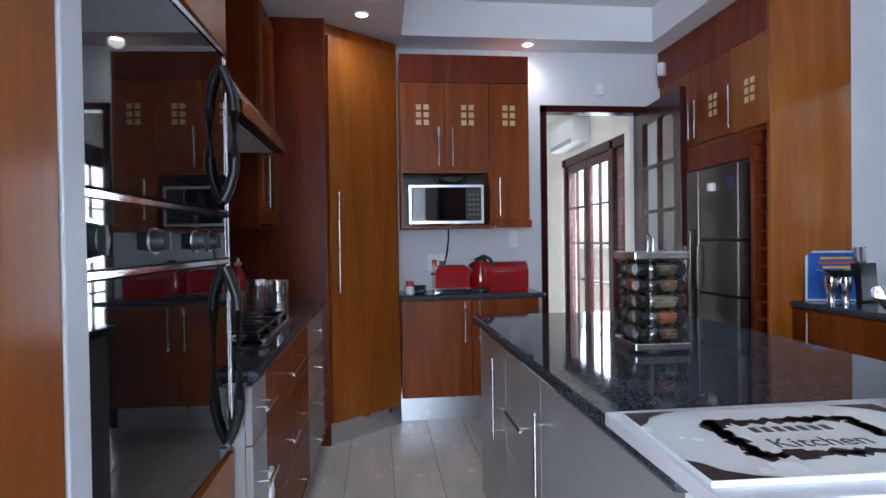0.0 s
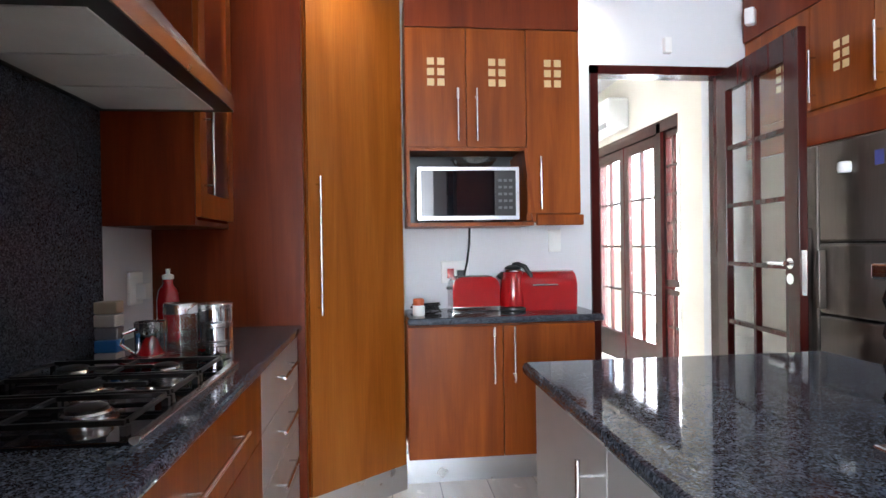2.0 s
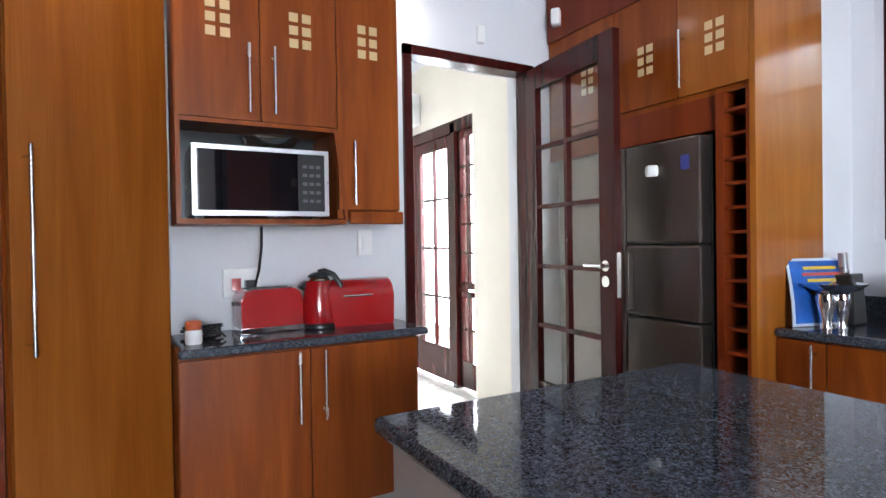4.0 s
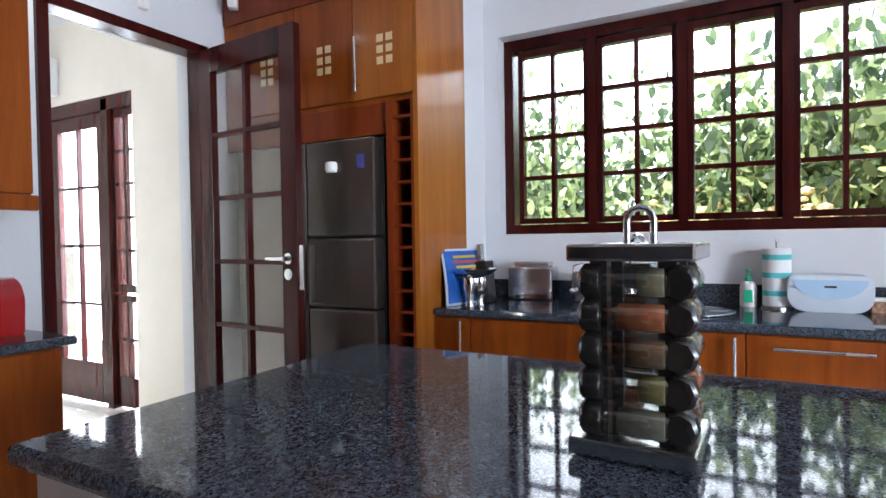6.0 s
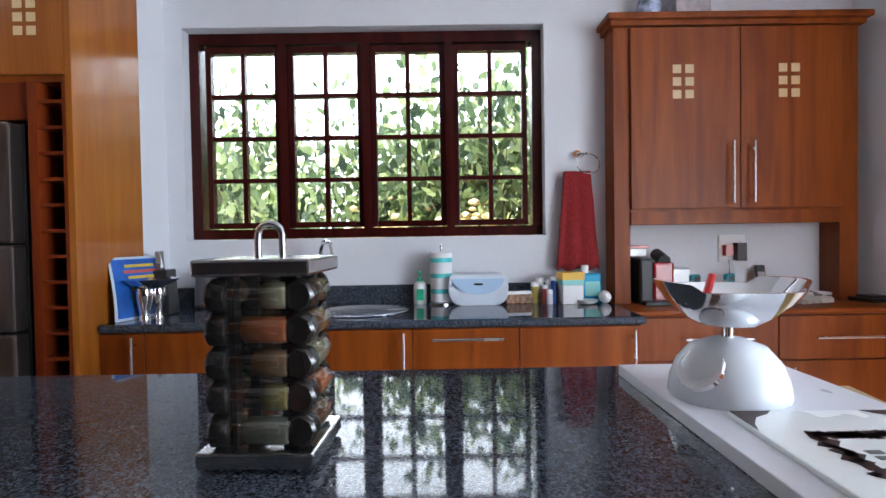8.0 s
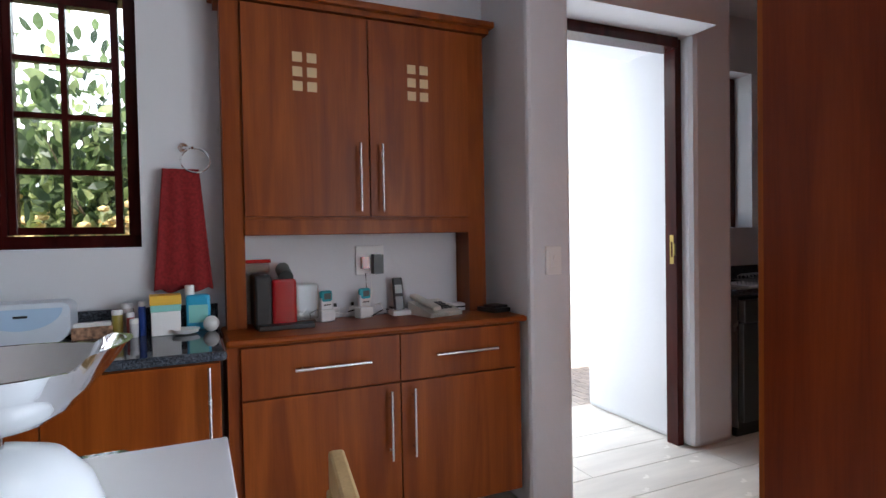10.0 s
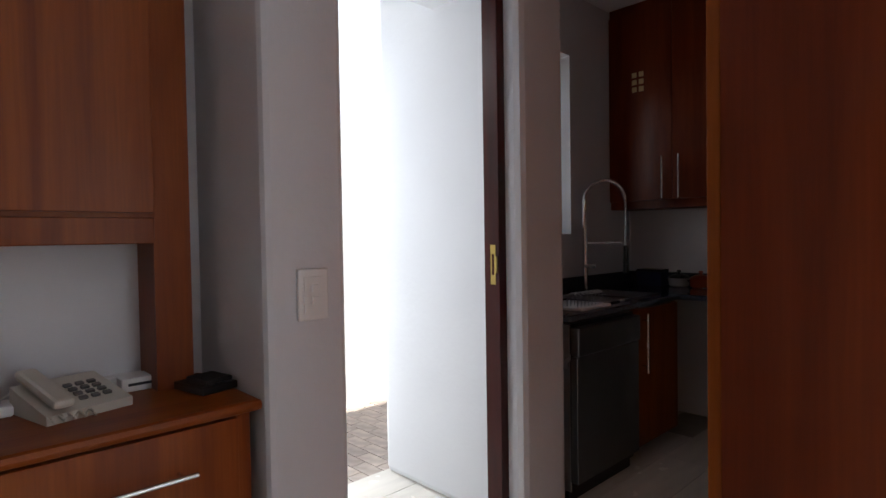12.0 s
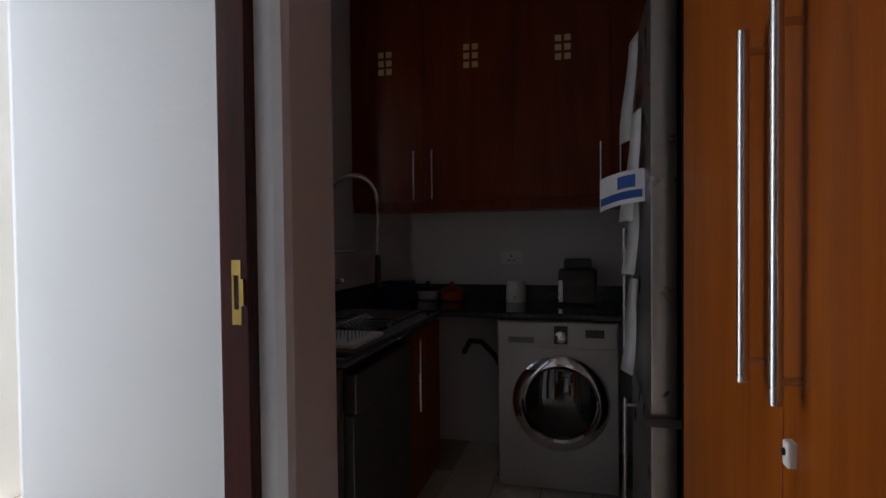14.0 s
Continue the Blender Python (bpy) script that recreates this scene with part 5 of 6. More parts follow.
part("cup", lathe(bm_new(), [(0.048, 0), (0.05, 0.004), (0.05, 0.14), (0.046, 0.14), (0.046, 0.01), (0.01, 0.008)], (2.70, 2.19, WT), 24), CHROME, cu)
part("handle", tube(bm_new(), [(2.70, 2.145, WT + 0.14), (2.70, 2.15, WT + 0.17), (2.70, 2.19, WT + 0.185), (2.70, 2.23, WT + 0.17), (2.70, 2.235, WT + 0.14)], 0.004, 8), CHROME, cu)
for y in (2.17, 2.22):
    bm = moved(lathe(bm_new(), [(0.003, 0.0), (0.016, 0.004), (0.02, 0.016), (0.014, 0.026), (0.003, 0.03)], (0, 0, 0), 14), Matrix.Translation((2.645, y, WT + 0.035)))
    rod(bm, (2.645, y, WT + 0.06), (2.645, y, WT + 0.14), 0.003, 6)
    part("spoon", bm, CHROME, cu, "hanging steel spoon")
so = thing("soap_dispenser", "white soap bottle with a green pump", "soap dispenser", (2.72, 1.475, WT))
GREEN = material("green_plastic", (0.03, 0.42, 0.22), 0.4)
part("bottle", moved(lathe(bm_new(), [(0.03, 0), (0.033, 0.005), (0.033, 0.085), (0.024, 0.105), (0.014, 0.11)], (0, 0, 0), 20), Matrix.Translation((2.72, 1.475, WT))), WHITE, so)
part("label", box(2.686, 1.458, WT + 0.02, 2.6885, 1.492, WT + 0.075), GREEN, so, "green printed label", False)
bm = lathe(bm_new(), [(0.014, 0.11), (0.014, 0.128), (0.006, 0.13), (0.006, 0.15), (0.012, 0.152), (0.012, 0.16)], (2.72, 1.475, WT), 14)
part("pump", rod(bm, (2.72, 1.475, WT + 0.156), (2.685, 1.475, WT + 0.154), 0.005, 8), GREEN, so)
rl = thing("paper_towel_roll", "paper towel roll with aqua stripes on a holder", "paper towel", (2.69, 1.37, WT))
part("base", lathe(bm_new(), [(0.06, 0), (0.06, 0.008), (0.05, 0.01)], (2.69, 1.37, WT), 24), STEEL, rl)
AQUA = material("aqua_print", (0.12, 0.55, 0.55), 0.8)
part("roll", lathe(bm_new(), [(0.05, 0.012), (0.053, 0.015), (0.053, 0.25), (0.05, 0.253), (0.015, 0.253)], (2.69, 1.37, WT), 28), material("paper", (0.78, 0.78, 0.78), 0.9, bump=0.2), rl)
for z in (0.055, 0.13, 0.205):
    part("stripe", lathe(bm_new(), [(0.052, z), (0.0538, z), (0.0538, z + 0.022), (0.052, z + 0.022)], (2.69, 1.37, WT), 28), AQUA, rl, "aqua printed stripe")
part("rod", rod(bm_new(), (2.69, 1.37, WT + 0.01), (2.69, 1.37, WT + 0.29), 0.005, 10), STEEL, rl)
st = thing("bottle_steriliser", "white and pale blue plastic steriliser box", "steriliser", (2.69, 1.19, WT))
STM = Matrix.Translation((2.68, 1.195, WT))
PALEBLUE = material("pale_blue_plastic", (0.45, 0.62, 0.80), 0.3)
PALE_TUB = material("pale_tub_plastic", (0.66, 0.72, 0.80), 0.3)
SQ = STM @ Matrix.Rotation(math.pi / 2, 4, "Z")
part("base", moved(rounded_block(0.285, 0.15, 0.10, 0.062), SQ @ Matrix.Translation((0, 0, 0.10)) @ Matrix.Rotation(math.pi, 4, "Y")), PALE_TUB, st)
part("top", moved(rounded_block(0.285, 0.15, 0.045, 0.03), SQ @ Matrix.Translation((0, 0, 0.1005))), PALE_TUB, st)
bm = bm_new()
arc_pts = [(0.122 * math.cos(a), 0.128 + 0.075 * math.sin(a)) for a in [math.pi + k * math.pi / 14 for k in range(15)]]
A = [bm.verts.new((STM.translation.x - 0.082, STM.translation.y + y, WT + z)) for y, z in arc_pts]
B = [bm.verts.new((STM.translation.x - 0.072, STM.translation.y + y, WT + z)) for y, z in arc_pts]
bm.faces.new(A)
for k in range(15):
    bm.faces.new((A[k], B[k], B[(k + 1) % 15], A[(k + 1) % 15]))
part("lid", bm, PALEBLUE, st, "pale blue curved lid", False)
part("catch", moved(box(-0.086, -0.02, 0.098, -0.0825, 0.02, 0.106), STM), BLACK, st, smooth=False)


def pack(name, label, cat, x, y, w, d, h, mat, rz=0.0, z=WT, extra=()):
    t = thing(name, label, cat, (x, y, z))
    P = Matrix.Translation((x, y, z)) @ Matrix.Rotation(radians(rz), 4, "Z")
    part("body", moved(box(-d / 2, -w / 2, 0, d / 2, w / 2, h, None, 0.003), P), mat, t, smooth=False)
    for nm, q, m2 in extra:
        part(nm, moved(box(*q, None, 0.002), P), m2, t, smooth=False)
    return t


YEL = material("yellow_plastic", (0.70, 0.42, 0.04), 0.45)
BROWN = material("printed_card", (0.30, 0.16, 0.09), 0.6, vary=0.7, vary_scale=60)
TEAL = material("teal_plastic", (0.25, 0.60, 0.55), 0.45)
SKYB = material("blue_plastic", (0.02, 0.33, 0.55), 0.35)
pack("snack_box", "open brown printed card box", "box", 2.70, 1.0, 0.13, 0.10, 0.045, BROWN, 8, extra=[("flap", (-0.05, -0.06, 0.045, 0.0, 0.06, 0.058), WHITE)])
pack("medicine_tub", "white plastic tub with a teal band and yellow lid", "tub", 2.64, 0.75, 0.10, 0.09, 0.09, WHITE, 4, extra=[("band", (-0.047, -0.052, 0.09, 0.047, 0.052, 0.115), TEAL), ("lid", (-0.049, -0.054, 0.115, 0.049, 0.054, 0.15), YEL)])
cols = [(0.35, 0.28, 0.05), (0.6, 0.58, 0.55), (0.45, 0.06, 0.05), (0.65, 0.66, 0.7), (0.02, 0.07, 0.35), (0.6, 0.6, 0.62)]
for k, (x, y, r, h) in enumerate(((2.68, 0.915, 0.019, 0.08), (2.71, 0.885, 0.02, 0.10), (2.66, 0.87, 0.014, 0.07), (2.69, 0.845, 0.016, 0.09), (2.65, 0.83, 0.013, 0.11), (2.62, 0.855, 0.015, 0.05))):
    jar("small_bottle", "small bottle or jar among the clutter by the wall", "bottle", x, y, WT, r, h, material("bottle_tint", cols[k], 0.35), WHITE, 0.018, 14)
mb = thing("mouthwash_bottle", "square blue mouthwash bottle with a white cap", "bottle", (2.70, 0.635, WT))
part("body", box(2.67, 0.59, WT, 2.73, 0.68, WT + 0.14, None, 0.012), SKYB, mb, smooth=False)
part("label", box(2.6685, 0.60, WT + 0.03, 2.6698, 0.67, WT + 0.10), TEAL, mb, "aqua label", False)
part("cap", lathe(bm_new(), [(0.018, 0.14), (0.018, 0.175), (0.015, 0.178)], (2.70, 0.665, WT), 16), WHITE, mb)
solid("white_ball", lathe(bm_new(), [(0.004, 0), (0.016, 0.004), (0.026, 0.016), (0.03, 0.03), (0.026, 0.044), (0.016, 0.056), (0.004, 0.06)], (2.62, 0.59, WT), 20), WHITE, "white round lidded pot at the worktop's end", "pot")
solid("soap_dish", lathe(bm_new(), [(0.02, 0), (0.042, 0.006), (0.05, 0.02), (0.047, 0.02), (0.03, 0.01), (0.005, 0.008)], (2.60, 0.68, WT), 20), WHITE, "small white dish beside the bottles", "dish")

# towel on its ring
tw = thing("towel_ring", "chrome wall-mounted towel ring", "towel ring", (2.76, 0.66, 1.63))
bm = rod(bm_new(), (2.80, 0.675, 1.64), (2.785, 0.675, 1.64), 0.02, 16)
rod(bm, (2.785, 0.675, 1.64), (2.74, 0.64, 1.635), 0.006, 8)
part("mount", bm, CHROME, tw)
part("ring", tube(bm_new(), [(2.745 + 0.01 * math.sin(a), 0.63 + 0.055 * math.cos(a), 1.585 + 0.05 * math.sin(a)) for a in [k * math.pi / 10 for k in range(21)]], 0.004, 6), CHROME, tw)
bm = bm_new()
N, R = 22, 16
grid = []
for j in range(R + 1):
    f = j / R
    z = 1.55 - f * 0.49
    half = 0.068 + 0.042 * f
    grid.append([bm.verts.new((2.752 + 0.0045 * math.sin(i * 0.75 + 0.6) * (0.5 + f) + 0.004 * math.sin(j * 0.8) + (0.004 if 12 <= j <= 13 else 0.0), 0.685 - half + 2 * half * i / N, z + 0.008 * math.sin(i * 0.7) * f)) for i in range(N + 1)])
for j in range(R):
    for i in range(N):
        bm.faces.new((grid[j][i], grid[j][i + 1], grid[j + 1][i + 1], grid[j + 1][i]))
TOWEL = material("red_terry_cloth", (0.30, 0.018, 0.02), 0.95, bump=0.9, bump_scale=260, vary=0.25, vary_scale=90)
o = solid("hand_towel", bm, TOWEL, "red terry hand towel hanging from the ring", "towel")
m = o.modifiers.new("thickness", "SOLIDIFY")
m.thickness = 0.012

# ---- hutch niche ----
HT = 0.895
cm = thing("coffee_machine", "red and black capsule coffee machine", "coffee machine", (2.68, 0.30, HT))
part("body", box(2.61, 0.26, HT, 2.78, 0.36, HT + 0.20, None, 0.012), RED, cm, smooth=False)
part("side", box(2.60, 0.361, HT, 2.78, 0.43, HT + 0.22, None, 0.012), BLACK, cm, smooth=False)
part("head", rod(bm_new(), (2.63, 0.30, HT + 0.205), (2.73, 0.30, HT + 0.235), 0.03, 18), BLACK, cm)
part("tank", box(2.66, 0.16, HT + 0.02, 2.77, 0.255, HT + 0.17, None, 0.01), JAR_GLASS, cm, "clear water tank", False)
part("tray", box(2.55, 0.20, HT, 2.609, 0.42, HT + 0.02, None, 0.004), BLACK, cm, smooth=False)
pack("red_tin", "clear canister with a red lid", "canister", 2.745, 0.40, 0.09, 0.07, 0.04, JAR_GLASS, 0, HT + 0.225, [("lid", (-0.04, -0.05, 0.04, 0.04, 0.05, 0.055), RED)])
Fh1 = frame_of((XE, -0.04, 1.085), (0, -1, 0), (-1, 0, 0))
socket("wall_socket", "white double socket with a red plug and black adaptor", Fh1, 0.135, 0.135, [("plug", (0.02, 0.012, 0.03, 0.055, 0.05, 0.085), RED), ("adaptor", (0.072, 0.012, 0.005, 0.118, 0.06, 0.095), BLACK)])
for x, y in ((2.70, 0.125), (2.72, -0.055)):
    mn = thing("baby_monitor", "white baby monitor handset with a teal screen surround", "monitor", (x, y, HT), "baby monitors")
    BM_ = Matrix.Translation((x, y, HT)) @ Matrix.Rotation(radians(20), 4, "Z")
    part("cradle", moved(box(-0.025, -0.035, 0, 0.03, 0.035, 0.05, None, 0.006), BM_), WHITE, mn, smooth=False)
    part("handset", moved(box(-0.015, -0.028, 0.05, 0.015, 0.028, 0.11, None, 0.006), BM_), WHITE, mn, smooth=False)
    sm = part("screen_surround", moved(box(-0.018, -0.028, 0.085, 0.012, 0.028, 0.135, None, 0.01), BM_), material("teal_gloss", (0.02, 0.32, 0.38), 0.3), mn, "teal screen surround", False)
    part("screen", moved(box(-0.0195, -0.017, 0.098, -0.018, 0.017, 0.124), BM_), material("lcd", (0.12, 0.14, 0.14), 0.2), sm, smooth=False)
    for i in range(3):
        part("button", moved(box(-0.0165, -0.016 + 0.012 * i, 0.07, -0.015, -0.008 + 0.012 * i, 0.076), BM_), BLACK, mn, smooth=False)
dc = thing("cordless_phone", "black and silver cordless phone in its charger", "telephone", (2.72, -0.22, HT))
part("charger", box(2.68, -0.27, HT, 2.76, -0.18, HT + 0.025, None, 0.006), WHITE, dc, smooth=False)
DM = Matrix.Translation((2.72, -0.225, HT + 0.015)) @ Matrix.Rotation(radians(12), 4, "Y")
part("handset", moved(box(-0.012, -0.024, 0, 0.012, 0.024, 0.16, None, 0.007), DM), BLACK, dc, smooth=False)
part("screen", moved(box(-0.0135, -0.017, 0.085, -0.012, 0.017, 0.125), DM), material("lcd_grey", (0.35, 0.37, 0.36), 0.3), dc, smooth=False)
part("keypad", moved(box(-0.0135, -0.018, 0.01, -0.012, 0.018, 0.07), DM), material("phone_grey", (0.22, 0.23, 0.24), 0.4), dc, "silver keypad", False)
ph = thing("desk_phone", "cream corded desk telephone", "telephone", (2.65, -0.375, HT))
CREAMP = material("cream_plastic", (0.62, 0.59, 0.52), 0.4)
PM = Matrix.Translation((2.65, -0.375, HT)) @ Matrix.Rotation(radians(14), 4, "Z")
bm = bm_new()
vv = [bm.verts.new(PM @ Vector(p)) for p in ((-0.09, -0.09, 0), (0.09, -0.09, 0), (0.09, 0.09, 0), (-0.09, 0.09, 0), (-0.09, -0.09, 0.02), (0.09, -0.09, 0.06), (0.09, 0.09, 0.06), (-0.09, 0.09, 0.02))]
for f in ((0, 3, 2, 1), (4, 5, 6, 7), (0, 1, 5, 4), (1, 2, 6, 5), (2, 3, 7, 6), (3, 0, 4, 7)):
    bm.faces.new([vv[i] for i in f])
part("base", bm, CREAMP, ph, smooth=False)
bm = moved(box(-0.10, -0.022, 0, 0.10, 0.022, 0.022, None, 0.009), PM @ Matrix.Translation((0.0, 0.058, 0.052)) @ Matrix.Rotation(radians(-13), 4, "Y"))
part("receiver", bm, CREAMP, ph, smooth=False)
for i in range(4):
    for j in range(3):
        part("key", moved(box(-0.006, -0.008, 0, 0.006, 0.008, 0.006), PM @ Matrix.Translation((-0.045 + 0.025 * i, -0.055 + 0.026 * j, 0.030 + 0.0056 * i)) @ Matrix.Rotation(radians(-12.5), 4, "Y")), material("phone_key", (0.12, 0.12, 0.12), 0.5) if (i, j) == (0, 0) else bpy.data.materials["phone_key"], ph, smooth=False)
part("cord", tube(bm_new(), [(2.545 + 0.008 * math.cos(a), -0.31 - 0.012 * a / 4 + 0.0, HT + 0.012 + 0.007 * math.sin(a)) for a in [k * 0.7 for k in range(44)]], 0.003, 5), CREAMP, ph, "coiled cream cord")
pack("router", "small white router with indicator slots", "router", 2.74, -0.545, 0.11, 0.07, 0.035, WHITE, 0, HT, [("slots", (-0.0365, -0.04, 0.015, -0.0352, 0.04, 0.022), BLACK)])
pack("wallet", "black leather wallet on the hutch worktop", "wallet", 2.60, -0.66, 0.10, 0.13, 0.02, BLACK, 12, HT, [("fold", (-0.05, -0.045, 0.02, 0.04, 0.03, 0.032), BLACK)])
rnd = random.Random(11)
for k in range(7):
    y = 0.2 - 0.09 * k
    solid("cable", tube(bm_new(), [(2.74 + 0.03 * rnd.random(), y + 0.03 * i * rnd.random(), HT + 0.006 + 0.05 * rnd.random()) for i in range(6)], 0.003, 5), BLACK if k % 2 else WHITE, "thin loose charger cable on the hutch", "cable", "charger cables")
vs = thing("vase", "blue and white china vase on the hutch", "vase", (2.715, 0.335, 2.275))
part("body", lathe(bm_new(), [(0.03, 0), (0.045, 0.02), (0.06, 0.06), (0.05, 0.10), (0.03, 0.12), (0.035, 0.14)], (2.715, 0.335, 2.275), 24), material("blue_china", (0.35, 0.42, 0.60), 0.2, vary=0.8, vary_scale=25), vs)
pack("storage_box", "pale decorated box standing on the hutch", "box", 2.73, 0.13, 0.17, 0.10, 0.16, material("pale_print", (0.55, 0.50, 0.52), 0.6, vary=0.4, vary_scale=18), 0, 2.275, [("lid", (-0.054, -0.09, 0.16, 0.054, 0.09, 0.185), WHITE)])

# light switch on the pier
Fsw = frame_of((2.379, -0.805, 1.075), (0, -1, 0), (-1, 0, 0))
socket("light_switch", "white double light switch on the pier", Fsw, 0.085, 0.13, [("face", (0.014, 0.012, 0.02, 0.071, 0.016, 0.11), WHITE), ("rocker", (0.034, 0.016, 0.07, 0.052, 0.022, 0.09), WHITE), ("rocker", (0.034, 0.016, 0.04, 0.052, 0.022, 0.06), WHITE)])

# router, chargers and cables on the hutch
ro = thing("router", "small white router box against the wall", "router", (2.80, -0.52, HT))
part("body", box(2.75, -0.60, HT, 2.84, -0.46, HT + 0.032, None, 0.006), WHITE, ro, smooth=False)
part("aerial", rod(bm_new(), (2.83, -0.47, HT + 0.03), (2.82, -0.45, HT + 0.12), 0.004, 8), BLACK, ro)
for y in (0.06, -0.02):
    ad_ = thing("charger", "small white charging plug on the hutch", "charger", (2.80, y, HT))
    part("body", box(2.78, y - 0.018, HT, 2.82, y + 0.018, HT + 0.05, None, 0.006), WHITE, ad_, smooth=False)
    part("pin", box(2.79, y - 0.006, HT + 0.05, 2.81, y + 0.006, HT + 0.065), BLACK, ad_, smooth=False)
for k in range(7):
    rnd = random.Random(40 + k)
    y = 0.12 - 0.075 * k
    pts = [(2.70 + 0.14 * rnd.random(), y - 0.045 * j + 0.03 * rnd.random(), HT + 0.006 + (0.03 * rnd.random() if 0 < j < 4 else 0)) for j in range(5)]
    solid("cable", tube(bm_new(), pts, 0.003, 6), WHITE if k < 3 else BLACK, "loose charging cable lying on the hutch", "cable", "cables on the hutch")
for y, c in ((-0.075, BLACK), (-0.10, WHITE)):
    solid("cable", tube(bm_new(), [(XE - 0.045, y, HT + 0.20), (XE - 0.04, y - 0.005, HT + 0.12), (XE - 0.05, y + 0.01, HT + 0.05), (XE - 0.08, y, HT + 0.006)], 0.003, 6), c, "cable hanging from the wall socket", "cable", "cables on the hutch")

# ---- scullery appliances ----
SILVER = material("silver_enamel", (0.46, 0.46, 0.46), 0.35, 0.3)
wm = thing("washing_machine", "silver front-loading washing machine with a chrome door", "washing machine", (1.97, -3.76, 0))
part("cabinet", box(1.672, -4.02, 0.015, 2.268, -3.465, 0.862, None, 0.008), SILVER, wm, smooth=False)
part("control_panel", box(1.68, -3.464, 0.735, 2.26, -3.455, 0.855, None, 0.003), SILVER, wm, smooth=False)
ROTX = Matrix.Rotation(radians(-90), 4, "X")
def ring(profile, seg=48):
    return moved(lathe(bm_new(), profile, (0, 0, 0), seg), Matrix.Translation((1.952, -3.464, 0.46)) @ ROTX)
part("door_ring", ring([(0.238, 0.0), (0.238, 0.02), (0.224, 0.035), (0.190, 0.04), (0.178, 0.03), (0.178, 0.005)]), CHROME, wm, "chrome door ring")
part("door_glass", ring([(0.177, 0.006), (0.175, 0.02), (0.11, 0.04), (0.01, 0.045)]), DARK_GLASS, wm, "dark domed door glass")
dl = part("dial", moved(lathe(bm_new(), [(0.03, 0), (0.03, 0.012), (0.022, 0.018)], (0, 0, 0), 24), Matrix.Translation((1.948, -3.455, 0.79)) @ ROTX), CHROME, wm, "chrome programme dial")
part("dial_surround", box(1.915, -3.4545, 0.755, 1.981, -3.452, 0.845, None, 0.001), BLACK, wm, smooth=False)
part("display", box(1.74, -3.4545, 0.79, 1.83, -3.452, 0.83), BLACK, wm, "dark display window", False)
part("detergent_drawer", box(2.08, -3.4545, 0.755, 2.21, -3.452, 0.785), material("drawer_grey", (0.2, 0.2, 0.2), 0.4), wm, smooth=False)
for x in (1.72, 2.22):
    for y in (-3.52, -3.97):
        part("foot", rod(bm_new(), (x, y, 0), (x, y, 0.016), 0.02, 12), BLACK, wm)
dw = thing("dishwasher", "dark steel dishwasher with a bowed handle", "dishwasher", (2.9, -2.67, 0))
part("body", box(2.60, -2.945, 0.06, 3.15, -2.345, 0.855), BLACK, dw, smooth=False)
part("side_panel", box(2.60, -2.344, 0.06, 3.15, -2.335, 0.855), STEEL, dw, smooth=False)
part("door", box(2.565, -2.945, 0.10, 2.599, -2.345, 0.70, None, 0.004), DARK_STEEL, dw, smooth=False)
part("control_strip", box(2.555, -2.945, 0.705, 2.599, -2.345, 0.84, None, 0.006), DARK_STEEL, dw, smooth=False)
part("plinth", box(2.62, -2.94, 0.0, 2.66, -2.35, 0.06), BLACK, dw, smooth=False)
Fx = frame_of((2.59, 0, 0), (0, 1, 0), (-1, 0, 0))
cabinet("base_cabinet", "dark cherry corner base cabinet in the scullery", Fx, -3.45, -2.95, 0.1, 0.872, 0.5, [(-3.44, -2.95, 0.11, 0.865, ("v", -2.99, 0.52, 0.84), None)], CHERRY)
solid("waste_hose", tube(bm_new(), [(2.28, -3.80, 0.50), (2.33, -3.75, 0.62), (2.40, -3.72, 0.70), (2.47, -3.74, 0.70), (2.52, -3.80, 0.62)], 0.016, 8), BLACK, "grey-black drain hose beside the washing machine", "hose")
ss = thing("sink", "double steel scullery sink with a drainer", "sink", (2.85, -3.1, 0.9))
for y0, y1 in ((-3.40, -3.08), (-3.04, -2.80)):
    bm = bm_new()
    for q in ((2.66, y0, 3.08, y0 + 0.018), (2.66, y1 - 0.018, 3.08, y1), (2.66, y0 + 0.018, 2.68, y1 - 0.018), (3.06, y0 + 0.018, 3.08, y1 - 0.018)):
        bx(bm, q[0], q[1], 0.906, q[2], q[3], 0.913)
    part("bowl_rim", bm, STEEL, ss, smooth=False)
    # flat plate, its steel darkened to stand for the shaded depth of the bowl
    part("bowl", box(2.68, y0 + 0.018, 0.9055, 3.06, y1 - 0.018, 0.908), material("sink_shadow_steel", (0.2, 0.2, 0.21), 0.3, 1.0), ss, smooth=False)
ct = thing("spring_tap", "tall chrome spring-neck scullery tap", "tap", (3.05, -3.50, WT))
TA, TB = Vector((3.12, -3.31, 0)), Vector((2.917, -3.465, 0))
def tap_arc(a):
    f = (1 - math.cos(a)) / 2
    return TA.lerp(TB, f) + Vector((0, 0, 1.50 + 0.125 * math.sin(a)))
part("post", rod(bm_new(), TA + Vector((0, 0, WT)), TA + Vector((0, 0, 1.32)), 0.016, 14), CHROME, ct)
part("neck", tube(bm_new(), [TA + Vector((0, 0, 1.32))] + [tap_arc(k * math.pi / 18) for k in range(19)] + [TB + Vector((0, 0, 1.18))], 0.008, 8), CHROME, ct)
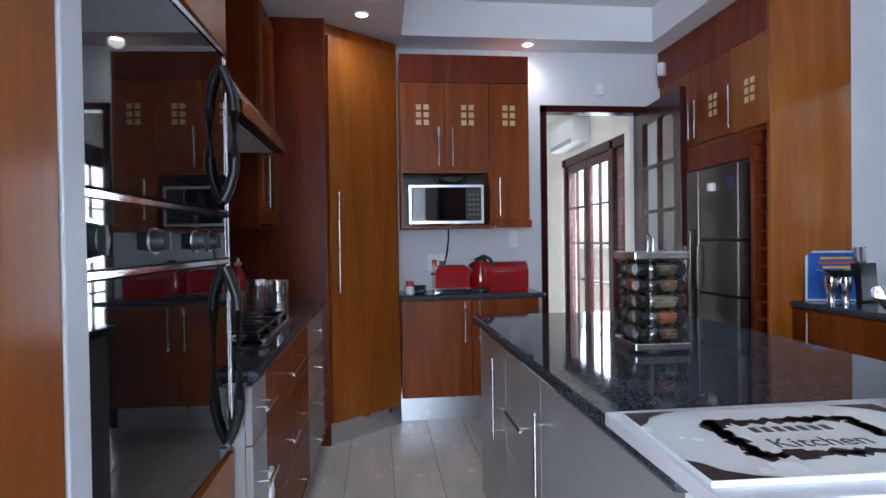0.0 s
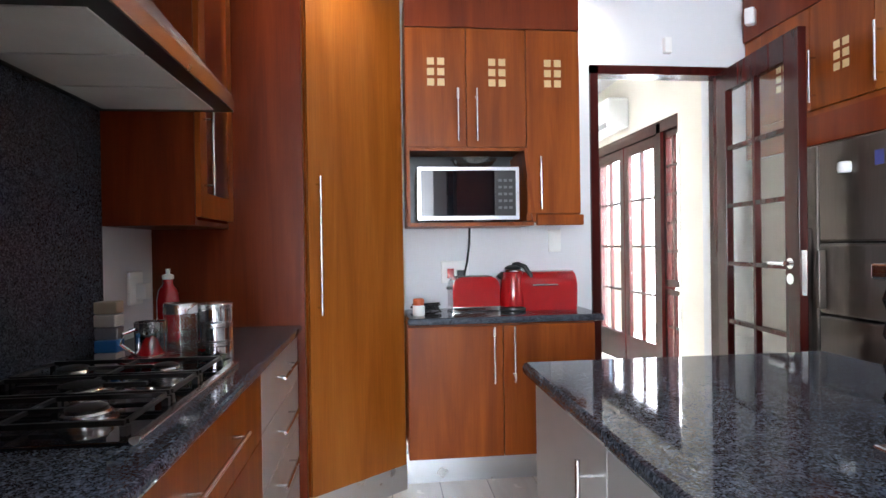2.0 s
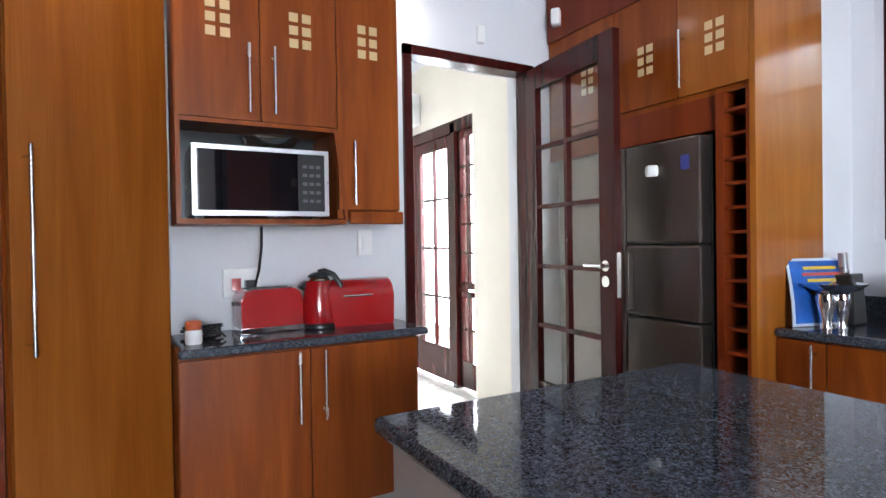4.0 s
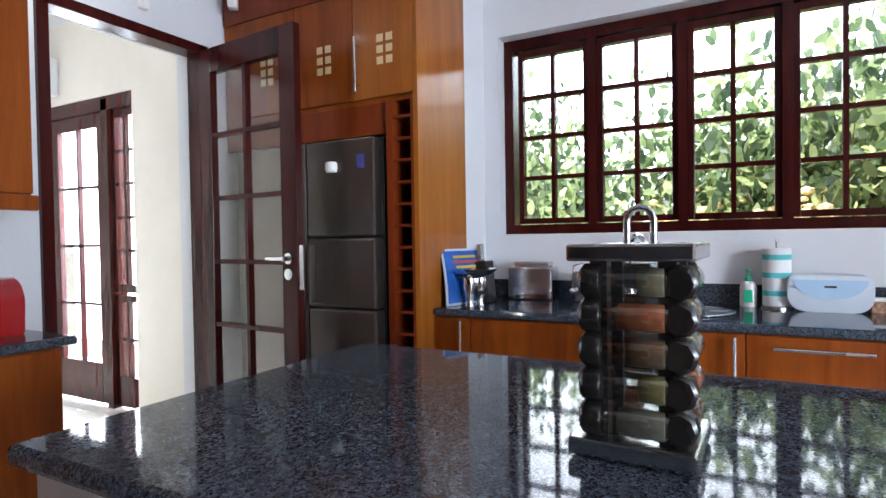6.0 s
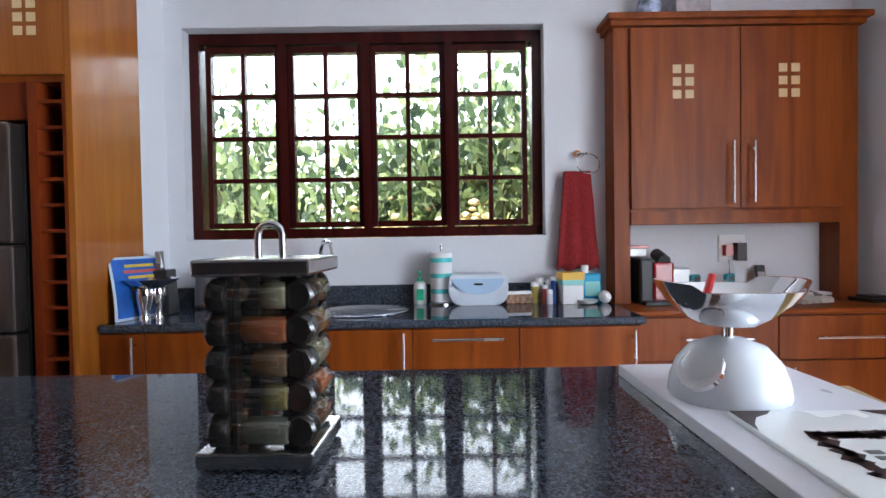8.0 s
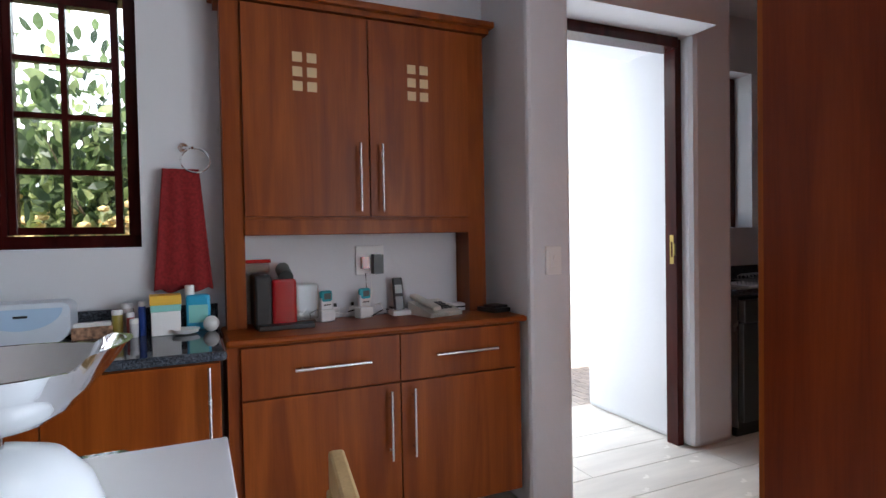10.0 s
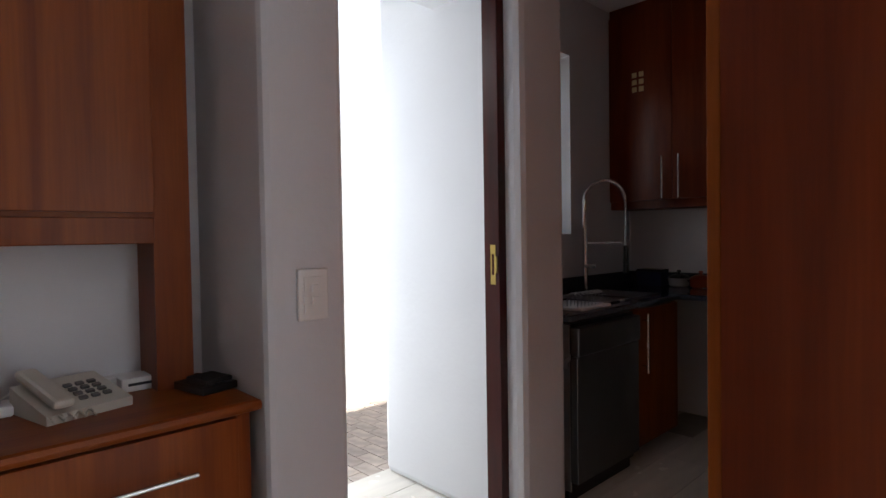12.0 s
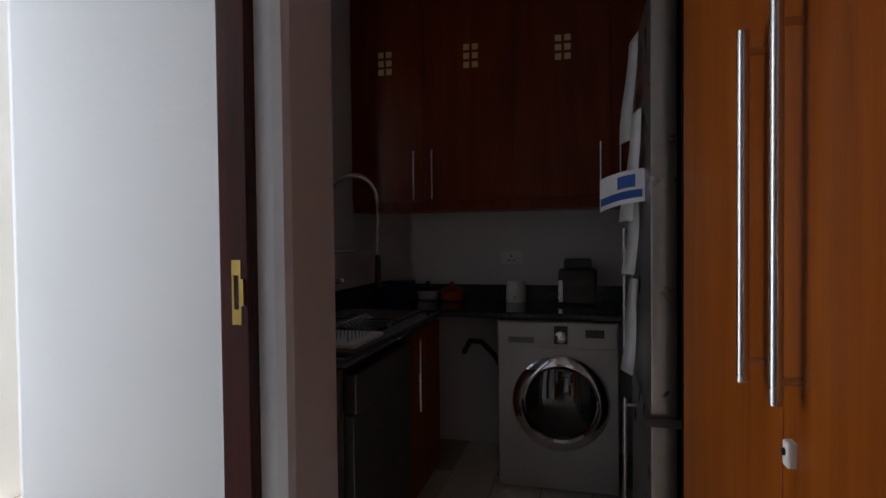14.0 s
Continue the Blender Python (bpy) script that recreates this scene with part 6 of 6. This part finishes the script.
for k in range(0, 40):
    if k < 12:
        c, d = TA + Vector((0, 0, 1.32 + 0.015 * k)), Vector((0, 0, 1))
    else:
        a = (k - 12) / 27 * math.pi
        c, d = tap_arc(a), (tap_arc(a + 0.02) - tap_arc(a - 0.02)).normalized()
    part("coil", rod(bm_new(), c - d * 0.002, c + d * 0.002, 0.017, 10), CHROME, ct)
part("spray_head", rod(bm_new(), TB + Vector((0, 0, 1.20)), TB + Vector((0, 0, 1.02)), 0.015, 12, 0.019), BLACK, ct)
part("arm", rod(bm_new(), TA + Vector((0, 0, 1.22)), TA.lerp(TB, 0.9) + Vector((0, 0, 1.22)), 0.006, 8), CHROME, ct)
for q in (-1, 1):
    part("valve", rod(bm_new(), TA + Vector((0, 0, 1.07)), TA + Vector((-0.06, q * 0.03, 1.07)), 0.014, 12), CHROME, ct)
dr = thing("dish_rack", "white wire dish rack on its tray", "dish rack", (2.72, -2.58, WT))
part("tray", box(2.60, -2.72, WT, 2.86, -2.44, WT + 0.015, None, 0.004), WHITE, dr, smooth=False)
for k in range(8):
    y = -2.70 + 0.033 * k
    part("wire", tube(bm_new(), [(2.64, y, WT + 0.015), (2.64, y, WT + 0.07), (2.67, y, WT + 0.085), (2.70, y, WT + 0.07), (2.70, y, WT + 0.015)], 0.003, 5), CHROME, dr)


def pot(x, y, c, label):
    t = thing("casserole", label, "casserole", (x, y, WT))
    part("body", lathe(bm_new(), [(0.05, 0), (0.065, 0.01), (0.07, 0.055), (0.072, 0.06), (0.06, 0.06)], (x, y, WT), 24), material("pot_enamel", c, 0.25), t)
    part("lid", lathe(bm_new(), [(0.07, 0.06), (0.06, 0.075), (0.03, 0.088), (0.008, 0.09), (0.008, 0.10), (0.016, 0.105), (0.01, 0.115)], (x, y, WT), 24), material("lid_enamel", (c[0] * 0.6 if c[0] < 0.5 else 0.35, c[1] * 0.5, c[2] * 0.5) if label.startswith("orange") else (0.02, 0.02, 0.02), 0.3), t)
    for q in (-1, 1):
        part("handle", box(x + q * 0.07 - 0.012, y - 0.02, WT + 0.04, x + q * 0.07 + 0.012, y + 0.02, WT + 0.05, None, 0.003), BLACK, t, smooth=False)


pot(2.62, -3.92, (0.50, 0.10, 0.03), "orange enamelled casserole with a dark lid")
pot(2.78, -3.95, (0.50, 0.50, 0.48), "pale enamelled casserole with a lid")
pack("biscuit_tin", "dark blue tin standing against the upstand", "tin", 2.97, -3.95, 0.12, 0.18, 0.10, material("navy_tin", (0.02, 0.03, 0.10), 0.4), 0, WT, [("lid", (-0.092, -0.062, 0.10, 0.092, 0.062, 0.115), BLACK)])
wk = thing("bottle_warmer", "small white bottle warmer with a knob", "bottle warmer", (2.23, -3.92, WT))
part("body", lathe(bm_new(), [(0.055, 0), (0.06, 0.008), (0.056, 0.10), (0.05, 0.125), (0.04, 0.125)], (2.23, -3.92, WT), 24), WHITE, wk)
part("knob", rod(bm_new(), (2.23, -3.865, WT + 0.03), (2.23, -3.85, WT + 0.03), 0.012, 12), ALU, wk)
esp = thing("espresso_machine", "black espresso machine with a steel strip", "coffee machine", (1.88, -3.90, WT))
part("body", box(1.77, -4.0, WT, 1.98, -3.80, WT + 0.20, None, 0.015), BLACK, esp, smooth=False)
part("top", box(1.80, -3.98, WT + 0.2, 1.95, -3.83, WT + 0.255, None, 0.01), BLACK, esp, smooth=False)
part("strip", box(1.955, -3.799, WT + 0.02, 1.978, -3.796, WT + 0.14), STEEL, esp, "steel strip", False)
Fss = frame_of((2.20, YS, 1.12), (1, 0, 0), (0, 1, 0))
socket("wall_socket", "white double wall socket in the scullery", Fss, 0.14, 0.085, [("switch", (0.02, 0.012, 0.05, 0.04, 0.018, 0.07), WHITE), ("pin_hole", (0.07, 0.012, 0.045, 0.078, 0.0135, 0.06), BLACK), ("pin_hole", (0.055, 0.012, 0.02, 0.063, 0.0135, 0.03), BLACK), ("pin_hole", (0.085, 0.012, 0.02, 0.093, 0.0135, 0.03), BLACK)])
# scullery window in the east wall
sw = thing("window_2", "narrow mahogany scullery window", "window", (3.36, -2.935, 1.28), kind="structure")
glazed_leaf(sw, frame_of((3.36, -3.265, 0), (0, 1, 0), (-1, 0, 0)), 0.66, 1.285, 2.445, 2, 4, 0.05, 0.06, 0.06)
# fridge freezer fittings
for z0, z1 in ((0.82, 1.32), (0.18, 0.66)):
    bm = rod(bm_new(), (1.675, -2.92, z0), (1.675, -2.92, z1), 0.010, 12)
    for z in (z0 + 0.03, z1 - 0.03):
        rod(bm, (1.635, -2.92, z), (1.675, -2.92, z), 0.008, 8)
    part("handle", bm, STEEL, f2, "long steel bar handle")
part("hinge", box(1.552, -2.358, 0.738, 1.65, -2.345, 0.762), DARK_STEEL, f2, "dark steel hinge", False)
PAPER = material("paper_note", (0.72, 0.73, 0.76), 0.85)
NAVY = material("blue_note_print", (0.04, 0.10, 0.40), 0.8)
for k, (y, z, h, w, lean, bow) in enumerate(((-2.70, 1.62, 0.36, 0.12, 2, 0.055), (-2.58, 1.34, 0.36, 0.10, -4, 0.06), (-2.66, 1.16, 0.30, 0.09, 3, 0.03), (-2.74, 0.80, 0.34, 0.10, 0, 0.05))):
    bm = bm_new()
    rows = []
    for j in range(7):
        f = j / 6
        rows.append([bm.verts.new((1.6385 + 0.006 + 0.35 * bow * (1 - f) + 0.008 * math.sin(5 * f + k) * (1 - f) + 0.036 * (1 - i) * (1 - 0.4 * f), y - w / 2 + w * i, z + h * f)) for i in (0, 1)])
    for A, B in zip(rows, rows[1:]):
        bm.faces.new((A[0], A[1], B[1], B[0]))
    o = solid("paper_note", bm, PAPER, "curling white paper held on the fridge door", "paper", "papers on the fridge")
    m = o.modifiers.new("thickness", "SOLIDIFY")
    m.thickness = 0.001
cal = thing("calendar_card", "white card with blue print curling off the fridge", "card", (1.70, -2.50, 1.38))
bm = bm_new()
rows = [[bm.verts.new((1.637 + 0.135 * f, -2.50 - 0.05 * f + q * 0.0, 1.40 + q * 0.105 - 0.03 * f * f)) for q in (0, 1)] for f in (0, 0.2, 0.4, 0.6, 0.8, 1.0)]
for A, B in zip(rows, rows[1:]):
    bm.faces.new((A[0], B[0], B[1], A[1]))
part("card", bm, PAPER, cal)
bm = bm_new()
rows = [[bm.verts.new((1.637 + 0.135 * f, -2.498 - 0.05 * f, 1.415 + q * 0.025 - 0.03 * f * f)) for q in (0, 1)] for f in (0.05, 0.3, 0.5, 0.75, 0.98)]
for A, B in zip(rows, rows[1:]):
    bm.faces.new((A[0], B[0], B[1], A[1]))
part("blue_band", bm, NAVY, cal, "blue printed band")
bm = bm_new()
rows = [[bm.verts.new((1.637 + 0.135 * f, -2.498 - 0.05 * f, 1.45 + q * 0.04 - 0.03 * f * f)) for q in (0, 1)] for f in (0.2, 0.4, 0.6)]
for A, B in zip(rows, rows[1:]):
    bm.faces.new((A[0], B[0], B[1], A[1]))
part("blue_picture", bm, NAVY, cal, "blue printed picture")
lk = thing("child_lock", "small white child lock on the larder door", "lock", (1.46, -1.58, 0.95))
part("plate", box(1.504, -1.592, 0.945, 1.520, -1.568, 0.985, None, 0.004), WHITE, lk, smooth=False)
part("button", rod(bm_new(), (1.520, -1.580, 0.968), (1.524, -1.580, 0.968), 0.006, 10), BLACK, lk)

# ---- outside ----
# added glowing planes stand in for blown-out daylight and light the rooms
GLOW = emitter("bright_sky_glare", (0.95, 0.98, 1.0), 1.2)
solid("backdrop", box(10.0, -6.0, -0.05, 10.1, 12.0, 7.0), GLOW, "overexposed sky beyond the garden", "backdrop", kind="structure", smooth=False)
# emissive panel added close behind the french doors to whiten their panes
GLARE = emitter("glowing_daylight_panel", (1.0, 1.0, 1.0), 2.4)
solid("backdrop", box(4.3, 4.4, -0.05, 4.35, 9.5, 3.4), GLARE, "added glowing white panel in place of daylight outside the french doors", "backdrop", kind="structure", smooth=False)
wall("wall_courtyard", box(4.75, -6.5, -0.06, 4.95, -0.9, 3.2), material("white_render", (0.86, 0.86, 0.84), 0.85, bump=0.15, vary=0.03), "white rendered courtyard wall")
PAVE = material("brick_paver", (0.50, 0.42, 0.36), 0.85, vary=0.2, vary_scale=12, rand=0.12, bump=0.3, bump_scale=80)
pv = solid("pavement", box(3.5, -6.5, -0.09, 4.75, 0.5, -0.062), GROUT, "pale brick paving in the courtyard", "pavement", kind="structure", smooth=False)
pm = mesh_of("paver", box(-0.098, -0.048, 0, 0.098, 0.048, 0.014), PAVE)
for i in range(6):
    for j in range(26):
        o = new("paver", pm)
        o.location = (3.61 + 0.202 * i + (0.1 if j % 2 else 0), -3.5 + 0.102 * j, -0.062)
        o.parent = pv

LEAF = bpy.data.materials.new("green_leaf")
LEAF.use_nodes = True
nt = LEAF.node_tree
geo, rp = nt.nodes.new("ShaderNodeNewGeometry"), nt.nodes.new("ShaderNodeValToRGB")
e = rp.color_ramp.elements
e[0].color, e[1].color = (0.025, 0.042, 0.020, 1), (0.40, 0.45, 0.20, 1)
k = e.new(0.5)
k.color = (0.085, 0.125, 0.045, 1)
nt.links.new(geo.outputs["Random Per Island"], rp.inputs[0])
b = nt.nodes["Principled BSDF"]
nt.links.new(rp.outputs[0], b.inputs["Base Color"])
b.inputs["Roughness"].default_value, b.inputs["Transmission Weight"].default_value = 0.45, 0.0
tl_ = nt.nodes.new("ShaderNodeBsdfTranslucent")
ad = nt.nodes.new("ShaderNodeMixShader")
ad.inputs[0].default_value = 0.45
hs = nt.nodes.new("ShaderNodeHueSaturation")
hs.inputs["Value"].default_value = 1.9
nt.links.new(rp.outputs[0], hs.inputs["Color"])
nt.links.new(hs.outputs[0], tl_.inputs[0])
nt.links.new(b.outputs[0], ad.inputs[1])
nt.links.new(tl_.outputs[0], ad.inputs[2])
nt.links.new(ad.outputs[0], nt.nodes["Material Output"].inputs[0])
PETAL = material("yellow_flower", (0.75, 0.50, 0.22), 0.7, vary=0.5, vary_scale=30)
BARK = material("bark", (0.12, 0.08, 0.05), 0.9, bump=0.5)


def shrub(x, y, h, w, n, seed, flowers=0, leaf=0.06):
    r = random.Random(seed)
    t = thing("shrub", "leafy green garden shrub in bright sun", "shrub", (x, y, -0.06), "garden shrubs")
    stems, tips = bm_new(), []
    for k in range(9):
        a = r.random() * 6.28
        q = (x + 0.06 * math.cos(a), y + 0.06 * math.sin(a), -0.06)
        mid = (x + w * 0.25 * math.cos(a), y + w * 0.3 * math.sin(a), h * (0.35 + 0.2 * r.random()))
        tip = (x + w * (0.2 + 0.4 * r.random()) * math.cos(a), y + w * (0.25 + 0.6 * r.random()) * math.sin(a), h * (0.55 + 0.45 * r.random()))
        rod(stems, q, mid, 0.022, 7, 0.014), rod(stems, mid, tip, 0.014, 6, 0.004)
        tips += [mid, tip, tuple((u + v) / 2 for u, v in zip(mid, tip))]
    part("trunk", stems, BARK, t)
    V, Fc = [], []
    for k in range(n):
        c = r.choice(tips)
        p = Vector((c[0] + r.gauss(0, 0.2 * w), c[1] + r.gauss(0, 0.26 * w), c[2] + r.gauss(0, 0.16 * h)))
        if p.z < 0:
            continue
        m = Euler((r.random() * 6.28, r.random() * 6.28, r.random() * 6.28)).to_matrix()
        s = leaf * (0.6 + 0.9 * r.random())
        i0 = len(V)
        V += [p + m @ Vector(q) * s for q in ((-1, 0, 0), (-0.3, 0.5, 0.08), (0.5, 0.42, 0.05), (1, 0, -0.1), (0.5, -0.42, 0.05), (-0.3, -0.5, 0.08))]
        Fc.append(tuple(range(i0, i0 + 6)))
    me = bpy.data.meshes.new("crown")
    me.from_pydata(V, [], Fc)
    me.materials.append(LEAF)
    o = new("crown", me)
    o.parent, o.matrix_parent_inverse = t, Matrix.Translation(-Vector(t.location))
    tagged(o, kind="stuff")
    if flowers:
        bm = bm_new()
        for k in range(flowers):
            c = (x - w * 0.35 + r.gauss(0, 0.1), y + r.gauss(0, 0.22), 1.25 + r.gauss(0, 0.12))
            bmesh.ops.create_icosphere(bm, subdivisions=1, radius=0.03 + 0.03 * r.random(), matrix=Matrix.Translation(c) @ Matrix.Diagonal((1, 1, 0.6, 1)))
        part("blossom", bm, PETAL, t, "pale yellow blossom clusters")


for q in ((5.2, -0.1, 2.7, 1.0, 3600, 1, 0), (5.4, 0.95, 2.4, 0.9, 2700, 2, 110), (5.6, 1.85, 2.2, 0.9, 2200, 3, 120), (5.4, 2.9, 1.8, 0.8, 1300, 4, 20), (6.6, 4.2, 2.3, 1.0, 2000, 5, 0), (7.2, 1.6, 2.9, 1.2, 2600, 6, 0), (6.9, -0.4, 3.3, 1.2, 3000, 7, 0), (7.4, 3.4, 2.5, 1.0, 2600, 8, 0)):
    shrub(*q)

# ---- floor tiles (last) ----
tile_mesh = mesh_of("tile", box(-0.1225, -0.5985, 0, 0.1225, 0.5985, 0.004), TILE)
for i in range(-4, 14):
    for j in range(-4, 4):
        x, y = 0.175 + 0.25 * i, 0.0 + 1.2 * j + 0.6 + (0.4 if i % 2 else 0)
        if x > 2.75 and y > -0.4 or y > 4.0 or y < -3.9:
            continue
        o = new("tile", tile_mesh)
        o.location = (x, y, -0.004)
        o.parent = FLOOR
cut = mesh_of("tile", box(-0.1225, -0.2125, 0, 0.1225, 0.2125, 0.004), TILE)
for i in range(-4, 11, 2):
    o = new("tile", cut)
    o.location = (0.175 + 0.25 * i, 3.8155, -0.004)
    o.parent = FLOOR
sq = mesh_of("tile", box(-0.163, -0.163, 0, 0.163, 0.163, 0.004), TILE)
for i in range(0, 14):
    for j in range(0, 13):
        o = new("tile", sq)
        o.location = (-1.8 + 0.33 * i, 4.2 + 0.33 * j, -0.004)
        o.parent = FLOOR
